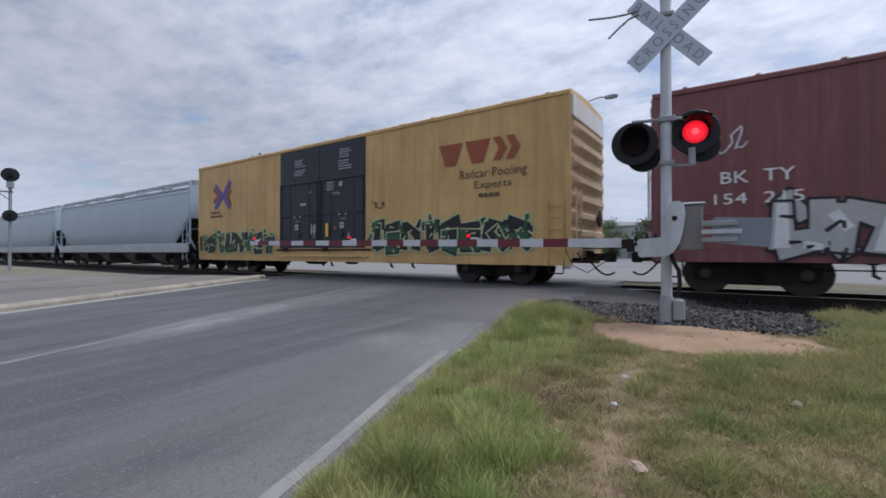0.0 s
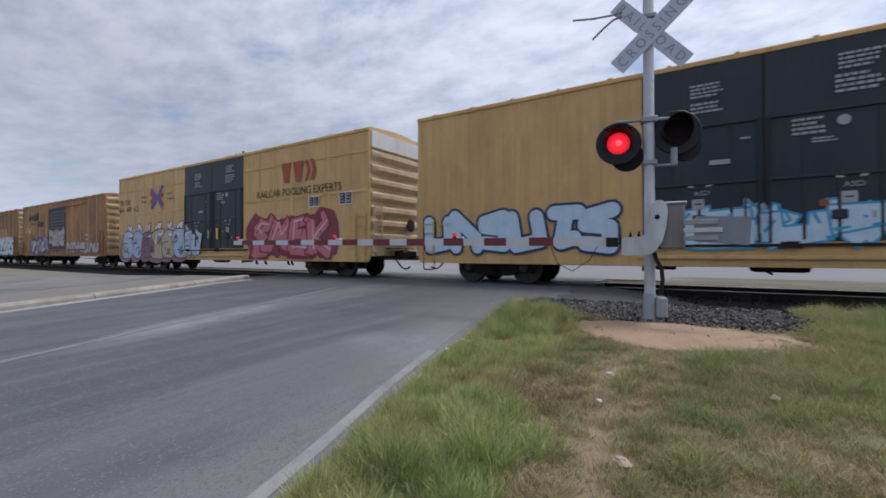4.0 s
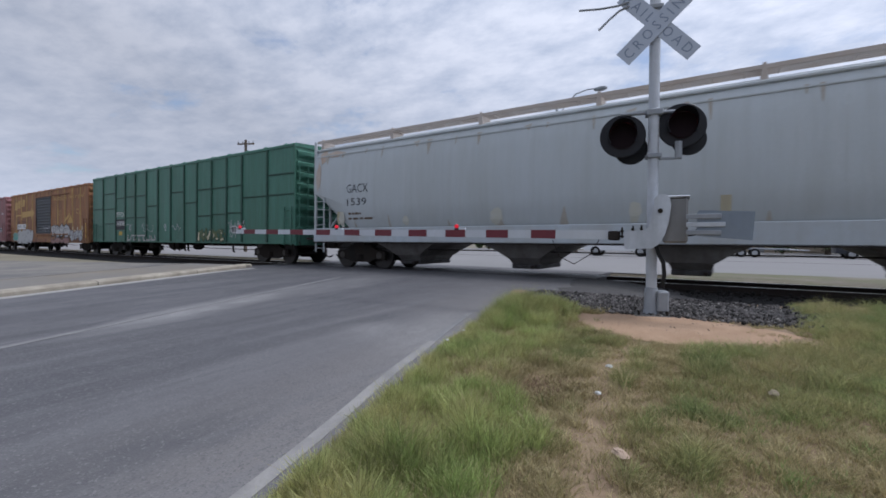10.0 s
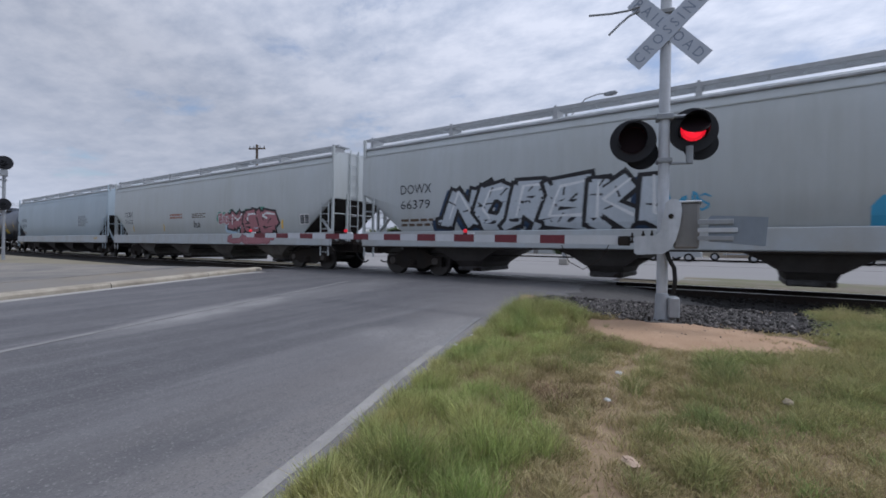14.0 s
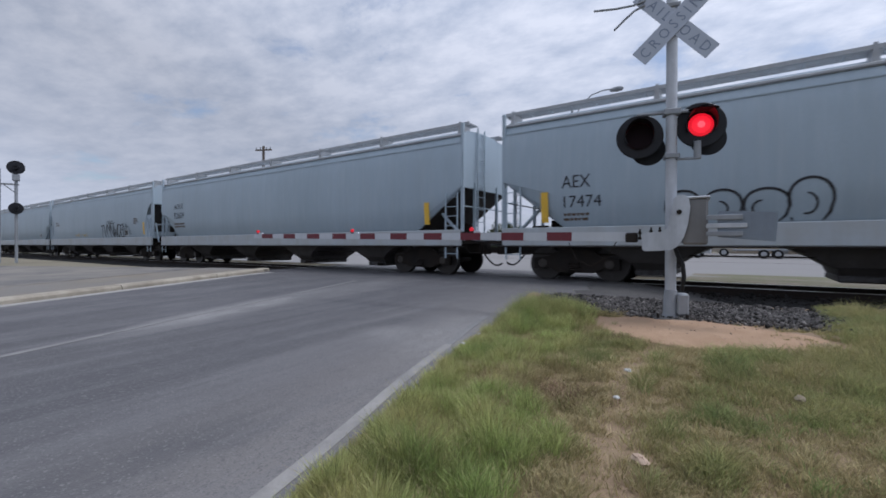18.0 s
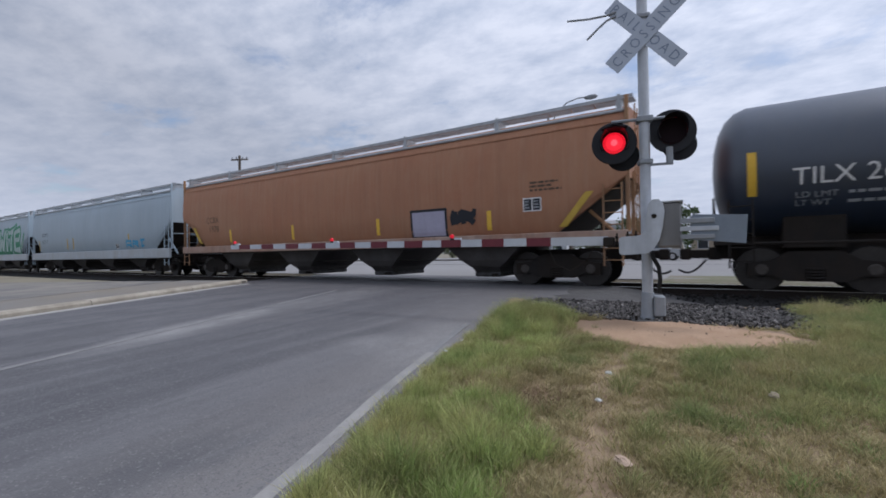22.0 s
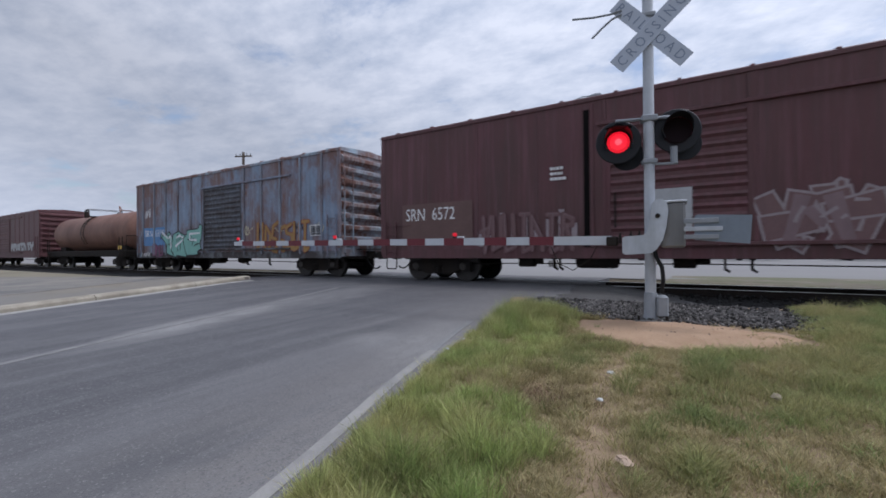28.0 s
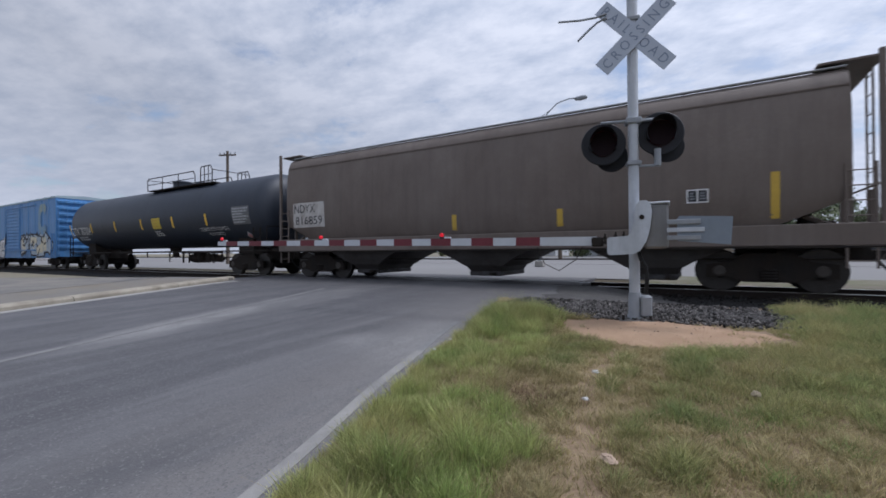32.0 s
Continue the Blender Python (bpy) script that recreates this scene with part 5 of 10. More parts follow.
    for x in (-H + 0.4, H - 0.4):
        part("stirrup_step", step_mesh, None, car, at=pose(x, 0, 0))
    for z in (1.25, 1.75):
        grab(car, -H + 0.75, -H + 1.2, z, paint)
    # door
    if door:
        x0, x1, z0, z1, dm, style = door
        if style == "plug":
            mid = (x0 + x1) / 2
            for a, b in ((x0 + 0.02, mid - 0.015), (mid + 0.015, x1 - 0.02)):
                d = part("door", Mesh().cbox(a, b, -1.545, -1.49, z0, z1, 0.012), dm, car, "black steel plug door")
                for z in (z0 + (z1 - z0) * 0.33, z0 + (z1 - z0) * 0.655):
                    part("door_rib", Mesh().cbox(a + 0.04, b - 0.04, -1.585, -1.544, z - 0.03, z + 0.03, 0.01), dm, d)
                for fx in (0.27, 0.5, 0.76):
                    xx = a + (b - a) * fx
                    part("door_stile", Mesh().cbox(xx - 0.03, xx + 0.03, -1.562, -1.544, z0 + 0.03, z0 + (z1 - z0) * (0.655 if fx != 0.5 else 0.32), 0.006), dm, d)
                for fx in (0.035, 0.965):
                    xx = a + (b - a) * fx
                    part("lock_rod", Mesh().tube((xx, -1.585, z0 - 0.02), (xx, -1.585, z0 + (z1 - z0) * 0.66), 0.022, 6), dm, d)
                part("door_gear", Mesh().cbox((a + b) / 2 - 0.12, (a + b) / 2 + 0.12, -1.60, -1.544, z0 + 0.42, z0 + 0.6, 0.02), dm, d)
                part("roller_bracket", Mesh().prism([(a + 0.25, z0), (a + 0.55, z0), (a + 0.50, z0 - 0.09), (a + 0.62, z0 - 0.13), (a + 0.2, z0 - 0.13)], -1.60, -1.55), UNDER, d)
                part("door_handle", Mesh().cbox(a + 0.42, a + 0.56, -1.612, -1.592, z0 + 0.42, z0 + 0.92, 0.005) if a > mid - 0.1 and seed % 2 else Mesh().tube((b - 0.3, -1.60, z0 + 0.4), (b - 0.3, -1.60, z0 + 1.1), 0.018, 6), SAFETY if a > mid - 0.1 and seed % 2 else dm, d)
            part("door_seal", Mesh().box(mid - 0.02, mid + 0.02, -1.535, -1.50, z0, z1), UNDER, car)
            part("door_track", Mesh().cbox(x0 - 0.2, x1 + 0.3, -1.585, -1.5, z0 - 0.10, z0 - 0.04, 0.01), UNDER, car)
            part("door_track", Mesh().cbox(x0 - 0.1, x1 + 0.1, -1.58, -1.5, z0 - 0.36, z0 - 0.28, 0.01), sm, car)
        else:
            a, b = (x0, x1) if style == "slide" else (x1, x1 + (x1 - x0))
            y = -1.50 if style == "slide" else -1.56
            d = part("door", Mesh().box(a + 0.03, b - 0.03, y - 0.045, y, z0, z1), dm, car, "sliding steel door with pressed ribs")
            n = 13
            cor = Mesh().loft([[(a + 0.1, y - 0.044, -0.07), (a + 0.1, y - 0.085, 0), (a + 0.1, y - 0.044, 0.07)], [(b - 0.1, y - 0.044, -0.07), (b - 0.1, y - 0.085, 0), (b - 0.1, y - 0.044, 0.07)]]).data("door_rib", dm)
            for k in range(n):
                part("door_rib", cor, None, d, at=pose(0, 0, z0 + (z1 - z0) * (k + 0.5) / n))
            for e in (a + 0.05, b - 0.05):
                part("door_edge", Mesh().cbox(e - 0.05, e + 0.05, y - 0.075, y - 0.044, z0, z1, 0.01), dm, d)
            part("door_handle", Mesh().tube((a + 0.2, y - 0.11, z0 + 0.35), (a + 0.2, y - 0.11, z0 + 1.2), 0.02, 6), UNDER, d)
            part("door_track", Mesh().cbox(x0 - 0.2, x1 + (x1 - x0) + 0.2, -1.62, -1.5, z0 - 0.1, z0 - 0.02, 0.01), sm, car)
            part("door_track", Mesh().cbox(x0 - 0.2, x1 + (x1 - x0) + 0.2, -1.60, -1.5, z1 + 0.01, z1 + 0.09, 0.01), paint, car)
            for e in (x0, x1):
                part("door_post", Mesh().cbox(e - 0.09, e + 0.0 if e == x0 else e + 0.09, -1.555, -1.5, low, roof - 0.17, 0.012), paint, car)
    underframe(car, H, 1.0, seed)
    running_gear(car, H, inset)
    return car


HP = ((1.38, 1.36), (1.47, 1.62), (1.515, 2.2), (1.53, 2.9), (1.50, 3.6), (1.44, 4.05), (1.33, 4.32), (1.12, 4.46), (0.5, 4.54))


def bulge(profile, lift=0.0):
    """y of the near side of a curved car at a height."""
    def f(z):
        for (a, za), (b, zb) in zip(profile, profile[1:]):
            if za <= z <= zb:
                return -(a + (b - a) * (z - za) / (zb - za)) - 0.008 - lift
        return -profile[0][0] - 0.008 if z < profile[0][1] else -profile[-1][0]
    return f


HSIDE = bulge(HP)


def hopper(label, x_half, paint, sill_mat=SILL_PALE, bays=4, inset=1.9, roof=4.54, slope=1.8, zend=2.72, sill_low=0.93, post=None, ribbed=0, rail_mat=None, plates=False, seed=0, deep=0.0, arch=False, boards=True, plated=0.0):
    """Covered hopper: bellied body with sloped end sheets, open end platforms, funnels below and running boards above."""
    car = thing("covered_hopper", label, "freight car", "cars of the freight train")
    H = x_half
    post = post or paint
    sc = roof / 4.54
    half = [(w, 1.36 + (z - 1.36) * ((roof - 1.36) / (4.54 - 1.36))) for w, z in HP]

    def ring(x, clip, pinch=1.0):
        r = [(-w * pinch, max(z, clip)) for w, z in half] + [(w * pinch, max(z, clip)) for w, z in reversed(half)]
        return [(x, y, z) for y, z in r]
    e = H - deep
    if arch:                                   # quarter-round openings under the ends
        cut = [(slope * math.sin(0.5 * math.pi * k / 6), 1.36 + (zend - 1.36) * math.cos(0.5 * math.pi * k / 6)) for k in range(7)]
    else:
        cut = [(0.0, zend), (slope, 1.36)]
    xs = [(-e + d, z) for d, z in cut] + [(e - d, z) for d, z in reversed(cut)]
    body = Mesh().loft([ring(x, c) for x, c in xs])
    part("body", body, paint, car, smooth=True)
    # shade on the undersides of the sloped ends is put into this dark paint
    grime = mat("shade-dark slope sheet paint", (0.06, 0.052, 0.047), 0.85, 0, 0.25, 1.5, (0.03, 0.026, 0.024), 0.5, 0.2, 1.2, streak=0.4)
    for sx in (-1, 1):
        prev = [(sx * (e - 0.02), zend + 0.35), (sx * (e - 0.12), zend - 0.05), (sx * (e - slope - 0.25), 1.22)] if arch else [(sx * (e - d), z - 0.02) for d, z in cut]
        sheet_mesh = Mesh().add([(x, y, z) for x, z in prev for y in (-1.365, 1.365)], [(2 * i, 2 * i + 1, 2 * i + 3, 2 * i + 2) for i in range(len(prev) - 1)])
        part("slope_sheet", sheet_mesh, grime, car, "sloped end sheet with its shade in the paint", True)
    # roof hatch trough and running boards
    part("hatch", Mesh().loft([[(-e + 0.6, -0.42, roof - 0.02), (-e + 0.6, -0.36, roof + 0.12), (-e + 0.6, 0.36, roof + 0.12), (-e + 0.6, 0.42, roof - 0.02)],
                               [(e - 0.6, -0.42, roof - 0.02), (e - 0.6, -0.36, roof + 0.12), (e - 0.6, 0.36, roof + 0.12), (e - 0.6, 0.42, roof - 0.02)]]), paint, car)
    rm = rail_mat or GALV
    if boards:
        for sy in (-1, 1):
            grate = Mesh()                         # open grating: long bars on cross bars
            for k in range(5):
                y = sy * 0.98 - 0.24 + 0.12 * k
                grate.box(-H - 0.12, H + 0.12, y - 0.018, y + 0.018, roof + 0.105, roof + 0.135)
            for k in range(int(2 * H / 0.6) + 1):
                grate.box(-H + 0.6 * k - 0.015, -H + 0.6 * k + 0.015, sy * 0.98 - 0.26, sy * 0.98 + 0.26, roof + 0.10, roof + 0.12)
            part("running_board", grate, rm, car, "galvanised grating running board")
            if sy < 0:
                part("board_edge", Mesh().box(-H - 0.12, H + 0.12, -1.27, -1.235, roof + 0.075, roof + 0.165), rm, car)
                part("eave_rail", Mesh().cbox(-e, e, -1.40, -1.30, roof - 0.27, roof - 0.19, 0.02), rm if rail_mat is None else paint, car)
        nb = int(2 * H / 3.2)
        bk = Mesh().prism([(-0.07, roof - 0.16), (0.07, roof - 0.16), (0.03, roof + 0.20), (-0.03, roof + 0.20)], -1.29, -0.75).data("board_bracket", rm)
        for i in range(nb + 1):
            part("board_bracket", bk, None, car, at=pose(-H + 0.2 + (2 * H - 0.4) * i / nb, 0, 0))
    else:
        part("eave_strip", Mesh().cbox(-e, e, -1.24, -1.12, roof - 0.075, roof - 0.035, 0.012), GALV, car, "pale worn roof edge strip")
        for sx in (-1, 1):
            part("end_board", Mesh().box(min(sx * (H + 0.1), sx * (H - 0.9)), max(sx * (H + 0.1), sx * (H - 0.9)), -1.25, 1.25, roof + 0.02, roof + 0.06), rm, car)
    # sill
    for sy in (-1, 1):
        part("side_sill", Mesh().cbox(-H, H, sy * 1.50 - 0.05, sy * 1.50 + 0.05, sill_low, 1.42, 0.02), sill_mat, car)
    part("sill_flange", Mesh().box(-H, H, -1.56, -1.4, sill_low - 0.035, sill_low), UNDER, car)
    if ribbed:
        rib = Mesh().loft([[(-0.06, HSIDE(z) + 0.02, z) for z in (1.4, 2.2, 2.9, 3.6, 4.2)], [(0.0, HSIDE(z) - 0.085, z) for z in (1.4, 2.2, 2.9, 3.6, 4.2)], [(0.06, HSIDE(z) + 0.02, z) for z in (1.4, 2.2, 2.9, 3.6, 4.2)]], caps=False).data("side_rib", paint)
        for i in range(1, ribbed):
            x = -e + slope * 0.6 + (2 * e - slope * 1.2) * i / ribbed
            part("side_rib", rib, None, car, at=pose(x, 0, 0))
    else:
        for x in (-H * 0.45, 0.0, H * 0.45):
            part("side_seam", Mesh().loft([[(x - 0.02, HSIDE(z) + 0.004, z) for z in (1.4, 2.2, 2.9, 3.6, 4.2)], [(x + 0.02, HSIDE(z) + 0.004, z) for z in (1.4, 2.2, 2.9, 3.6, 4.2)]], caps=False), paint, car)
    part("roof_seam", Mesh().box(-e + 0.02, e - 0.02, -1.46, -1.40, roof - 0.50, roof - 0.47), paint, car)
    # ends: posts, braces, ladders, platform
    for sx in (-1, 1):
        for y in (-1.47, 1.41):
            part("end_post", Mesh().cbox(sx * H - 0.05, sx * H + 0.05, y, y + 0.08, 1.36, roof + 0.10, 0.01), post, car)
        for y in (-0.75, 0.7):
            part("end_brace", Mesh().box(sx * H - 0.04, sx * H + 0.04, y, y + 0.08, 1.1, max(zend, 1.2) + 0.2), post, car)
        part("slope_brace", Mesh().tube((sx * (H - 0.1), -1.1, 1.12), (sx * (e - slope * 0.55), -1.1, 1.36 + (zend - 1.36) * 0.45), 0.05, 6), post, car)
        part("end_platform", Mesh().box(sx * H - 0.5, sx * H, -1.45, 1.45, 1.0, 1.08).box(min(sx * H, sx * (H - 1.5)), max(sx * H, sx * (H - 1.5)), -0.35, 0.35, 0.7, 1.0), UNDER, car)
        part("end_rail", Mesh().pipe([(sx * (H - 0.04), -1.43, 2.15), (sx * (H - 0.04), 1.43, 2.15)], 0.022, 6), post, car)
        if plated:                             # the side is closed by a plate below a small opening
            part("end_side_plate", Mesh().cbox(min(sx * (e - slope - 0.05), sx * (H - 0.02)), max(sx * (e - slope - 0.05), sx * (H - 0.02)), -1.47, -1.43, 1.3, plated, 0.008), paint, car)
            part("end_side_plate", Mesh().cbox(min(sx * (H - 0.24), sx * (H - 0.02)), max(sx * (H - 0.24), sx * (H - 0.02)), -1.47, -1.43, plated, roof - 0.3, 0.008), post, car)
        if plates:
            part("gusset", Mesh().prism([(sx * (H - slope * 0.93), 1.38), (sx * (H - slope * 0.55), 1.38), (sx * (H - slope * 0.55), 2.0), (sx * (H - slope * 0.7), 1.9)], -1.42, -1.40), paint, car)
        part("brake_rig", Mesh().lathe([(0.17, -0.22), (0.17, 0.22)], "x", (sx * (H - 0.75), -0.55, 1.35), 12), UNDER, car)
        part("valve_stand", Mesh().cbox(sx * (H - 0.9) - 0.1, sx * (H - 0.9) + 0.1, 0.1, 0.6, 1.08, 1.7, 0.02), UNDER, car)
        lx = sx * H - (0.55 if sx > 0 else -0.12)
        ladder(car, lx, -1.53, 0.55, 2.55, 7, post, 0.43)
        ladder(car, sx * (H + 0.06), -0.62, 1.1, roof + 0.1, 9, post, 0.42, "y", "end_ladder")
    # funnels
    for k in range(bays):
        c = 1.6 * H / bays * (k - (bays - 1) / 2)
        z1, z0 = sill_low + 0.35, 0.24
        w = 1.22 if bays > 3 else 1.5
        body = Mesh().loft([[(c - a, -b, z), (c + a, -b, z), (c + a, b, z), (c - a, b, z)]
                            for a, b, z in ((w * 1.25, 1.3, z1), (w * 0.98, 1.28, sill_low - 0.02), (w * 0.62, 1.2, z0 + 0.46), (w * 0.40, 1.10, z0 + 0.27), (w * 0.37, 1.06, z0 + 0.25), (w * 0.33, 0.9, z0 + 0.10))])
        # darker than the body: shade below the car and dirt in one paint
        fn = part("funnel", body, mat("shaded funnel paint", (0.085, 0.08, 0.077), 0.75, 0, 0.25, 1.5, (0.035, 0.031, 0.028), 0.45, 0.2, 1.2, streak=0.4) if seed % 3 else mat("shaded grimy funnel paint", (0.20, 0.195, 0.19), 0.7, 0, 0.2, 1.5, (0.10, 0.088, 0.075), 0.5, 0.2, 1.2, streak=0.5), car)
        part("outlet_gate", Mesh().cbox(c - 0.34 * w, c + 0.34 * w, -0.95, 0.95, z0 - 0.03, z0 + 0.11, 0.03), mat("worn grey gate steel", (0.085, 0.085, 0.09), 0.6, 0.2, 0.25, 4.0, (0.03, 0.026, 0.023), 0.45, 0.15, 5.0), fn)
        part("gate_capstan", Mesh().tube((c + 0.3, -1.2, z0 + 0.03), (c + 0.3, -0.85, z0 + 0.03), 0.05, 8), UNDER, fn)
    part("brake_pipe", Mesh().pipe([(-H + 0.4, -0.95, 0.72), (0, -1.0, 0.70), (H - 0.4, -0.95, 0.72)], 0.02, 5), UNDER, car)
    for sx in (-1, 1):
        part("stub_sill", Mesh().box(min(sx * H, sx * (H - slope - 1.0)), max(sx * H, sx * (H - slope - 1.0)), -0.16, 0.16, 0.68, 0.98), UNDER, car)
    running_gear(car, H, inset)
    return car


def tank_car(label, x_half, radius, zc, paint, inset=1.9, platform=(-1.0, 3.0), rail_high=0.95, dome=True, marks=True, band_mat=None, seed=0, walk_low=True):
    car = thing("tank_car", label, "freight car", "cars of the freight train")
    H, R = x_half, radius
    prof = [(0.02, -H), (R * 0.35, -H + 0.03), (R * 0.62, -H + 0.12), (R * 0.82, -H + 0.26), (R * 0.94, -H + 0.44), (R, -H + 0.68), (R, H - 0.68), (R * 0.94, H - 0.44), (R * 0.82, H - 0.26), (R * 0.62, H - 0.12), (R * 0.35, H - 0.03), (0.02, H)]
    part("tank", Mesh().lathe(prof, "x", (0, 0, zc), 48), paint, car, smooth=True)
    for x in (-H * 0.5, 0, H * 0.5):
        part("weld_seam", Mesh().lathe([(R - 0.01, x - 0.02), (R + 0.005, x), (R - 0.01, x + 0.02)], "x", (0, 0, zc), 40), paint, car, smooth=True)
    low = zc - R
    for sx in (-1, 1):
        xs = sx * (H - inset)
        part("saddle", Mesh().loft([[(xs - 0.5, y, z) for y, z in ((-0.95, 0.92), (-1.0, zc - R * 0.74), (0, low + 0.1), (1.0, zc - R * 0.74), (0.95, 0.92))],
                                    [(xs + 0.5, y, z) for y, z in ((-0.95, 0.92), (-1.0, zc - R * 0.74), (0, low + 0.1), (1.0, zc - R * 0.74), (0.95, 0.92))]]), UNDER, car)
        part("stub_sill", Mesh().box(min(sx * H * 1.0, sx * (H - 3.6)), max(sx * H * 1.0, sx * (H - 3.6)), -0.2, 0.2, 0.68, low + 0.12), UNDER, car)
        part("end_platform", Mesh().box(sx * (H - 0.35) - 0.35, sx * (H - 0.35) + 0.35, -1.45, 1.45, 1.0, 1.05), UNDER, car)
        part("end_rail", Mesh().pipe([(sx * (H - 0.02), -1.4, 1.05), (sx * (H - 0.02), -1.4, 2.0), (sx * (H - 0.02), 1.4, 2.0), (sx * (H - 0.02), 1.4, 1.05)], 0.022, 6), band_mat or UNDER, car)
        ladder(car, sx * (H - 0.5) - 0.21, -1.5, 0.5, 1.95, 5, UNDER, 0.42)
    if walk_low:
        for sy in (-1,):
            part("side_rail", Mesh().pipe([(-H + 0.4, -1.42, 1.02), (H - 0.4, -1.42, 1.02)], 0.03, 6), UNDER, car)
            part("side_step", Mesh().box(-H + 3, H - 3, -1.46, -1.36, 0.97, 1.0), UNDER, car)
            for k in range(7):
                x = -H + 3 + (2 * H - 6) * k / 6
                part("hanger", Mesh().box(x, x + 0.04, -1.43, -1.38, 0.55 + 0.2 * (k % 2), 1.0), UNDER, car)
        part("brake_pipe", Mesh().pipe([(-H + 2.0, -0.6, 0.75), (H - 2.0, -0.6, 0.75)], 0.022, 5), UNDER, car)
        part("outlet_valve", Mesh().lathe([(0.3, 0), (0.26, -0.16), (0.16, -0.2), (0.16, -0.42), (0.2, -0.44), (0.2, -0.5)], "z", (0, 0, low + 0.02), 14), UNDER, car, smooth=True)
    a, b = platform
    top = zc + R
    if dome:
        part("manway", Mesh().lathe([(0.46, -0.1), (0.46, 0.26), (0.5, 0.28), (0.5, 0.34), (0.30, 0.40), (0.05, 0.42)], "z", ((a + b) / 2 - (b - a) * 0.22, 0, top), 18), paint, car, smooth=True)
        part("valve_box", Mesh().cbox((a + b) / 2 + 0.2, (a + b) / 2 + 0.55, -0.25, 0.25, top - 0.1, top + 0.22, 0.03), paint, car)
    if platform:
        part("top_platform", Mesh().box(a, b, -0.95, -0.45, top - 0.12, top - 0.08).box(a, b, 0.45, 0.95, top - 0.12, top - 0.08), UNDER, car)
        for y in (-0.95, 0.95):
            zb = top - 0.12
            for p, q, high in (((a, a + (b - a) * 0.30, rail_high * 0.72), (a + (b - a) * 0.40, b, rail_high * 0.78)) if seed != 4 else ((a, a + (b - a) * 0.76, rail_high * 0.9), (a + (b - a) * 0.84, b, rail_high * 1.1))):
                zt = zb + high
                part("platform_rail", Mesh().pipe([(p, y, zb), (p, y, zt - 0.10), (p + 0.08, y, zt), (q - 0.14, y, zt), (q, y, zt - 0.2), (q, y, zb)], 0.024, 6), UNDER, car)
                part("platform_rail", Mesh().pipe([(p, y, zb + high * 0.5), (q, y, zb + high * 0.5)], 0.016, 6), UNDER, car)
                for k in range(1, 3):
                    x = p + (q - p) * k / 3
                    part("rail_post", Mesh().tube((x, y, zb - 0.1), (x, y, zt), 0.02, 6), UNDER, car)
        for x in (a, b):
            part("platform_rail", Mesh().pipe([(x, -0.95, top + rail_high - 0.25), (x, 0.95, top + rail_high - 0.25)], 0.018, 6), UNDER, car)
        bz = lambda z: -math.sqrt(max(0.01, R * R - (z - zc) ** 2)) - 0.05
        if seed != 4:
            m = Mesh()
            for k in (0, 1):
                m.pipe([((a + b) / 2 + 0.42 * k, bz(z) - 0.03, z) for z in spread(low + 0.5, top - 0.25, 8)], 0.018, 5)
            for z in spread(low + 0.5, top - 0.4, 9):
                m.tube(((a + b) / 2, bz(z) - 0.03, z), ((a + b) / 2 + 0.42, bz(z) - 0.03, z), 0.013, 5)
            part("side_ladder", m, UNDER, car)
    running_gear(car, H, inset)
    return car


def round_side(radius, zc, lift=0.012):
    return lambda z: -math.sqrt(max(0.02, radius * radius - (z - zc) ** 2)) - lift

TRAIN = []                      # (car, place of its middle in the train)


def in_train(car, a, b):
    TRAIN.append((car, (a + b) / 2))
    return car


WHITE_INK = ink("white", (0.70, 0.72, 0.74))
BLACK_INK = ink("black", (0.02, 0.02, 0.024))
SILVER = ink("silver", (0.42, 0.43, 0.44))
CREAM = ink("cream", (0.62, 0.56, 0.40))
DEEP_RED = ink("deep red", (0.20, 0.03, 0.05))
LIME = ink("lime green", (0.16, 0.36, 0.12))
DARK_GREEN = ink("dark green", (0.035, 0.10, 0.05))
FOREST = ink("bright green", (0.04, 0.25, 0.13))
TEAL = ink("teal", (0.12, 0.38, 0.34))
SKY_INK = ink("sky blue", (0.06, 0.33, 0.55))
ICE = ink("ice blue", (0.48, 0.62, 0.74))
NAVY = ink("navy", (0.02, 0.045, 0.10))
VIOLET = ink("violet", (0.12, 0.09, 0.22))
ORANGE_RED = ink("orange red", (0.46, 0.055, 0.045))
RUST_INK = ink("faded red", (0.30, 0.085, 0.04))
MUSTARD = ink("mustard", (0.55, 0.37, 0.06))
GOLD = mat("ochre tank label", (0.55, 0.42, 0.05), 0.5, 0, 0.08, 3.0, bump=0)


DIM_PRINT = mat("dim white print", (0.34, 0.36, 0.38), 0.6, 0, 0.1, 3.0, streak=0.2, bump=0)


def data_block(car, x, z, h=0.32, y=-1.557, bend=None):
    """Black consolidated data stencil with a white frame."""
    w = h * 1.4
    panel(car, x, x + w, z, z + h, WHITE, y, bend, "stencil_frame")
    lift = (lambda q: bend(q) - 0.003) if bend else None
    lift2 = (lambda q: bend(q) - 0.006) if bend else None
    for k in (0, 1):
        a, b = x + 0.03 + k * (w / 2 - 0.012), x + w / 2 - 0.018 + k * (w / 2 - 0.012)
        panel(car, a, b, z + 0.03, z + h - 0.03, BLACKINK, y - 0.003, lift, "stencil")
        bars(car, a + 0.03, b - 0.02, z + 0.06, z + h - 0.06, 3, DIM_PRINT, y - 0.006, 3 + k, lift2, "stencil_print")


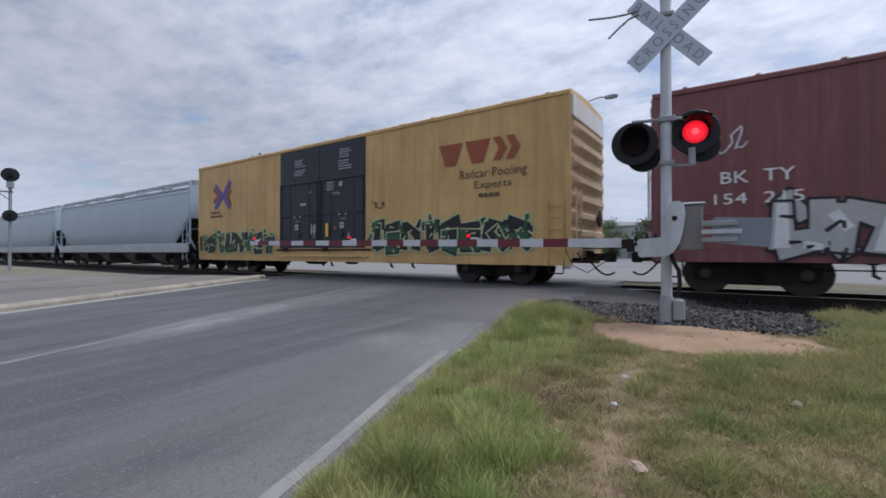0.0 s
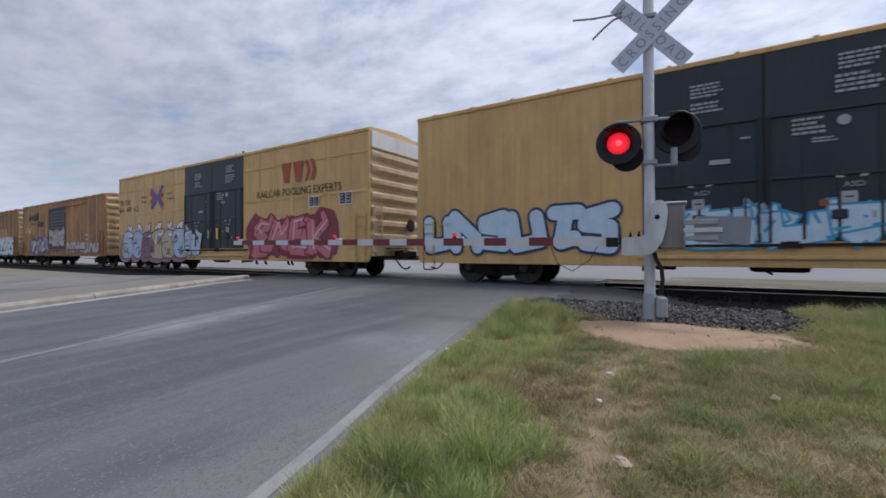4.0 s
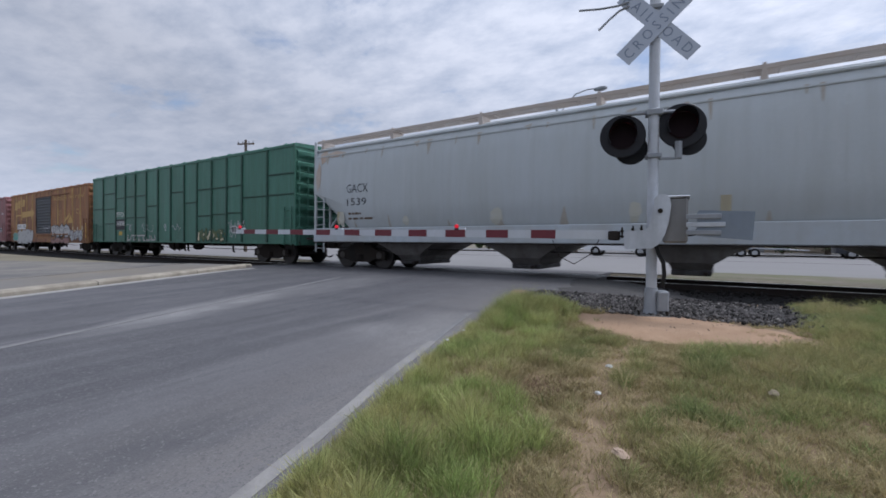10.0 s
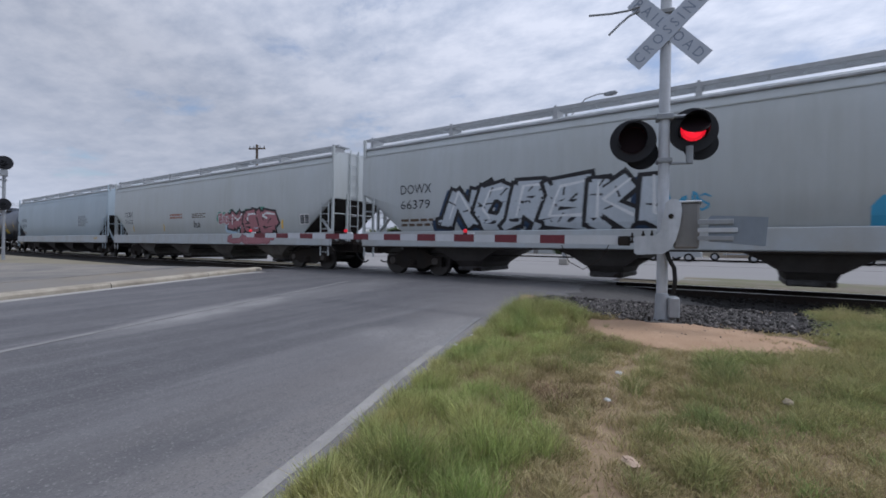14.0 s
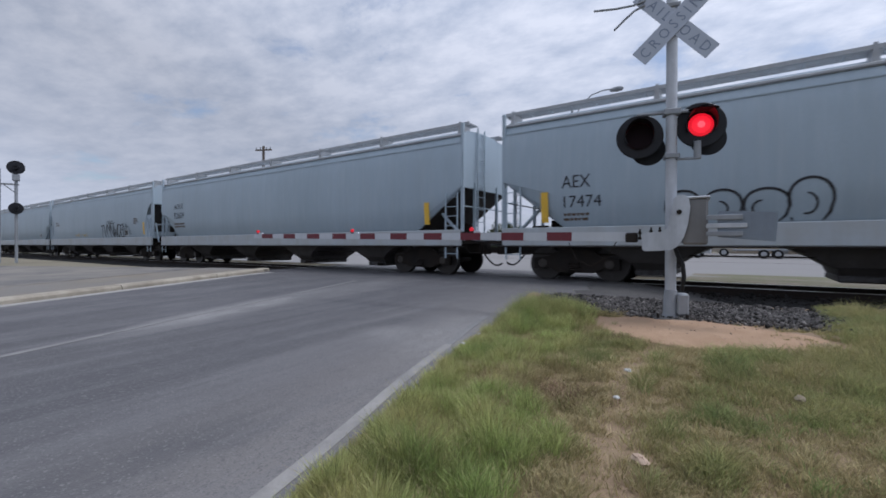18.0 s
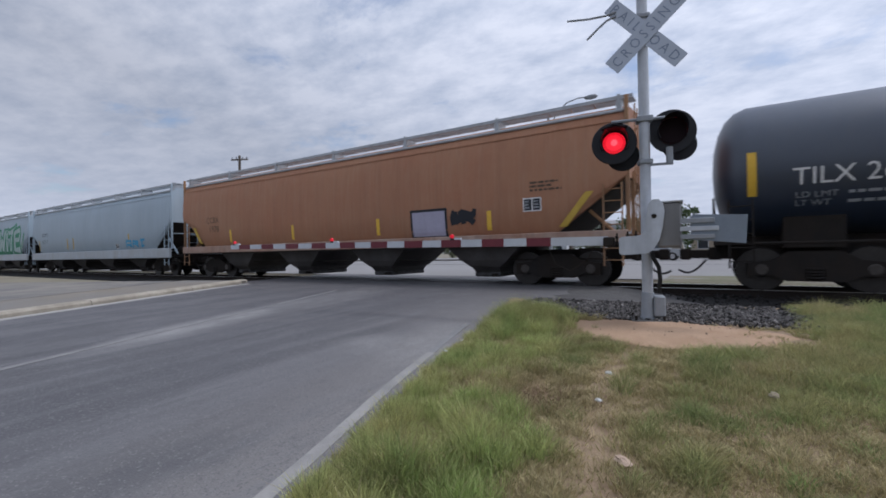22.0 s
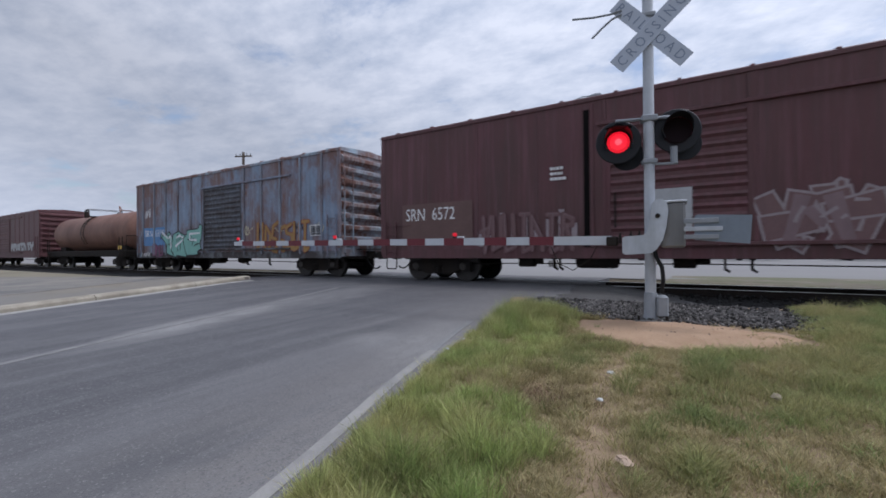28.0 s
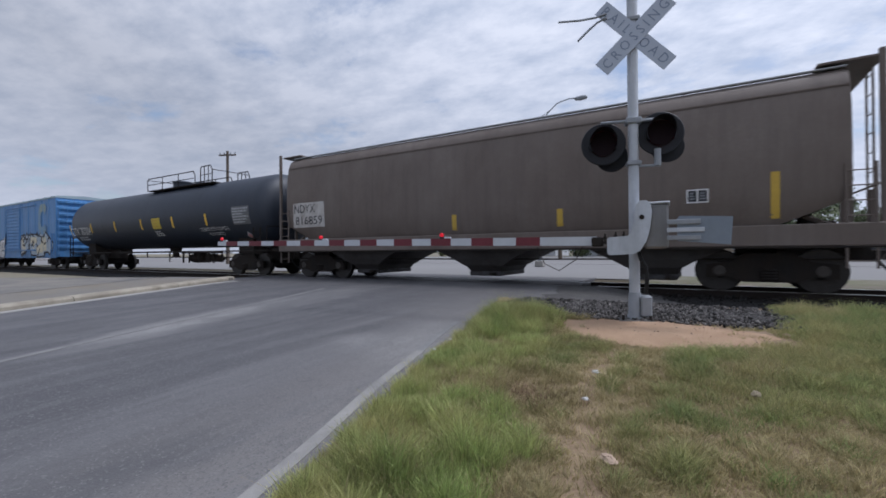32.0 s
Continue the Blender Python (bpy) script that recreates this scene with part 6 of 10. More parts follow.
def cross_logo(car, x0, x1, z0, z1, y=-1.557):
    """Two crossing bent bands, red and blue, as plain shapes."""
    w, mid = x1 - x0, (z0 + z1) / 2
    blue = ink("logo blue", (0.12, 0.10, 0.36))
    for k, (mt, pts) in enumerate(((RUST_INK, [(x0, z1 - 0.22), (x0 + 0.34 * w, mid), (x0 + 0.02 * w, z0 + 0.3)]), (RUST_INK, [(x1, z1 - 0.38), (x0 + 0.74 * w, mid), (x1 - 0.02 * w, z0 + 0.12)]),
                                   (blue, [(x0 + 0.1 * w, z1 - 0.06), (x0 + 0.5 * w, mid), (x0 + 0.1 * w, z0)]), (blue, [(x1 - 0.03 * w, z1 + 0.04), (x0 + 0.6 * w, mid), (x1 - 0.06 * w, z0 - 0.02)]))):
        m = Mesh()
        stroke(m, pts, w * 0.08, y + 1.55 - 0.0009 * k, None, 3)
        part("logo_band", m, mt, car)


def block_logo(car, x0, x1, z0, z1, material, y=-1.557, seed=2):
    """A maker's mark as plain blocks."""
    w, h = x1 - x0, z1 - z0
    for k in range(3):
        a, b = x0 + w * 0.345 * k, x0 + w * (0.345 * k + 0.31)
        c = (a + b) / 2
        m = Mesh()
        if k < 2:                                 # a tapered block
            lay_on(m, [(a, z1), (b, z1), (c + 0.07 * w, z0), (c - 0.07 * w, z0)], y + 1.55)
        else:                                     # two chevrons
            for q in (0.0, 0.15):
                lay_on(m, [(a + q * w, z1), (a + (q + 0.09) * w, z1), (a + (q + 0.16) * w, (z0 + z1) / 2), (a + (q + 0.07) * w, (z0 + z1) / 2)], y + 1.55)
                lay_on(m, [(a + q * w, z0), (a + (q + 0.09) * w, z0), (a + (q + 0.16) * w, (z0 + z1) / 2), (a + (q + 0.07) * w, (z0 + z1) / 2)], y + 1.549)
        part("logo_block", m, material, car)




def door_print(car, doors, seed):
    x0, x1, z0, z1 = doors[:4]
    mid = (x0 + x1) / 2
    bars(car, x0 + 1.0, x0 + 1.68, z1 - 0.72, z1 - 0.40, 4, DIM_PRINT, -1.5765, seed)
    bars(car, x0 + 1.0, x0 + 1.68, z1 - 1.06, z1 - 0.80, 3, DIM_PRINT, -1.5765, seed + 4)
    bars(car, mid + 1.15, mid + 1.85, z1 - 0.62, z1 - 0.28, 4, DIM_PRINT, -1.5765, seed + 1)
    bars(car, mid + 1.1, mid + 1.85, z1 - 1.06, z1 - 0.68, 4, DIM_PRINT, -1.5765, seed + 5)
    bars(car, mid + 0.45, mid + 1.05, z1 - 1.78, z1 - 1.42, 4, DIM_PRINT, -1.5765, seed + 2)
    bars(car, mid + 0.75, mid + 1.25, z1 - 1.95, z1 - 1.83, 2, DIM_PRINT, -1.5765, seed + 6)
    part("round_stencil", Mesh().lathe([(0.06, 0.0), (0.10, -0.001), (0.10, 0.001), (0.06, 0.002)], "y", (mid + 1.22, -1.5765, z1 - 1.56), 18), DIM_PRINT, car)
    bars(car, x0 + 1.9, x0 + 2.12, z0 + 2.12, z0 + 2.2, 1, DIM_PRINT, -1.5765, seed + 3)
    for a in (x0 + 1.05, mid + 1.2):
        lettering(car, "ASD", a, a + 0.3, z0 + 1.02, z0 + 1.12, DIM_PRINT, -1.5775)
        panel(car, a - 0.03, a + 0.2, z0 + 0.72, z0 + 0.94, DIM_PRINT, -1.5775, None, "placard")
        panel(car, a + 0.02, a + 0.15, z0 + 0.82, z0 + 0.85, BLACKINK, -1.5785, None, "placard_print")
        for q in (-0.09, 0.22):
            panel(car, a + q, a + q + 0.11, z0 + 1.2, z0 + 1.28, DIM_PRINT, -1.5775, None, "decal", skew=0.05 if q > 0 else -0.05)
    panel(car, x0 + 1.35, x0 + 1.72, z0 + 1.66, z0 + 1.76, DIM_PRINT, -1.5775, None, "placard")
    panel(car, mid + 0.85, mid + 1.0, z0 + 0.68, z0 + 0.80, RUST_INK, -1.5775, None, "decal")
    panel(car, mid + 1.6, mid + 1.65, z0 + 0.42, z0 + 0.55, DIM_PRINT, -1.5775, None, "decal")
    scribble(car, x0 + 1.95, x0 + 2.3, z0 + 0.35, z0 + 0.95, SILVER, seed + 9, 5, 0.03)


# --- plain pale hoppers that lead the train in view
for k, (a, b) in enumerate(((-108.6, -88.6), (-87.2, -67.0), (-65.5, -45.2), (-43.7, -23.5))):
    c = in_train(hopper("pale blue-grey covered hopper car with sloped ends", (b - a) / 2, GREY_BLUE, seed=k), a, b)

# --- B1 yellow smooth-sided boxcar, black doors
D = (-2.75, 2.15, 1.1, 5.0, BLACK, "plug")
c = in_train(boxcar("yellow high-cube boxcar with black plug doors and green graffiti", 9.40, 5.18, YELLOW, D, 0, 2.6, sill=0.58, sill_mat=YELLOW, high=True, seed=1), -22.4, -3.6)
door_print(c, D, 11)
block_logo(c, 5.3, 8.0, 3.55, 4.2, RUST_INK)
lettering(c, "Railcar Pooling", 6.05, 8.2, 3.02, 3.36, DULLINK)
lettering(c, "Experts", 6.55, 7.75, 2.72, 3.0, DULLINK)
bars(c, 6.7, 7.7, 2.48, 2.68, 1, DULLINK, seed=3)
cross_logo(c, -7.9, -6.5, 3.05, 4.15)
bars(c, -8.2, -7.0, 2.55, 2.9, 2, DULLINK, seed=4)
graffiti(c, 2.3, 8.3, 0.78, 2.1, BLACK_INK, ink("yellow green", (0.42, 0.50, 0.28)), 8, 8, None, 0.2, inner=DARK_GREEN, label="dark green and black sprayed graffiti")
graffiti(c, -9.2, -3.1, 0.8, 1.95, BLACK_INK, ink("yellow green", (0.42, 0.50, 0.28)), 6, 8, None, 0.2, inner=DARK_GREEN, label="dark green and black sprayed graffiti")
scribble(c, 2.4, 3.2, 2.35, 2.8, BLACK_INK, 7, 3)

# --- B2 maroon
c = in_train(boxcar("maroon boxcar with white reporting marks and silver graffiti", 7.95, 4.62, MAROON, (-1.2, 1.7, 1.15, 4.1, MAROON, "slide"), 0, 1.9, seed=2), -1.7, 14.2)
lettering(c, "BK  TY", -6.62, -5.38, 2.38, 2.63, WHITE)
lettering(c, "154  215", -6.74, -5.24, 1.94, 2.17, WHITE)
graffiti(c, -5.75, -2.3, 0.74, 2.2, SILVER, BLACK_INK, 16, 4, None, 0.24, inner=WHITE_INK, label="silver sprayed graffiti with black outlines")
spray(c, "ITSC", 1.9, 6.6, 0.78, 2.2, ink("dusty pink white", (0.46, 0.36, 0.38)), ink("dusk maroon", (0.12, 0.05, 0.06)), 13, 0.19, back=ink("washed rose", (0.30, 0.17, 0.185)), inner=SILVER, label="pale block letters sprayed over a rose haze")
panel(c, 6.85, 7.1, 1.1, 2.33, ink("tan strip", (0.36, 0.25, 0.17)))
scribble(c, 3.9, 7.0, 2.25, 2.5, WHITE_INK, 14, 8)
scribble(c, -7.0, -6.2, 2.85, 3.6, WHITE_INK, 15, 2)
scribble(c, -1.0, 1.2, 1.5, 2.2, SILVER, 16, 5)
data_block(c, 6.3, 1.75, 0.4)

# --- B3 brown-yellow, black door
D = (-2.5, 0.75, 1.2, 4.05, BLACK, "slide")
c = in_train(boxcar("weathered brown-yellow boxcar with black door and pale graffiti", 7.4, 4.52, BROWN_WORN, D, 13, 1.9, seed=3), 15.95, 30.75)
graffiti(c, -2.3, 1.75, 0.72, 2.45, ICE, ink("bottle green", (0.03, 0.07, 0.07)), 21, 4, ink("bottle green", (0.03, 0.07, 0.07)), 0.24, inner=WHITE_INK, label="pale blue shards of graffiti on dark green")
spray(c, "COSBRS", 1.75, 6.4, 0.72, 2.35, ink("blue white", (0.58, 0.64, 0.72)), BLACK_INK, 22, 0.27, drop=NAVY, inner=NAVY, label="white bubble graffiti with black outlines", block=False, rim=0.2)
graffiti(c, -6.2, -4.9, 1.0, 2.0, SILVER, BLACK_INK, 23, 2, None, 0.2)
for x in (2.3, 3.2, 4.1):
    panel(c, x, x + 0.6, 2.2, 2.95, ink("faded mustard", (0.42, 0.27, 0.09)))
scribble(c, -6.9, -6.5, 1.9, 3.0, WHITE_INK, 24, 2)
panel(c, 6.6, 6.75, 1.3, 2.2, SAFETY)

# --- B4 orange brown, dark slant blocks
D = (-1.9, 1.3, 1.2, 4.05, BLACK, "slide")
c = in_train(boxcar("weathered orange-brown boxcar with black ribbed door and violet graffiti", 7.7, 4.56, YELLOW_WORN, D, 12, 1.9, seed=4), 32.15, 47.6)
for k, (x, z, w, h) in enumerate(((-6.3, 3.35, 0.55, 0.4), (-5.65, 3.4, 0.5, 0.35), (-5.1, 3.35, 0.35, 0.5), (-4.6, 3.35, 0.4, 0.6), (-4.3, 2.85, 0.5, 0.4), (-3.7, 2.85, 0.45, 0.35))):
    panel(c, x, x + w, z, z + h, BLACK_INK, skew=0.18)
panel(c, -5.9, -4.2, 3.0, 3.2, RUST_INK)
lettering(c, "R   OX", -6.7, -5.0, 1.95, 2.28, BLACKINK)
graffiti(c, -5.7, -2.1, 0.76, 2.15, ink("lilac", (0.30, 0.26, 0.40)), BLACK_INK, 31, 4, VIOLET, 0.24, inner=CREAM, label="violet and cream sprayed graffiti")
graffiti(c, 1.5, 6.8, 0.85, 1.7, SILVER, RUST_INK, 32, 7, None, 0.16)
scribble(c, -7.2, -5.8, 2.4, 2.9, WHITE_INK, 33, 4)
graffiti(c, -1.75, 1.25, 1.3, 2.7, ink("dusty white", (0.40, 0.38, 0.37)), ink("dusty pink", (0.27, 0.17, 0.17)), 36, 4, None, 0.24, lambda z: -1.588, ink("dusty silver", (0.30, 0.25, 0.26)))
panel(c, -2.6, -2.1, 1.55, 1.95, MUSTARD)
data_block(c, 4.7, 1.75, 0.34)

# --- B5 hi-cube
D = (-2.37, 2.45, 1.1, 5.03, BLACK, "plug")
c = in_train(boxcar("yellow high-cube boxcar with black plug doors, white and pink graffiti", 9.62, 5.2, YELLOW, D, 19, 2.7, sill=0.58, sill_mat=YELLOW, high=True, bands=True, seed=5), 49.45, 68.7)
door_print(c, D, 41)
lettering(c, "TB  OX", -9.45, -8.15, 3.58, 3.88, BLACKINK)
lettering(c, "64  49  62", -9.5, -7.2, 3.18, 3.48, BLACKINK)
lettering(c, "next\nload", -6.85, -6.2, 3.58, 3.98, BLACKINK)
lettering(c, "any\nroad", -4.05, -3.4, 3.58, 3.98, BLACKINK)
cross_logo(c, -5.8, -4.5, 3.28, 4.28)
block_logo(c, 5.0, 7.0, 3.62, 4.4, RUST_INK)
lettering(c, "RAILCAR POOLING EXPERTS", 3.45, 8.3, 3.12, 3.42, BLACKINK)
PALE_BLUE = ink("powder blue", (0.42, 0.52, 0.66))
PLUM = ink("dark plum", (0.07, 0.025, 0.05))
DRAB = ink("drab brown", (0.20, 0.15, 0.15))
BUFF = ink("buff", (0.46, 0.40, 0.29))
spray(c, "SOGESB", -9.0, -2.1, 0.62, 2.15, (PALE_BLUE, PALE_BLUE, DRAB, BUFF, BUFF, PALE_BLUE), PLUM, 51, 0.34, inner=WHITE_INK, back=ink("grey blue", (0.38, 0.44, 0.52)), drop=ink("mauve", (0.30, 0.17, 0.22)), label="powder blue and buff bubble graffiti with plum outlines", block=False, rim=0.13)
for k in range(6):
    spray(c, "VA"[k % 2], -8.35 + 1.08 * k, -7.9 + 1.08 * k, 2.08, 2.5, WHITE_INK, PLUM, 540 + k, 0.16, rim=0.5, slant=0.5, label="small white sprayed spikes")
for k in range(9):
    scribble(c, -8.8 + 0.74 * k, -8.2 + 0.74 * k, 0.75 + 0.5 * (k % 2), 1.3 + 0.6 * (k % 2), PLUM, 560 + k, 2, 0.022, lambda z: -1.572)
spray(c, "EU", -2.35, -0.9, 0.78, 2.0, PALE_BLUE, PLUM, 52, 0.24, lambda z: -1.578, WHITE_INK, rim=0.2, label="pale blue sprayed letters on the black door")
spray(c, "SMEK", 3.2, 7.7, 0.74, 2.35, ink("salmon", (0.50, 0.17, 0.20)), DEEP_RED, 53, 0.2, inner=ink("pale rose", (0.62, 0.42, 0.44)), back=ink("dull claret", (0.22, 0.05, 0.07)), drop=DEEP_RED, label="pink and red sprayed graffiti", slant=0.3)
data_block(c, 8.2, 2.6, 0.45)
data_block(c, 6.6, 2.6, 0.4)

# --- B8 yellow
D = (-2.5, 2.1, 1.1, 4.95, BLACK, "plug")
c = in_train(boxcar("yellow high-cube boxcar with black doors and pale blue graffiti", 8.92, 5.12, YELLOW, D, 16, 2.4, sill=0.58, sill_mat=YELLOW, high=True, seed=6), 70.7, 88.55)
door_print(c, D, 61)
block_logo(c, 5.3, 7.9, 3.75, 4.25, WHITE_INK)
panel(c, 5.1, 8.1, 3.65, 4.4, BLACKINK, -1.5535)
graffiti(c, -8.6, -3.0, 0.8, 2.2, ICE, NAVY, 62, 6, None, 0.2, label="pale blue sprayed graffiti")
graffiti(c, 2.2, 7.6, 0.8, 2.1, WHITE_INK, SKY_INK, 63, 6, None, 0.2)
graffiti(c, -2.4, 1.8, 0.9, 1.9, ICE, SKY_INK, 64, 4, None, 0.18)

# --- B9 yellow hi-cube with red and green piece
D = (-2.6, 2.4, 1.1, 4.99, BLACK, "plug")
c = in_train(boxcar("yellow high-cube boxcar with black doors, red and green graffiti", 9.52, 5.16, YELLOW, D, 19, 2.6, sill=0.58, sill_mat=YELLOW, high=True, bands=True, seed=7), 91.0, 110.1)
door_print(c, D, 71)
cross_logo(c, -8.1, -6.9, 3.3, 4.2)
lettering(c, "RAILCAR POOLING EXPERTS", 3.6, 8.55, 3.2, 3.52, BLACKINK)
block_logo(c, 5.2, 7.2, 3.75, 4.4, RUST_INK)
m = Mesh()
m.add([(1.9, -1.5525, 0.85), (2.4, -1.5525, 0.75), (6.6, -1.5525, 0.72), (7.9, -1.5525, 0.8), (8.7, -1.5525, 1.6), (7.6, -1.5525, 2.3), (6.9, -1.5525, 2.6), (6.0, -1.5525, 2.3), (2.3, -1.5525, 2.2), (1.85, -1.5525, 2.0)], [tuple(range(10))])
part("graffiti_cloud", m, LIME, c)
spray(c, "ETSAR", 2.1, 7.85, 0.72, 2.55, ink("brick red", (0.42, 0.085, 0.095)), BLACK_INK, 72, 0.23, inner=WHITE_INK, drop=BLACK_INK, label="red sprayed graffiti with black outlines on green", rim=0.28)
bars(c, 7.95, 8.7, 2.1, 2.5, 2, ink("grey buff", (0.22, 0.19, 0.18)), seed=77)
graffiti(c, -9.5, -3.2, 0.85, 2.35, ICE, DARK_GREEN, 73, 8, None, 0.2, inner=TEAL, label="pale blue and teal graffiti")
panel(c, 8.1, 8.5, 0.95, 1.2, MUSTARD)

# --- M1, M2 maroon boxcars
c = in_train(boxcar("dark maroon boxcar with white marks and cream graffiti", 8.05, 4.6, MAROON_DARK, (-1.4, 1.6, 1.15, 4.05, MAROON_DARK, "slide"), 0, 1.9, seed=8), 111.8, 127.9)
lettering(c, "BK  TY", -6.82, -5.5, 1.87, 2.15, WHITE)
lettering(c, "151  099", -6.78, -5.3, 1.5, 1.78, WHITE)
scribble(c, -7.1, -6.2, 2.45, 3.1, WHITE_INK, 81, 3)
scribble(c, -7.1, -6.3, 2.5, 2.7, SILVER, 82, 4)
spray(c, "POT", -5.35, -2.45, 0.74, 2.35, ink("pale cream", (0.58, 0.54, 0.44)), BLACK_INK, 83, 0.26, inner=ink("straw", (0.50, 0.40, 0.20)), drop=ICE, label="cream and yellow bubble graffiti", rim=0.22)
graffiti(c, -1.2, 1.4, 1.2, 1.75, ink("dusty umber", (0.25, 0.17, 0.14)), BLACK_INK, 88, 4, None, 0.17, lambda z: -1.588, ink("dusty blue", (0.16, 0.22, 0.32)))
graffiti(c, -2.6, -1.5, 0.85, 2.0, ICE, BLACK_INK, 86, 2, None, 0.22, inner=SKY_INK, label="pale blue sprayed graffiti")
bubbles(c, 2.55, 6.4, 1.1, 2.3, 4, WHITE_INK, 84, 0.03)
bubbles(c, 2.3, 5.4, 0.8, 1.15, 5, SILVER, 85, 0.02)
scribble(c, 5.9, 6.9, 1.3, 1.9, WHITE_INK, 87, 4, 0.025)
panel(c, 4.78, 4.94, 1.26, 1.68, SAFETY)
panel(c, -7.3, -6.8, 0.75, 1.05, SAFETY, -1.56)
panel(c, 5.4, 5.9, 0.75, 1.05, SAFETY, -1.56)
data_block(c, 5.2, 1.55, 0.34)

c = in_train(boxcar("faded maroon boxcar with patched silver door and pink and navy graffiti", 8.02, 4.6, MAROON_LIGHT, (-1.1, 1.9, 1.1, 3.75, mat("patched silver maroon paint", (0.20, 0.105, 0.105), 0.65, 0, 0.25, 1.0, (0.27, 0.28, 0.28), 0.38, 0.05, 0.9, streak=0.75, dirt=(0.03, 0.025, 0.025)), "slide"), 15, 1.9, seed=9), 129.6, 145.65)
lettering(c, "BK  TY", -6.95, -5.8, 1.95, 2.22, WHITE)
lettering(c, "151  345", -6.95, -5.65, 1.58, 1.85, WHITE)
spray(c, "NEPO", -5.5, -1.65, 0.95, 2.22, (ink("straw pink", (0.55, 0.42, 0.34)), ink("mauve pink", (0.48, 0.30, 0.37)), ink("cool lilac", (0.40, 0.31, 0.42))), BLACK_INK, 91, 0.2, inner=CREAM, drop=ink("coral", (0.50, 0.17, 0.15)), label="pink and yellow sprayed graffiti", rim=0.26)
spray(c, "SUEAT", 1.6, 5.95, 0.70, 2.2, NAVY, ICE, 92, 0.27, back=ink("mauve pink", (0.52, 0.33, 0.40)), inner=SKY_INK, drop=NAVY, label="navy and pale blue sprayed graffiti", rim=0.16, block=False)
for k in range(9):
    panel(c, -0.95 + 0.31 * (k * 5 % 9), -0.6 + 0.31 * (k * 5 % 9), 1.75 + 0.204 * k, 1.80 + 0.204 * k, SILVER, -1.588, None, "scuffed_rib")
graffiti(c, -5.7, -1.4, 0.66, 1.0, ink("coral", (0.50, 0.17, 0.15)), BLACK_INK, 95, 6, None, 0.3, wild=True)
scribble(c, 7.0, 7.7, 3.0, 3.3, WHITE_INK, 94, 4)
data_block(c, 6.55, 1.55, 0.36)

# --- C7 yellow-brown with black door
D = (-1.8, 1.4, 1.35, 4.05, BLACK, "slide")
c = in_train(boxcar("rust-stained yellow boxcar with black ribbed door and silver graffiti", 8.2, 4.58, YELLOW_STAINED, D, 12, 1.9, seed=10), 147.3, 163.7)
panel(c, -6.45, -4.3, 1.72, 2.12, WHITE)
lettering(c, "309 65", -6.35, -4.4, 1.78, 2.06, BLACKINK, -1.5595)
lettering(c, "R   OX", -6.2, -4.4, 2.16, 2.36, BLACKINK)
spray(c, "20SU", -6.2, -2.6, 0.70, 1.72, ink("matt silver", (0.46, 0.46, 0.46)), BLACK_INK, 101, 0.27, drop=ink("matt silver", (0.46, 0.46, 0.46)), label="silver bubble graffiti with thin dark outlines", block=False, rim=0.1)
graffiti(c, -7.5, -6.3, 0.75, 1.5, TEAL, SILVER, 107, 2, None, 0.2)
spray(c, "TOVO", 1.45, 4.9, 1.1, 1.92, ink("matt silver", (0.46, 0.46, 0.46)), BLACK_INK, 102, 0.24, label="silver block letters with black outlines", rim=0.3)
spray(c, "UOVE", 1.45, 4.9, 0.66, 1.08, ink("dusty coral", (0.32, 0.18, 0.16)), BLACK_INK, 108, 0.22)
graffiti(c, 5.0, 7.2, 0.78, 1.6, SILVER, ink("dark mauve", (0.15, 0.11, 0.12)), 109, 3, None, 0.2)
panel(c, 7.77, 7.92, 1.04, 1.98, SAFETY)
OCHRE = ink("ochre tag", (0.50, 0.31, 0.09))
for k, (x, z, w, h) in enumerate(((-7.1, 3.3, 0.7, 0.62), (-6.3, 3.42, 0.62, 0.62), (-5.55, 3.5, 0.25, 0.6), (-5.2, 3.52, 0.66, 0.55), (-6.9, 2.78, 1.5, 0.1))):
    panel(c, x, x + w, z, z + h, OCHRE, skew=0.12, name="faded_block")
for pts in ([(-5.2, 2.62), (-5.2, 3.1), (-2.9, 3.12), (-2.9, 2.72)], [(-2.95, 2.45), (-2.95, 3.35), (-2.2, 2.95)], [(3.9, 2.1), (4.1, 2.3), (5.1, 2.75), (4.9, 2.4)], [(4.6, 2.05), (5.7, 2.05), (5.2, 2.6)]):
    m = Mesh()
    lay_on(m, pts, -0.0045)
    part("faded_arrow", m, OCHRE, c)
lettering(c, "The nation's", 1.75, 4.5, 3.66, 4.02, OCHRE)
lettering(c, "boxcar pool", 4.9, 7.5, 3.62, 4.0, OCHRE)
lettering(c, "next\nload", 2.72, 3.34, 2.62, 2.97, OCHRE)
lettering(c, "any\nroad", 6.2, 6.85, 2.63, 2.98, OCHRE)
scribble(c, -1.4, 1.2, 1.55, 1.9, WHITE_INK, 105, 6)
scribble(c, 5.2, 7.4, 0.9, 1.9, CREAM, 106, 5, 0.04)

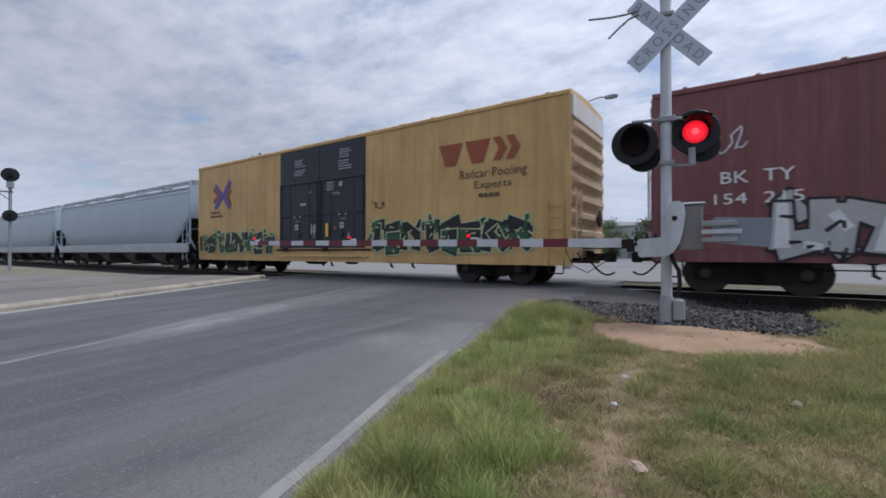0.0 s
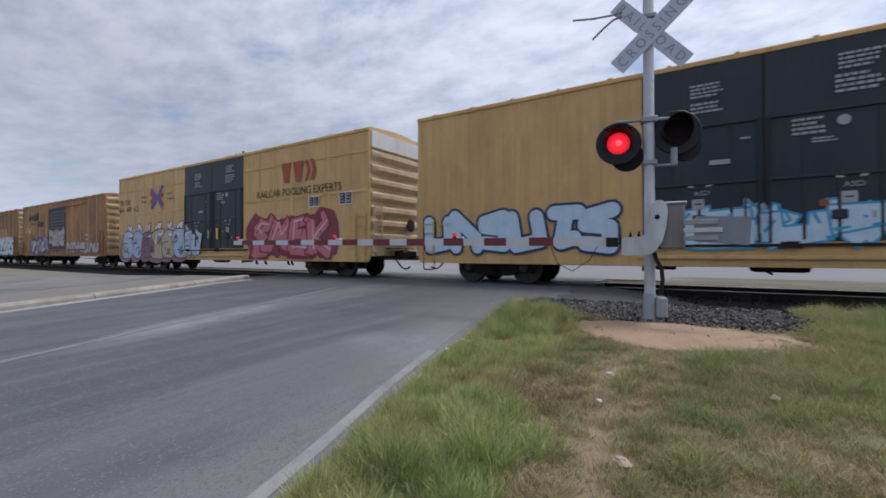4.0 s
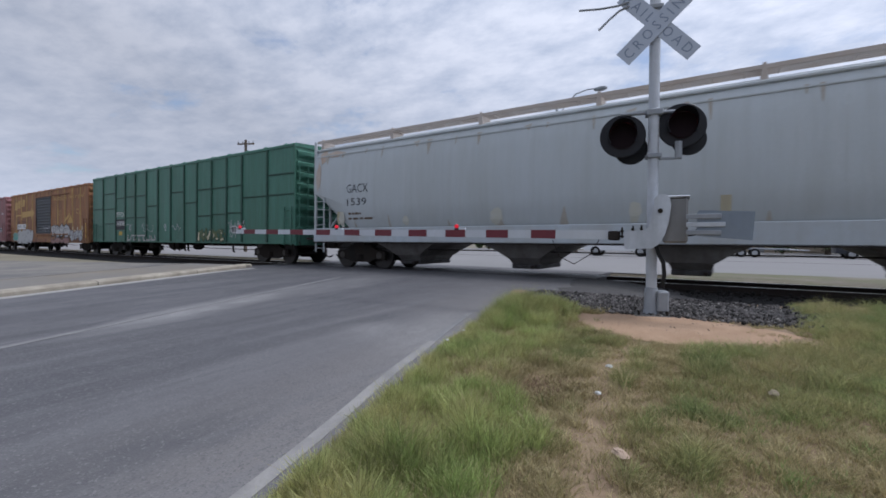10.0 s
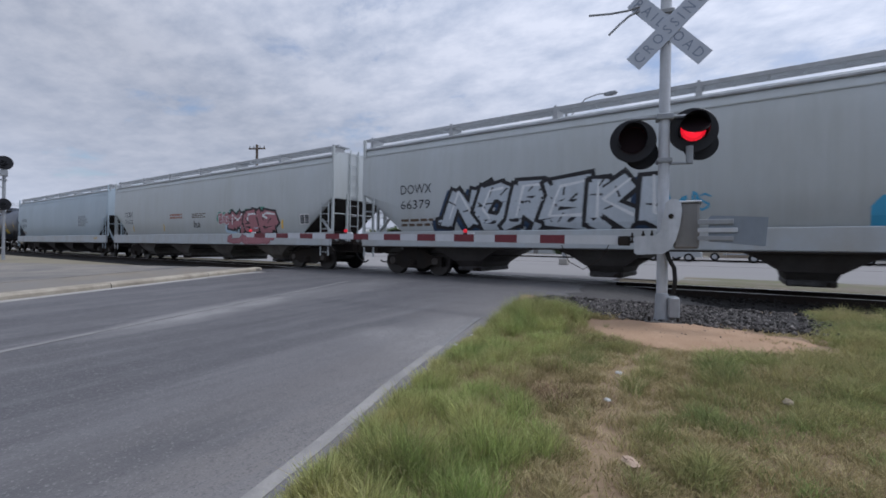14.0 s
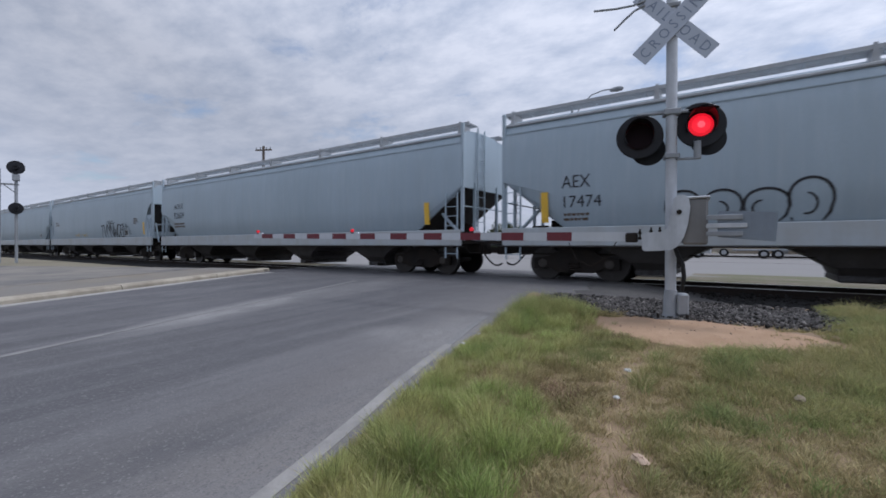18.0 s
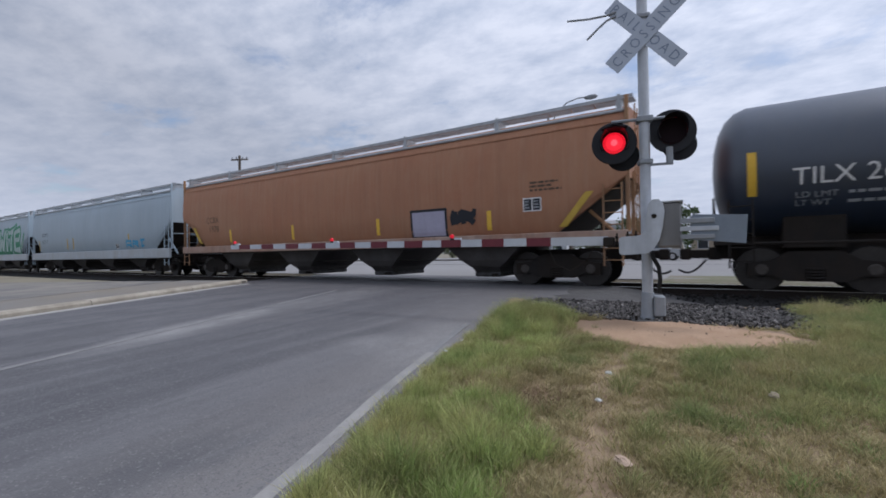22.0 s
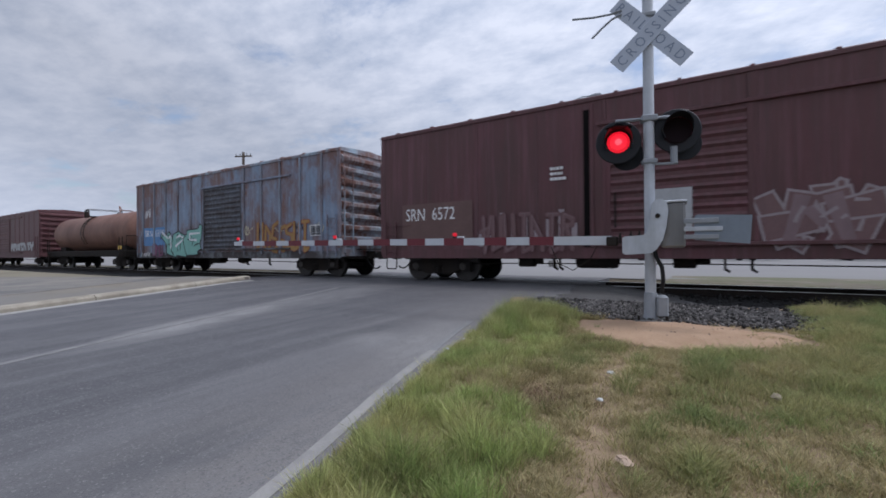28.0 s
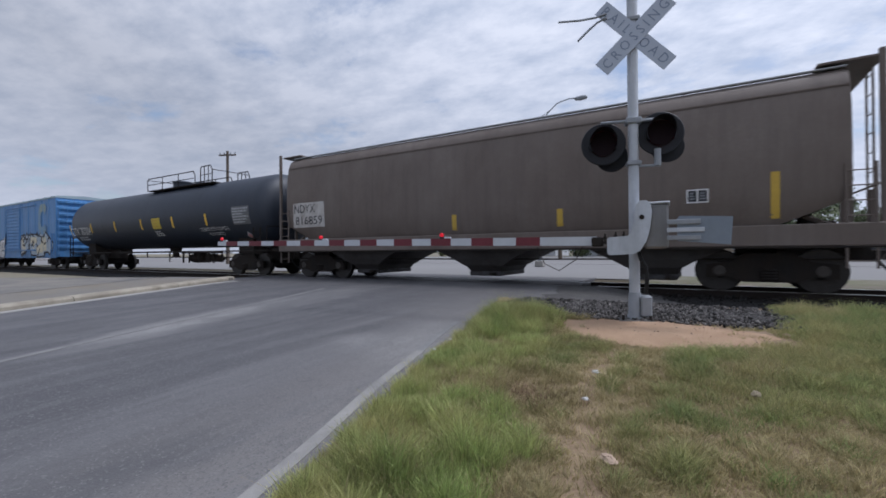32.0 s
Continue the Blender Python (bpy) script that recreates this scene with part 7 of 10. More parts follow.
# --- G1 green
c = in_train(boxcar("long green boxcar with framed side panels and faint tags", 9.7, 4.78, GREEN, None, 19, 2.2, sill=0.82, seed=11,
                     frames=((-9.7, -8.15, -6.38, -5.12, -3.86, -2.56, -1.27, 0.07, 1.39, 2.56, 3.83, 5.04, 6.2, 7.95, 9.7),
                             ((2.79,), (1.89, 2.76, 3.67), (3.34,), (2.18, 3.37), (2.17, 3.36), (2.75,), (), (3.33,), (2.75,), (2.09, 3.32), (2.13, 3.32), (2.16, 3.33), (2.78,), (2.79, 3.6)), GREEN_BLACK)), 164.45, 183.85)
panel(c, -6.3, -5.18, 1.52, 2.12, BLACKINK)
lettering(c, "MWCX", -6.25, -5.2, 2.24, 2.54, WHITE)
lettering(c, "100898", -6.23, -5.22, 1.74, 2.02, WHITE, -1.5595)
for k, (x, w) in enumerate(((-4.95, 1.0), (-3.15, 1.3), (-0.6, 0.5), (0.2, 0.8), (5.95, 0.5))):
    scribble(c, x, x + w, 1.35, 1.85, SILVER, 110 + k, 2, 0.02)
scribble(c, 5.15, 6.1, 1.0, 1.9, SILVER, 118, 7, 0.016)
scribble(c, 5.9, 6.15, 1.25, 1.7, CREAM, 122, 5, 0.02)
graffiti(c, 2.7, 4.9, 0.86, 1.5, ink("olive green", (0.12, 0.15, 0.07)), GREEN_BLACK, 119, 4, None, 0.15, inner=CREAM, label="faint olive and cream graffiti")
graffiti(c, -4.9, -1.4, 0.84, 1.25, SILVER, GREEN_BLACK, 121, 6, None, 0.1, inner=CREAM, label="faint pale graffiti letters along the sill")
data_block(c, 5.47, 1.3, 0.28, -1.566)
panel(c, -5.9, -5.5, 1.2, 1.42, MUSTARD)

# --- H3 grey hopper with rust
c = in_train(hopper("pale grey covered hopper car with rust stains", 10.2, GREY_WARM, seed=3, rail_mat=mat("rust-tinted pale paint", (0.50, 0.46, 0.43), 0.6, 0, 0.12, 1.0, (0.42, 0.35, 0.29), 0.4, 0.2, 1.2)), 184.9, 205.3)
for x in (-9.0, 2.6, 7.6):
    panel(c, x, x + 0.2, 1.55, 2.0, ink("faded ochre", (0.41, 0.37, 0.26)), bend=HSIDE, name="faded_patch")
lettering(c, "GACX", -8.5, -7.5, 2.64, 2.94, BLACKINK, bend=HSIDE)
lettering(c, "1539", -8.48, -7.58, 2.2, 2.45, BLACKINK, bend=HSIDE)
bars(c, -8.45, -7.5, 1.85, 1.98, 1, DULLINK, seed=121, bend=HSIDE)
bars(c, -8.45, -6.5, 1.68, 1.8, 1, DULLINK, seed=123, bend=HSIDE)
scribble(c, 1.6, 2.8, 1.12, 1.34, BLACK_INK, 122, 4, 0.02, lambda z: -1.552)
rn = random.Random(5)
for k in range(30):                                 # thin rust runs from the eaves and up from the sill
    x = -9.6 + 0.64 * k + rn.uniform(-0.25, 0.25)
    m, up = Mesh(), k % 3 == 2
    z = 1.46 if up else 4.1
    wedge(m, (x, z), (x + rn.uniform(-0.04, 0.04), z + (0.12 + 0.35 * rn.random() ** 2) * (1 if up else -1)), rn.uniform(0.03, 0.13), 0.012, -0.004, HSIDE)
    part("rust_run", m, ink("faint rust", (0.40, 0.37, 0.32) if rn.random() < 0.8 else (0.36, 0.29, 0.21)), c)
rn = random.Random(9)
STAIN = mat("orange rust bloom", (0.44, 0.33, 0.245), 0.7, 0, 0.12, 3.0, (0.47, 0.43, 0.39), 0.5, 0.3, 3.0, streak=0.3, dirt=(0.36, 0.24, 0.16), bump=0.1)
OCHRE_STAIN = mat("ochre stain", (0.46, 0.44, 0.33), 0.7, 0, 0.1, 3.0, (0.47, 0.48, 0.46), 0.5, 0.3, 3.0, bump=0.1)
for x, z, rx, rz, mt in ((-9.15, 4.1, 0.4, 0.13, STAIN), (-9.75, 4.05, 0.22, 0.3, STAIN), (-9.95, 3.3, 0.14, 0.55, STAIN), (-8.75, 1.75, 0.16, 0.3, OCHRE_STAIN), (-5.9, 1.62, 0.14, 0.2, OCHRE_STAIN), (-2.7, 1.68, 0.22, 0.26, OCHRE_STAIN), (0.9, 1.7, 0.16, 0.3, OCHRE_STAIN)):
    m = Mesh()
    lay_on(m, [(x + rx * rn.uniform(0.7, 1.1) * math.cos(t), min(4.3, max(1.44, z + rz * rn.uniform(0.7, 1.1) * math.sin(t)))) for t in [2 * math.pi * k / 16 for k in range(16)]], -0.0035, HSIDE)
    part("rust_stain", m, mt, c)
panel(c, 5.5, 5.75, 1.55, 2.1, SAFETY, bend=HSIDE)
data_block(c, 6.2, 1.65, 0.34, bend=HSIDE)

# --- K1 black tank
T1 = round_side(1.42, 2.62)
c = in_train(tank_car("black tank car with yellow reflective marks", 7.98, 1.42, 2.62, TANK_NAVY, 1.75, (-1.5, 2.0), 0.95, seed=1), 206.95, 222.95)
lettering(c, "TILX 265372", -7.0, -4.6, 2.05, 2.35, mat("faded ochre lettering", (0.22, 0.17, 0.06), 0.6, 0, 0.1, 2.0, bump=0), bend=T1)
panel(c, 3.4, 4.3, 1.7, 2.1, GOLD, bend=T1)
for x in (-6.9, -4.2, -1.4, 1.6, 4.0, 6.6):
    panel(c, x, x + 0.12, 2.2, 2.75, SAFETY if x > 0 else mat("dim yellow tape", (0.25, 0.2, 0.06), 0.5, 0, 0.1, 2.0, bump=0), bend=T1)

# --- H4, H5, H6 hoppers
c = in_train(hopper("pale blue-grey covered hopper car with dark lettering", 10.05, GREY_BLUE, seed=2), 223.8, 243.9)
lettering(c, "DOWX", -8.62, -7.4, 2.62, 2.92, BLACKINK, bend=HSIDE)
lettering(c, "69497", -8.6, -7.4, 2.14, 2.42, BLACKINK, bend=HSIDE)
bars(c, 4.95, 6.9, 2.05, 2.78, 7, mat("faded grey print", (0.2, 0.22, 0.24), 0.6, 0, 0.1, 2.0, bump=0), seed=131, bend=HSIDE)
bars(c, -8.6, -7.6, 1.6, 1.85, 2, DULLINK, seed=132, bend=HSIDE)
bars(c, 8.0, 8.8, 1.12, 1.3, 1, MUSTARD, -1.553, 133)

c = in_train(hopper("pale grey covered hopper car with rose and teal graffiti", 9.9, GREY_WARM, seed=3), 245.15, 264.95)
lettering(c, "CCBX", -8.28, -7.2, 2.46, 2.75, BLACKINK, bend=HSIDE)
lettering(c, "71622", -8.26, -7.2, 2.05, 2.32, BLACKINK, bend=HSIDE)
bars(c, -2.6, -1.0, 2.2, 2.5, 2, RUST_INK, seed=141, bend=HSIDE)
spray(c, "MGS", 3.0, 6.5, 1.44, 2.5, ink("dusty rose", (0.36, 0.155, 0.18)), BLACK_INK, 142, 0.25, HSIDE, WHITE_INK, ink("sea green", (0.07, 0.25, 0.19)), ICE, "rose letters with black outlines on sea green")
spray(c, "BIG", 2.2, 3.0, 1.85, 2.38, ink("dusty rose", (0.36, 0.155, 0.18)), WHITE_INK, 145, 0.2, HSIDE, back=ink("sea green", (0.07, 0.25, 0.19)))
spray(c, "UGS", 3.1, 6.4, 0.98, 1.34, ink("dusty rose", (0.36, 0.155, 0.18)), ink("deep rose", (0.22, 0.08, 0.10)), 146, 0.25, lambda z: -1.552)
scribble(c, -0.2, 0.5, 1.6, 2.1, BLACK_INK, 143, 3, 0.03, HSIDE)
bars(c, -0.3, 1.4, 2.2, 2.45, 3, DULLINK, seed=144, bend=HSIDE)
data_block(c, 8.1, 1.75, 0.4, bend=HSIDE)
for x in (-7.2, -3.4, 3.2, 6.9):
    panel(c, x, x + 0.12, 1.6, 1.95, SAFETY if x > 0 else MUSTARD, bend=HSIDE)

c = in_train(hopper("pale grey covered hopper car with black and white graffiti", 10.12, GREY_WARM, seed=4), 266.55, 286.8)
lettering(c, "DOWX", -8.38, -7.15, 2.62, 2.92, BLACKINK, bend=HSIDE)
lettering(c, "66379", -8.38, -7.2, 2.14, 2.42, BLACKINK, bend=HSIDE)
bars(c, -8.38, -6.6, 1.55, 1.85, 2, DULLINK, seed=151, bend=HSIDE)
spray(c, "NOREKI", -6.5, -0.6, 1.42, 2.85, ink("grey white", (0.47, 0.52, 0.57)), BLACK_INK, 158, 0.2, HSIDE, WHITE_INK, None, NAVY, "pale letters with heavy black outlines", rim=0.5, slant=0.2)
scribble(c, -0.7, 0.2, 1.7, 2.3, SKY_INK, 153, 3, 0.03, HSIDE)
graffiti(c, 3.15, 5.0, 1.2, 2.15, SKY_INK, SKY_INK, 154, 3, SKY_INK, 0.28, HSIDE)
bars(c, 6.6, 8.1, 2.05, 2.75, 6, BLACKINK, seed=155, bend=HSIDE)
data_block(c, 7.3, 1.6, 0.36, bend=HSIDE)
panel(c, 6.2, 6.32, 1.7, 2.1, ORANGE_RED, bend=HSIDE)
scribble(c, 8.7, 9.3, 1.5, 2.3, RUST_INK, 156, 2, 0.07, HSIDE)

# --- N1..N7 hoppers
c = in_train(hopper("light blue-grey covered hopper car without markings", 10.3, GREY_BLUE, seed=5), 288.3, 308.9)
bars(c, -8.6, -7.6, 2.4, 2.8, 2, DULLINK, seed=161, bend=HSIDE)
data_block(c, 7.6, 1.6, 0.3, bend=HSIDE)
c = in_train(hopper("light blue-grey covered hopper car with thin black tags", 9.55, GREY_BLUE, seed=7, slope=0.95, zend=3.35, arch=True, plated=2.72), 309.55, 328.6)
bars(c, -8.2, -7.2, 2.4, 2.75, 2, DULLINK, seed=162, bend=HSIDE)
spray(c, "TVMNWOE", 1.6, 5.5, 1.42, 2.35, BLACK_INK, BLACK_INK, 163, 0.055, HSIDE, block=False, rim=0.1, slant=0.35, label="thin black sprayed tag")
scribble(c, 2.6, 4.2, 2.3, 2.6, BLACK_INK, 164, 3, 0.02, HSIDE)
scribble(c, 5.2, 6.5, 1.5, 2.4, BLACK_INK, 166, 4, 0.02, HSIDE)
bars(c, 7.0, 7.7, 2.2, 2.6, 4, DULLINK, seed=167, bend=HSIDE)
data_block(c, 5.6, 1.55, 0.34, bend=HSIDE)
panel(c, 8.3, 8.5, 1.6, 2.3, SAFETY, bend=HSIDE)
scribble(c, -4.0, -1.0, 1.5, 1.8, MUSTARD, 165, 6, 0.02, HSIDE)

c = in_train(hopper("light blue-grey covered hopper car with dark lettering", 10.0, GREY_BLUE, seed=7), 329.9, 349.9)
lettering(c, "AOKX", -8.45, -7.45, 2.85, 3.14, BLACKINK, bend=HSIDE)
lettering(c, "92609", -8.48, -7.35, 2.36, 2.68, BLACKINK, bend=HSIDE)
bars(c, -8.45, -7.2, 1.85, 2.15, 2, DULLINK, seed=171, bend=HSIDE)
panel(c, 8.6, 8.8, 1.6, 2.3, SAFETY, bend=HSIDE)

c = in_train(hopper("light blue-grey covered hopper car with black line graffiti", 9.46, GREY_BLUE, seed=8), 351.3, 370.2)
lettering(c, "AEX", -7.75, -7.02, 2.42, 2.74, BLACKINK, bend=HSIDE)
lettering(c, "17474", -7.7, -6.75, 1.92, 2.22, BLACKINK, bend=HSIDE)
bars(c, -7.7, -6.9, 1.55, 1.8, 2, DULLINK, seed=181, bend=HSIDE)
panel(c, -8.32, -8.12, 1.55, 2.35, SAFETY, bend=HSIDE)
bubbles(c, -5.35, -2.4, 1.42, 2.3, 4, BLACK_INK, 182, 0.026, HSIDE)
bubbles(c, -0.05, 3.9, 1.42, 2.4, 5, BLACK_INK, 183, 0.026, HSIDE)
scribble(c, 3.6, 4.1, 1.68, 2.1, BLACK_INK, 186, 3, 0.02, HSIDE)
scribble(c, -1.6, -0.9, 1.2, 1.5, BLACK_INK, 184, 3, 0.025, HSIDE)
panel(c, 8.0, 8.2, 1.55, 2.35, SAFETY, bend=HSIDE)

c = in_train(hopper("pale grey covered hopper car with big red and green graffiti", 9.98, GREY_BLUE, seed=9), 371.55, 391.5)
lettering(c, "AOKX", -8.3, -7.32, 2.67, 2.93, BLACKINK, bend=HSIDE)
lettering(c, "91352", -8.3, -7.32, 2.13, 2.4, BLACKINK, bend=HSIDE)
bars(c, -8.3, -7.3, 1.6, 1.95, 3, DULLINK, seed=191, bend=HSIDE)
scribble(c, -9.75, -8.7, 2.75, 3.4, ink("purple", (0.30, 0.12, 0.24)), 192, 4, 0.03, HSIDE)
scribble(c, -9.5, -8.6, 2.3, 2.8, ink("purple", (0.30, 0.12, 0.24)), 195, 4, 0.03, HSIDE)
m = Mesh()                      # big red block letters, sprayed with a roller
for pts in ([(-6.6, 1.62), (-6.6, 3.5), (-5.75, 3.55), (-5.75, 1.62)], [(-6.6, 2.5), (-5.75, 2.5)],
            [(-5.0, 3.75), (-5.0, 1.85), (-4.6, 1.68), (-4.0, 1.75), (-3.85, 3.75)], [(-3.55, 3.7), (-2.25, 3.75)], [(-2.9, 3.7), (-2.9, 1.7)],
            [(-1.0, 3.7), (-1.8, 3.6), (-1.85, 2.8), (-1.05, 2.65), (-1.0, 1.85), (-1.9, 1.7)]):
    stroke(m, pts, 0.21, -0.006 - 0.0006 * len(m.f), HSIDE, 3)
part("graffiti_fill", m, ORANGE_RED, c, "big red rolled block letters")
spray(c, "COWITE", 0.0, 8.3, 1.5, 3.6, ink("pale sage", (0.40, 0.50, 0.49)), FOREST, 193, 0.13, HSIDE, None, None, FOREST, "big pale letters in thick green outlines", rim=0.95, slant=0.2)
for k in range(3):
    m = Mesh()
    wedge(m, (8.3 + 0.22 * k, 1.7 + 0.1 * k), (9.0 + 0.1 * k, 2.7 + 0.15 * k), 0.05, 0.12, -0.005 - 0.0004 * k, HSIDE)
    part("graffiti_slash", m, (FOREST, WHITE_INK, FOREST)[k], c)
data_block(c, 7.6, 1.6, 0.3, bend=HSIDE)

c = in_train(hopper("pale grey covered hopper car with dark lettering", 10.12, GREY_BLUE, seed=10), 392.65, 412.9)
lettering(c, "DOWX", -7.95, -6.88, 2.55, 2.82, BLACKINK, bend=HSIDE)
lettering(c, "6 511", -7.95, -7.0, 2.07, 2.34, BLACKINK, bend=HSIDE)
for x in (-8.7, -3.4, -2.4, 5.5):
    panel(c, x, x + 0.15, 1.6, 2.3, MUSTARD, bend=HSIDE)
data_block(c, 3.9, 1.5, 0.28, bend=HSIDE)
graffiti(c, 5.2, 7.4, 1.5, 2.0, SKY_INK, GREY_BLUE, 201, 3, None, 0.12, HSIDE)

# --- N8 orange-brown hopper
c = in_train(hopper("orange-brown covered hopper car with rusty streaks", 10.02, ORANGE_BROWN, mat("rusty pale sill paint", (0.36, 0.20, 0.135), 0.6, 0, 0.16, 1.0, (0.40, 0.30, 0.24), 0.4, 0.15, 0.8, streak=0.4), seed=11, sill_low=1.12, post=mat("worn tan post paint", (0.36, 0.20, 0.10), 0.6, 0, 0.15, 1.0, streak=0.4)), 414.15, 434.2)
lettering(c, "CCBX", -7.95, -7.0, 2.45, 2.72, DULLINK, bend=HSIDE)
lettering(c, "1978", -7.7, -7.0, 2.05, 2.32, DULLINK, bend=HSIDE)
panel(c, 3.7, 4.9, 1.45, 2.2, ink("pale violet", (0.42, 0.40, 0.5)), bend=lambda z: HSIDE(z) - 0.003)
panel(c, 3.62, 4.98, 1.38, 2.28, BLACKINK, bend=HSIDE)
graffiti(c, 5.1, 5.9, 1.7, 2.2, BLACKINK, BLACKINK, 211, 2, None, 0.2, HSIDE)
data_block(c, 7.4, 2.0, 0.36, bend=HSIDE)
for x in (-6.2, -2.1, 2.2, 6.3):
    panel(c, x, x + 0.14, 1.55, 2.1, SAFETY, bend=HSIDE)
panel(c, 8.35, 8.55, 1.55, 2.4, MUSTARD, bend=HSIDE, skew=0.7)
panel(c, -8.6, -8.4, 1.55, 2.3, MUSTARD, bend=HSIDE, skew=-0.5)
bars(c, 7.6, 8.6, 2.5, 2.8, 3, DULLINK, seed=212, bend=HSIDE)

# --- K2 black tank
T2 = round_side(1.50, 2.68)
c = in_train(tank_car("black tank car with white lettering and yellow stripes", 8.03, 1.50, 2.68, TANK_NAVY, 1.75, (-2.2, 1.0), 0.95, seed=2), 435.9, 451.95)
lettering(c, "TILX 265372", -6.65, -4.2, 2.17, 2.5, WHITE, bend=T2)
lettering(c, "LD LMT", -6.6, -5.95, 1.92, 2.03, DIM_PRINT, bend=T2)
lettering(c, "LT WT", -6.6, -6.05, 1.76, 1.87, DIM_PRINT, bend=T2)
bars(c, -5.8, -4.75, 1.93, 2.03, 1, DIM_PRINT, seed=221, bend=T2)
bars(c, -5.8, -4.75, 1.76, 1.86, 1, DIM_PRINT, seed=226, bend=T2)
panel(c, 5.4, 6.6, 2.12, 2.75, mat("grey data panel", (0.13, 0.135, 0.14), 0.5, 0, 0.1, 3.0, bump=0), bend=T2)
bars(c, 5.45, 6.55, 2.16, 2.72, 5, SILVER, seed=222, bend=lambda z: T2(z) - 0.004)
for x, z0, z1 in ((-7.4, 2.0, 2.9), (-2.6, 2.35, 2.95), (0.4, 2.3, 2.85), (3.1, 2.33, 2.83), (6.65, 2.05, 3.05)):
    panel(c, x, x + 0.16, z0, z1, SAFETY if x > 1 or x < -7 else MUSTARD, bend=T2)
bars(c, -0.7, 0.8, 1.6, 1.85, 2, WHITE, seed=223, bend=T2)
bars(c, 1.2, 2.6, 1.75, 2.1, 3, SILVER, seed=224, bend=T2)
bars(c, -1.0, 0.2, 1.95, 2.15, 2, SILVER, seed=225, bend=T2)

# --- P1 brown open-ended hopper
c = in_train(hopper("dark red-brown ribbed covered hopper car with white number panels", 9.05, MAROON, MAROON_DARK, 3, 1.55, 4.58, 2.6, 3.6, 1.05, ribbed=11, rail_mat=MAROON_DARK, seed=1, boards=False), 452.7, 470.8)
for a, b, top, low, w0, w1 in ((-6.42, -5.5, "PL", "27", 0.25, 0.75), (-5.45, -4.5, "CX", "087", 0.2, 0.8)):
    PB = lambda z: HSIDE(z) - 0.09
    panel(c, a, b - 0.04, 1.92, 3.08, WHITE, bend=PB)
    lettering(c, top, a + 0.2, a + 0.7, 2.64, 2.86, BLACKINK, bend=lambda z: HSIDE(z) - 0.095)
    lettering(c, low, a + 0.3, a + 0.8, 2.04, 2.25, BLACKINK, bend=lambda z: HSIDE(z) - 0.095)
bars(c, -5.4, -4.3, 1.55, 1.7, 1, WHITE, seed=231, bend=lambda z: HSIDE(z) - 0.09)
data_block(c, -4.1, 2.3, 0.4, bend=lambda z: HSIDE(z) - 0.09)
panel(c, -4.3, -3.2, 1.1, 1.24, SAFETY, -1.555)
scribble(c, 6.4, 7.2, 1.5, 2.2, WHITE_INK, 232, 3, 0.03, lambda z: HSIDE(z) - 0.09)

# --- P2 light blue hopper with open end posts
c = in_train(hopper("light blue covered hopper car with white end posts and railings", 10.0, LIGHT_BLUE, LIGHT_BLUE, 4, 1.8, 4.5, 0.5, 1.75, 0.92, post=mat("white end post paint", (0.5, 0.54, 0.57), 0.5, 0, 0.1, 2.0), seed=3, deep=0.75), 471.2, 491.2)
part("discharge_pipe", Mesh().pipe([(-8.6, -0.95, 0.36), (-2.0, -0.95, 0.34), (1.6, -0.95, 0.33), (2.2, -0.95, 0.42), (2.8, -0.95, 0.33), (8.6, -0.95, 0.36)], 0.06, 8), mat("dull pipe steel", (0.10, 0.098, 0.095), 0.6, 0.2, 0.2, 3.0), c, "long discharge pipe under the funnels")
lettering(c, "TCMX", -7.35, -6.3, 2.36, 2.68, BLACKINK, bend=HSIDE)
lettering(c, "450279", -7.4, -6.0, 1.92, 2.18, BLACKINK, bend=HSIDE)
bars(c, -7.3, -6.3, 1.5, 1.7, 2, DULLINK, seed=241, bend=HSIDE)
# pale strip painted as the highlight along the rounded belly
panel(c, -9.0, 9.0, 2.02, 2.07, mat("highlight line paint", (0.42, 0.54, 0.6), 0.5, 0, 0.1, 2.0), bend=lambda z: HSIDE(z) + 0.004)

# --- Q1 maroon boxcar, K3 rust-brown tank
c = in_train(boxcar("maroon boxcar with ribbed end and small blue and white tags", 8.8, 4.35, MAROON_DARK, (-1.4, 1.6, 1.15, 3.9, MAROON_DARK, "slide"), 15, 1.9, seed=12), 492.6, 510.1)
graffiti(c, -8.0, -4.0, 0.8, 2.0, SKY_INK, SILVER, 251, 5, None, 0.16, label="blue sprayed graffiti")
graffiti(c, 2.0, 7.6, 1.2, 2.0, SILVER, MAROON_DARK, 252, 7, None, 0.14)
c = in_train(tank_car("rust-brown tank car with arched roof fittings", 6.45, 1.22, 2.35, RUST_BROWN, 1.7, (-1.0, -0.2), 0.62, False, seed=3, walk_low=False), 511.5, 524.4)
part("roof_pipe", Mesh().pipe([(2.2, -0.1, 3.5), (2.1, -0.1, 4.05), (2.5, -0.1, 3.75), (4.0, -0.1, 3.62)], 0.035, 6), RUST_BROWN, c)
part("valve_pipe", Mesh().tube((4.6, 0, 3.5), (4.6, 0, 4.0), 0.09, 10), RUST_BROWN, c)
panel(c, 5.3, 5.9, 1.2, 1.42, SAFETY, -1.41)
part("frame_deck", Mesh().cbox(-6.4, 6.4, -1.4, 1.4, 0.78, 1.16, 0.03), UNDER, c)

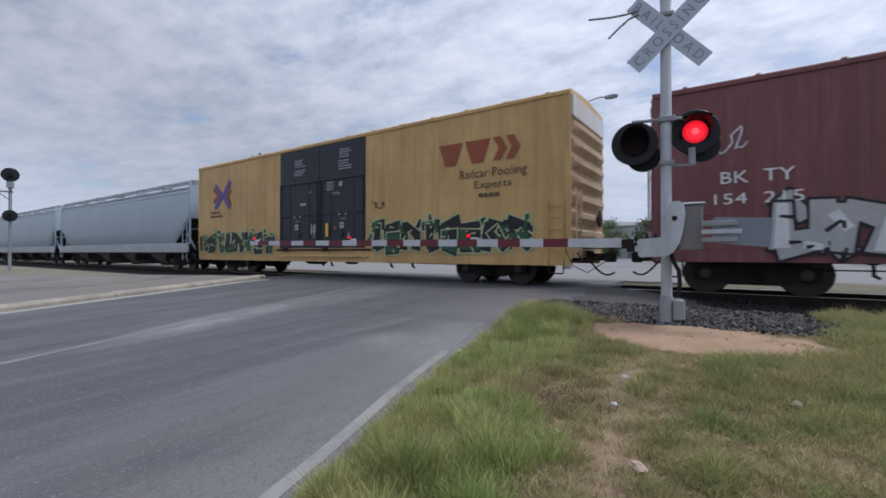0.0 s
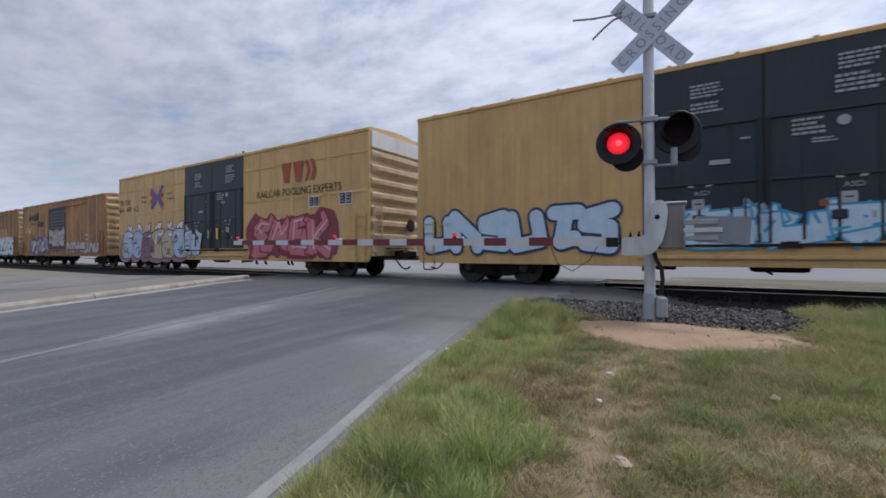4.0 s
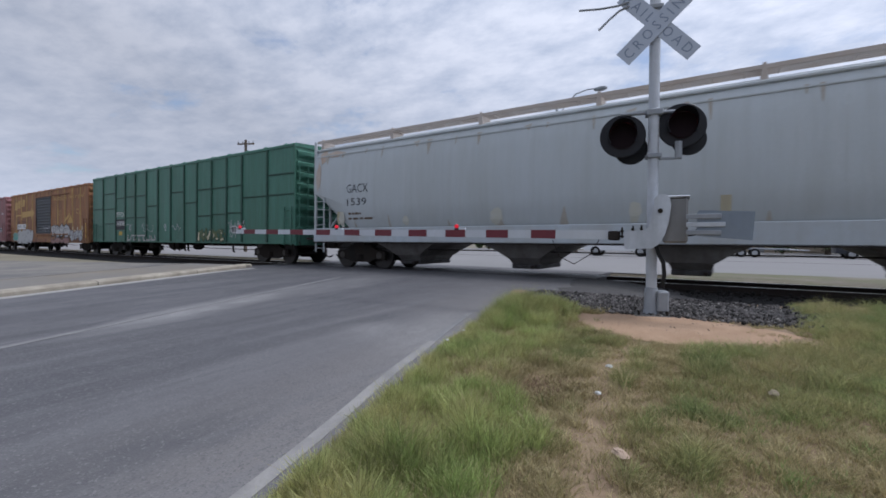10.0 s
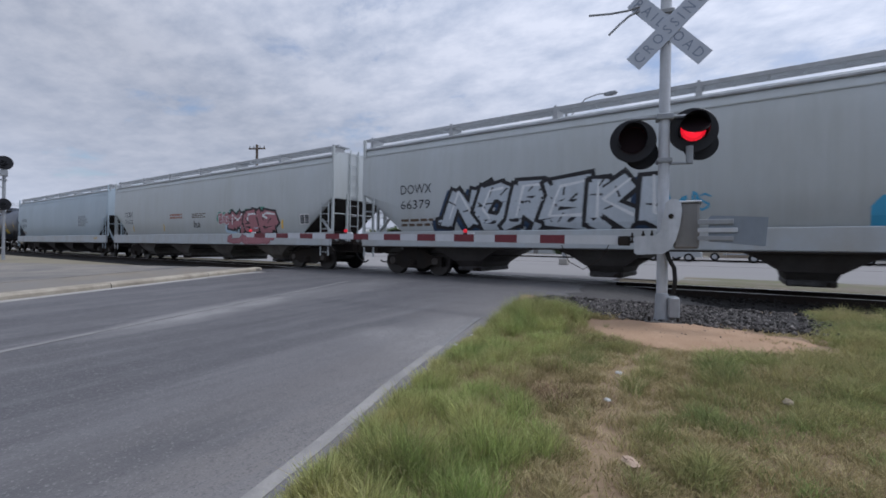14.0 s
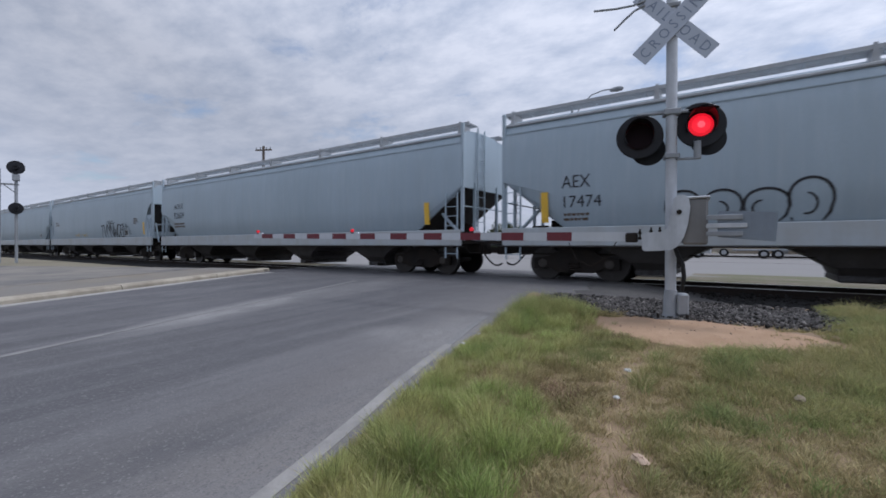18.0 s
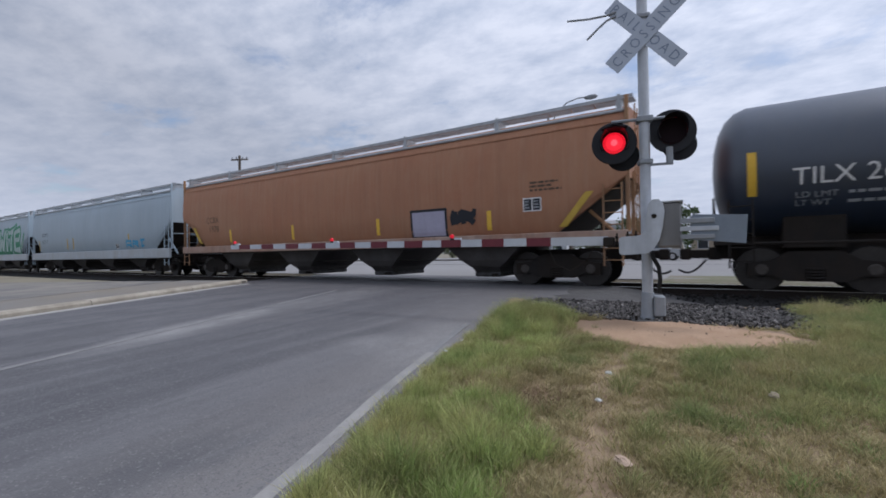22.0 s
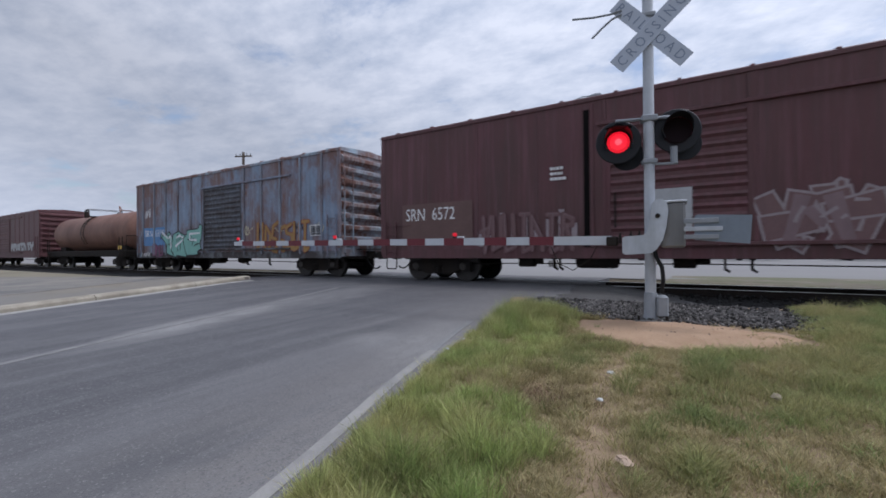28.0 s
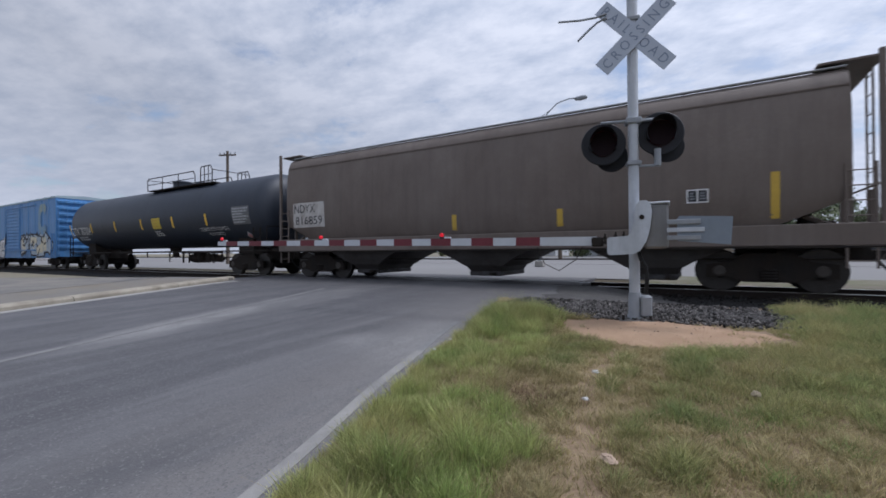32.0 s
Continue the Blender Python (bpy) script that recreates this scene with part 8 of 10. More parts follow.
# --- S1..S4 boxcars
GAP_BLACK = mat("black gap shade", (0.008, 0.007, 0.007), 0.9, 0, 0.3, 2.0, spec=0.1)
DARK_DOOR = mat("grimy dark blue door paint", (0.12, 0.14, 0.175), 0.7, 0, 0.25, 1.5, (0.045, 0.036, 0.036), 0.55, 0.15, 0.8, streak=0.6, pale=0.3, chalk=(0.28, 0.31, 0.36), run=2.0)
D = (-1.05, 1.95, 1.15, 3.9, DARK_DOOR, "slide")
c = in_train(boxcar("rusted blue boxcar with teal graffiti", 7.85, 4.72, RUSTY_BLUE, D, 13, 1.85, seed=13, roof_mat=RUSTY_PALE, end_mat=RUSTY_PALE, sill_mat=GRIMY_SILL, frames=((-7.85, -7.05, -5.83, -4.61, -3.4, -2.2, -1.2, 2.1, 3.3, 4.5, 5.7, 6.9, 7.85), ((),) * 12, BLUE_POST)), 526.0, 541.7)
panel(c, -6.97, -5.9, 1.35, 2.3, BLUE, -1.5535)
panel(c, -5.76, -4.68, 1.35, 2.3, BLUE, -1.5535)
lettering(c, "SRN  6310", -6.82, -4.76, 1.83, 2.17, WHITE)
spray(c, "125", -4.55, -1.3, 0.74, 2.1, ink("pale teal", (0.22, 0.46, 0.40)), BLACK_INK, 261, 0.25, lambda z: -1.58, inner=WHITE_INK, label="teal sprayed numerals with white flecks and black outlines", rim=0.16, slant=0.05)
graffiti(c, -6.0, -4.9, 0.72, 1.5, ink("dull magenta", (0.24, 0.10, 0.18)), BLACK_INK, 260, 3, None, 0.13)
graffiti(c, -7.3, -6.3, 0.72, 1.05, ink("chalk grey", (0.50, 0.49, 0.49)), BLACK_INK, 259, 2, None, 0.16)
scribble(c, -6.8, -6.2, 2.8, 3.35, WHITE_INK, 262, 7, 0.022)
for k, x in enumerate((2.1, 3.0, 4.0, 5.2, 6.2)):
    scribble(c, x, x + 0.9, 1.6, 2.1, BLACK_INK if k % 2 else CREAM, 263 + k, 3)
graffiti(c, 3.0, 6.2, 0.9, 2.2, ink("rusty ochre", (0.34, 0.20, 0.07)), RUST_INK, 269, 7, None, 0.13)
data_block(c, 6.3, 1.55, 0.4)

c = in_train(boxcar("dark maroon boxcar with white number and silver graffiti", 8.03, 4.76, MAROON_DARK, (-0.9, 2.0, 1.1, 3.95, MAROON_DARK, "slide"), 0, 1.9, seed=14), 543.6, 559.7)
panel(c, -7.15, -4.6, 1.2, 2.4, mat("buffed grey brown patch", (0.15, 0.09, 0.08), 0.65, 0, 0.2, 1.5), -1.5535)
lettering(c, "SRN  6572", -7.0, -5.2, 1.88, 2.26, WHITE)
# solid black strip painted for the shade in the door's gap
part("door_gap", Mesh().box(-1.44, -1.30, -1.556, -1.5, 1.0, 4.4), GAP_BLACK, c, "black strip for the shaded gap beside the sliding door")
part("door_post", Mesh().cbox(-1.30, -1.2, -1.565, -1.5, 1.0, 4.55, 0.015), MAROON_DARK, c)
graffiti(c, -4.4, -1.7, 0.8, 2.0, ink("dim mauve", (0.17, 0.10, 0.10)), MAROON_DARK, 276, 7, None, 0.14, inner=ink("dusty mauve", (0.22, 0.15, 0.16)))
graffiti(c, 2.1, 6.6, 0.8, 2.2, ink("dim mauve", (0.17, 0.10, 0.10)), ink("dusty silver", (0.30, 0.25, 0.26)), 274, 5, None, 0.22, inner=ink("dusty mauve", (0.22, 0.15, 0.16)), label="dim mauve graffiti with dusty silver outlines")
for k in range(9):
    panel(c, -4.4 + 0.33 * k, -4.25 + 0.33 * k, 1.05 + 0.1 * (k % 3), 1.5 + 0.12 * (k * 7 % 5), ink("dusty silver", (0.30, 0.25, 0.26)), -1.5535, None, "paint_drip")
bars(c, -2.3, -1.8, 2.7, 3.1, 3, WHITE, seed=273)
panel(c, 0.0, 0.9, 1.4, 2.3, SILVER, -1.588, None, "buffed_patch")

D = (-1.45, 1.1, 1.25, 4.4, RUSTY_DOOR, "open")
c = in_train(boxcar("rusted pale blue boxcar with its sliding door standing open", 7.88, 4.72, RUSTY_PALE, D, 13, 1.85, seed=15, roof_mat=RUSTY_BLUE, sill_mat=GRIMY_SILL, frames=((-7.88, -7.27, -6.05, -4.88, -3.69, -2.5, -1.55, 3.78, 4.83, 6.04, 7.22, 7.88), ((),) * 11, PALE_POST)), 561.2, 576.9)
for k, x in enumerate((-7.1, -6.7, -5.9, -4.7, -4.2, -3.5, -2.9, -2.3)):
    scribble(c, x, x + 0.75, 1.5 + 0.2 * (k % 3), 2.25 + 0.2 * (k % 2), WHITE_INK, 281 + k, 3, 0.022)
lettering(c, "SRN", -6.85, -6.2, 2.02, 2.3, DIM_PRINT)
bars(c, -5.85, -5.0, 2.05, 2.3, 1, DIM_PRINT, seed=280)
for x in (-6.8, -5.75, -3.45):
    panel(c, x, x + (0.5 if x < -4 else 0.85), 1.4, 1.7 if x < -4 else 1.85, ink("dark grey plate", (0.05, 0.05, 0.055)))
panel(c, -2.02, -1.66, 2.3, 2.55, ink("pale sticker", (0.50, 0.52, 0.55)), name="placard")
graffiti(c, -7.3, -1.7, 0.72, 1.1, SILVER, BLACK_INK, 287, 10, None, 0.14)
graffiti(c, -4.6, -1.75, 1.2, 1.95, ink("chalk blue", (0.46, 0.52, 0.58)), ink("soot", (0.06, 0.06, 0.07)), 286, 4, None, 0.13, inner=WHITE_INK, label="chalky blue and white tags")
part("door_band", Mesh().cbox(1.2, 3.6, -1.66, -1.60, 3.3, 3.36, 0.01), PALE_POST, c, "scuffed pale bar across the open door")
spray(c, "0MA", 3.95, 7.0, 0.74, 2.35, ink("smoked cream", (0.44, 0.44, 0.40)), ink("sooty brown", (0.06, 0.05, 0.045)), 288, 0.15, lambda z: -1.58, ink("dusty teal", (0.15, 0.33, 0.31)), None, ink("rusty shade", (0.13, 0.08, 0.06)), "cream and teal sprayed letters with sooty outlines", rim=0.5)
for k in range(4):
    scribble(c, 1.3 + 0.55 * k, 2.0 + 0.55 * k, 1.35, 2.2, SILVER, 2890 + k, 3, 0.026, lambda z: -1.64)
data_block(c, 6.45, 1.55, 0.36, -1.6)

D = (-1.45, 1.4, 1.3, 4.25, BLUE, "slide")
c = in_train(boxcar("bright blue boxcar with faded yellow patch and white graffiti", 7.83, 4.72, BLUE, D, 13, 1.85, seed=16, roof_mat=mat("pale roof paint", (0.3, 0.38, 0.42), 0.6, 0, 0.1, 1.0)), 578.75, 594.4)
lettering(c, "SRN  6559", -6.53, -4.63, 2.06, 2.36, WHITE)
m = Mesh()
turns = [0.55 + 5.2 * k / 28 for k in range(29)]           # a broad open ring, worn away on one side
ring = [(5.66 + 0.74 * math.copysign(abs(math.cos(t)) ** 0.7, math.cos(t)), -1.5555, 3.28 + 1.02 * math.copysign(abs(math.sin(t)) ** 0.7, math.sin(t))) for t in turns]
ring += [(5.66 + 0.36 * math.cos(t), -1.5555, 3.28 + 0.52 * math.sin(t)) for t in turns]
m.add(ring, [(k, k + 1, 30 + k, 29 + k) for k in range(28)])
part("faded_emblem", m, mat("faded yellow emblem", (0.36, 0.36, 0.17), 0.6, 0, 0.2, 1.5, (0.10, 0.26, 0.50), 0.5, 0.25, 2.0), c)
spray(c, "2OSE", -5.6, -1.75, 0.74, 2.15, ink("chalk grey", (0.50, 0.49, 0.49)), BLACK_INK, 291, 0.24, inner=WHITE_INK, drop=ink("soot", (0.06, 0.06, 0.07)), label="chalk grey sprayed letters", rim=0.2)
graffiti(c, 1.6, 7.3, 0.72, 2.5, ink("blue silver", (0.36, 0.42, 0.48)), BLACK_INK, 294, 4, None, 0.27, inner=CREAM, label="silver sprayed graffiti with black outlines", wild=True)
panel(c, -7.6, -7.1, 1.25, 1.5, MUSTARD)
scribble(c, -6.6, -5.2, 1.5, 1.8, WHITE_INK, 293, 5)

# --- K4 black tank, E1 taupe hopper
T4 = round_side(1.55, 2.76)
c = in_train(tank_car("long black pressure tank car with white and yellow markings", 9.35, 1.55, 2.76, TANK_BLACK, 1.9, (-0.9, 4.9), 0.72, seed=4), 596.2, 614.95)
lettering(c, "CBTX 787334", -9.0, -6.3, 2.06, 2.5, WHITE, bend=T4)
panel(c, 0.7, 1.48, 2.15, 2.67, GOLD, bend=T4)
bars(c, 0.78, 1.4, 2.2, 2.62, 3, MUSTARD, seed=301, bend=lambda z: T4(z) - 0.004)
for x in (-6.2, -3.3, -0.45, 2.5, 5.25):
    panel(c, x, x + 0.15, 2.16, 2.68, SAFETY, bend=T4)
panel(c, -9.0, -8.85, 1.9, 2.7, MUSTARD, bend=T4)
lettering(c, "LIQUEFIED PETROLEUM GAS", 4.7, 6.78, 1.9, 2.08, WHITE, bend=T4)
lettering(c, "NON-ODORIZED", 5.2, 6.28, 1.72, 1.86, WHITE, bend=T4)
panel(c, 7.25, 8.4, 2.12, 2.86, mat("grey data panel", (0.13, 0.135, 0.14), 0.5, 0, 0.1, 3.0, bump=0), bend=T4)
bars(c, 7.3, 8.35, 2.16, 2.82, 6, SILVER, seed=302, bend=lambda z: T4(z) - 0.004)
bars(c, -8.2, -6.3, 1.75, 1.98, 2, WHITE, seed=303, bend=T4)
bars(c, 0.75, 1.5, 1.8, 2.05, 3, WHITE, seed=304, bend=T4)
for z in (1.12, 1.66):
    for r, mt, out in ((0.17, WHITE_INK, 0.0), (0.12, ink("pale red", (0.50, 0.20, 0.20)), 0.003)):
        m = Mesh()
        m.add([(7.9 - r, T4(z) - out, z), (7.9, T4(z - r) - out, z - r), (7.9 + r, T4(z) - out, z), (7.9, T4(z + r) - out, z + r)], [(0, 1, 2, 3)])
        part("hazard_placard", m, mt, c, "pale red diamond hazard placard")
# brake gear slung below the tank
part("brake_platform", Mesh().box(3.2, 5.7, -1.42, -0.5, 0.93, 0.97), UNDER, c)
part("air_reservoir", Mesh().lathe([(0.05, -0.6), (0.2, -0.54), (0.22, -0.42), (0.22, 0.42), (0.2, 0.54), (0.05, 0.6)], "x", (4.0, -1.0, 0.72), 14), UNDER, c, smooth=True)
part("control_valve", Mesh().cbox(4.75, 5.2, -1.2, -0.85, 0.55, 0.92, 0.03), UNDER, c)
part("brake_cylinder", Mesh().lathe([(0.16, -0.25), (0.16, 0.2), (0.06, 0.25), (0.05, 0.5)], "x", (5.5, -1.0, 0.7), 12), UNDER, c, smooth=True)
for x in (3.25, 3.75, 4.5, 5.3, 5.65):
    part("hanger", Mesh().box(x, x + 0.05, -1.4, -1.34, 0.5, 0.95), UNDER, c)

c = in_train(hopper("taupe covered hopper car with white number patch", 8.4, TAUPE, TAUPE, 3, 1.7, 4.56, 1.25, 1.9, 0.98, seed=1, rail_mat=TAUPE, deep=0.45, post=TAUPE, boards=False), 615.8, 632.6)
panel(c, -7.6, -6.0, 1.85, 2.75, mat("whitewash patch", (0.55, 0.53, 0.50), 0.7, 0, 0.12, 3.0, (0.36, 0.33, 0.30), 0.35, 0.1, 3.0), bend=HSIDE)
lettering(c, "NDYX", -7.52, -6.45, 2.38, 2.68, BLACKINK, bend=lambda z: HSIDE(z) - 0.004)
lettering(c, "816859", -7.48, -6.1, 1.95, 2.25, BLACKINK, bend=lambda z: HSIDE(z) - 0.004)
for x in (-0.8, 2.3, 6.7):
    panel(c, x, x + 0.15, 1.55, 2.0 if x < 5 else 2.5, MUSTARD, bend=HSIDE)
data_block(c, 5.2, 1.95, 0.3, bend=HSIDE)

# ---------------------------------------------------------------- verge, kerb, far side
def verge_point(along, across):
    x, y = road_xy(along, across)
    edge = min(1.0, max(0.0, (across - 0.25) / 0.5))
    b = 0.035 * noise.noise(Vector((x * 0.9, y * 0.9, 0))) + 0.018 * noise.noise(Vector((x * 3.1, y * 3.1, 4)))
    z = lie(y) - 0.012 + edge * (b + 0.02)
    return x, y, z if y < 8.2 else z - min(0.55, 0.9 * (y - 8.2))


def build_verge():
    m = Mesh()
    rows, cols = 90, 90
    pts = []
    for i in range(rows + 1):
        for j in range(cols + 1):
            u = j / cols
            pts.append(verge_point(-7 + 16.5 * i / rows, 0.26 + 16 * u * u))
    n = cols + 1
    m.add(pts, [(i * n + j, i * n + j + 1, (i + 1) * n + j + 1, (i + 1) * n + j) for i in range(rows) for j in range(cols)])
    tagged(part("verge_soil", m, SOIL, smooth=True), "dry brown soil of the roadside verge with a trodden path", "soil", kind="structure")


build_verge()


def blob(name, cx, cy, rx, ry, lift, material, label, category, seed, n=40, rings=5, tilt=0.0):
    """A low patch with an uneven outline lying on the verge."""
    rnd = random.Random(seed)
    k = [rnd.uniform(0.80, 1.16) for _ in range(n)]
    k = [(k[i - 1] + 2 * k[i] + k[(i + 1) % n]) / 4 for i in range(n)]
    m = Mesh()
    v = [(cx, cy, lie(cy) + lift)]
    for r in range(1, rings + 1):
        for i in range(n):
            t = 2 * math.pi * i / n
            q = r / rings
            x, y = cx + rx * k[i] * q * math.cos(t), cy + ry * k[i] * q * math.sin(t) + tilt * rx * q * math.cos(t)
            v.append((x, y, lie(y) + lift * ((1 - 0.9 * q ** 3) if lift > 0.02 else 1.0) + (0.012 if lift > 0.02 else 0.0) * noise.noise(Vector((x * 4, y * 4, seed))) * (1 - q ** 4)))
    f = [(0, 1 + i, 1 + (i + 1) % n) for i in range(n)]
    for r in range(rings - 1):
        a, b = 1 + r * n, 1 + (r + 1) * n
        f += [(a + i, b + i, b + (i + 1) % n, a + (i + 1) % n) for i in range(n)]
    m.add(v, f)
    return tagged(part(name, m, material, smooth=True), label, category, kind="structure")


blob("sand_patch", -0.5, 5.83, 1.45, 0.74, 0.055, SAND, "bare sandy gravel round the signal base", "soil", 3)
gs = Mesh()
gx = spread(-3.1, 40, 60)
gy = (6.45, 6.8, 7.3, 7.9, 8.3, 8.75)
gz = (-0.02, 0.03, 0.05, 0.03, -0.06, -0.40)
gs.add([(x if j else x, y + 0.12 * noise.noise(Vector((x, j, 0))) - (0.0 if x < 1 else min(1.0, (x - 1) * 0.1)), lie(y) + z) for j, (y, z) in enumerate(zip(gy, gz)) for x in gx],
       [(j * 60 + i, j * 60 + i + 1, (j + 1) * 60 + i + 1, (j + 1) * 60 + i) for j in range(5) for i in range(59)])
tagged(part("gravel_shoulder", gs, BALLAST, smooth=True), "dark gravel shoulder along the track", "gravel", kind="structure")


def build_stones():
    rnd = random.Random(8)
    ico = [(0, 0, 1), (0.89, 0, 0.45), (0.28, 0.85, 0.45), (-0.72, 0.53, 0.45), (-0.72, -0.53, 0.45), (0.28, -0.85, 0.45),
           (0.72, 0.53, -0.45), (-0.28, 0.85, -0.45), (-0.89, 0, -0.45), (-0.28, -0.85, -0.45), (0.72, -0.53, -0.45), (0, 0, -1)]
    tri = [(0, 1, 2), (0, 2, 3), (0, 3, 4), (0, 4, 5), (0, 5, 1), (1, 6, 2), (2, 7, 3), (3, 8, 4), (4, 9, 5), (5, 10, 1),
           (6, 7, 2), (7, 8, 3), (8, 9, 4), (9, 10, 5), (10, 6, 1), (6, 11, 7), (7, 11, 8), (8, 11, 9), (9, 11, 10), (10, 11, 6)]

    def cloud(name, count, place, sizes, material, label):
        m = Mesh()
        for _ in range(count):
            x, y, z = place()
            s = sizes[0] + (sizes[1] - sizes[0]) * rnd.random() ** 1.6
            q = Euler((rnd.uniform(0, 6), rnd.uniform(0, 6), rnd.uniform(0, 6))).to_matrix()
            sq = (rnd.uniform(0.7, 1.3), rnd.uniform(0.7, 1.2), rnd.uniform(0.5, 0.9))
            m.add([tuple(q @ Vector((p[0] * s * sq[0] * rnd.uniform(0.8, 1.15), p[1] * s * sq[1], p[2] * s * sq[2])) + Vector((x, y, z))) for p in ico], tri)
        me = bpy.data.meshes.new(name)
        me.from_pydata(m.v, [], m.f)
        me.materials.append(material)
        tagged(new(name, me), label, "gravel", kind="stuff")

    def on_shoulder():
        x = max(-2.95 + 0.4 * rnd.random(), rnd.gauss(-1.1, 1.25))
        y = 6.32 + 2.28 * rnd.random() ** 0.98
        return x, y, lie(y) + (0.04 if y < 7.95 else 0.03 - 0.22 * (y - 7.95)) + rnd.uniform(-0.005, 0.015) + (0.0 if y < 8.3 or x > -2.6 else 0.03)

    def on_bed():
        x, y = rnd.uniform(-2.6, 9), rnd.uniform(8.7, 11.7)
        return x, y, -0.37 + 0.2 * (y - 8.7) / 2.4 + rnd.uniform(0, 0.02)
    cloud("ballast_stones", 7200, on_shoulder, (0.009, 0.033), STONE, "loose grey ballast stones beside the track")
    # these stones take the train's shade in their colour too
    cloud("track_stones", 1500, on_bed, (0.025, 0.05), mat("shade-dark ballast chip", (0.016, 0.015, 0.0145), 0.9, 0, 0.3, 8.0, bump=0.3, island=0.6), "ballast stones along the rail, darkened for the train's shade")

    cloud("pale_stones", 420, on_shoulder, (0.010, 0.026), mat("pale limestone chip", (0.24, 0.225, 0.205), 0.9, 0, 0.3, 8.0, bump=0.3, island=0.5), "pale limestone chips among the ballast")

    def on_sand():
        t, r = rnd.uniform(0, 6.28), rnd.random() ** 0.5
        x, y = -0.46 + 1.25 * r * math.cos(t), 5.83 + 0.68 * r * math.sin(t)
        return x, y, lie(y) + 0.052 * (1 - 0.9 * r ** 3)
    cloud("pebbles", 300, on_sand, (0.002, 0.013), mat("brown pebble", (0.20, 0.15, 0.115), 0.9, 0, 0.3, 8.0, bump=0.3, island=0.6), "small brown pebbles on the sand")


build_stones()

# loose litter and stones on the verge
for nm, lb, x, y, s, col in (("stone", "flat pale stone in the grass", -0.43, 2.34, 0.04, (0.40, 0.30, 0.225)), ("paper_scrap", "crumpled white paper scrap in the grass", -0.73, 3.13, 0.027, (0.5, 0.5, 0.48)),
                             ("paper_scrap", "crumpled white paper scrap beside the path", -0.79, 3.78, 0.035, (0.46, 0.46, 0.44)), ("stone", "flat grey stone half hidden in grass", 0.30, 3.75, 0.035, (0.26, 0.22, 0.15)),
                             ("paper_scrap", "white paper scrap in the grass", 1.62, 3.7, 0.05, (0.7, 0.7, 0.68)),
                             ("paper_scrap", "small white scrap at the road edge", -2.50, 4.30, 0.022, (0.6, 0.6, 0.58)), ("paper_scrap", "small pale scrap beside the edge line", -2.42, 3.84, 0.022, (0.55, 0.54, 0.5))):
    rnd = random.Random(int(x * 1000))
    m = Mesh().lathe([(s * 0.5, -s * 0.3), (s, -s * 0.12), (s * 0.95, s * 0.1), (s * 0.6, s * 0.34), (s * 0.1, s * 0.4)], "z", n=9)
    m.v = [(a * rnd.uniform(0.7, 1.35), b * rnd.uniform(0.6, 1.1), c * rnd.uniform(0.6, 1.3)) for a, b, c in m.v]
    tagged(part(nm, m, mat(nm + " surface " + str(s), col, 0.85, 0, 0.15, 12.0, bump=0.4), at=pose(x, y, lie(y) + 0.05 + s * 0.15, rnd.uniform(-15, 15), rnd.uniform(-15, 15), rnd.uniform(0, 180))), lb, "litter" if nm != "stone" else "stone")


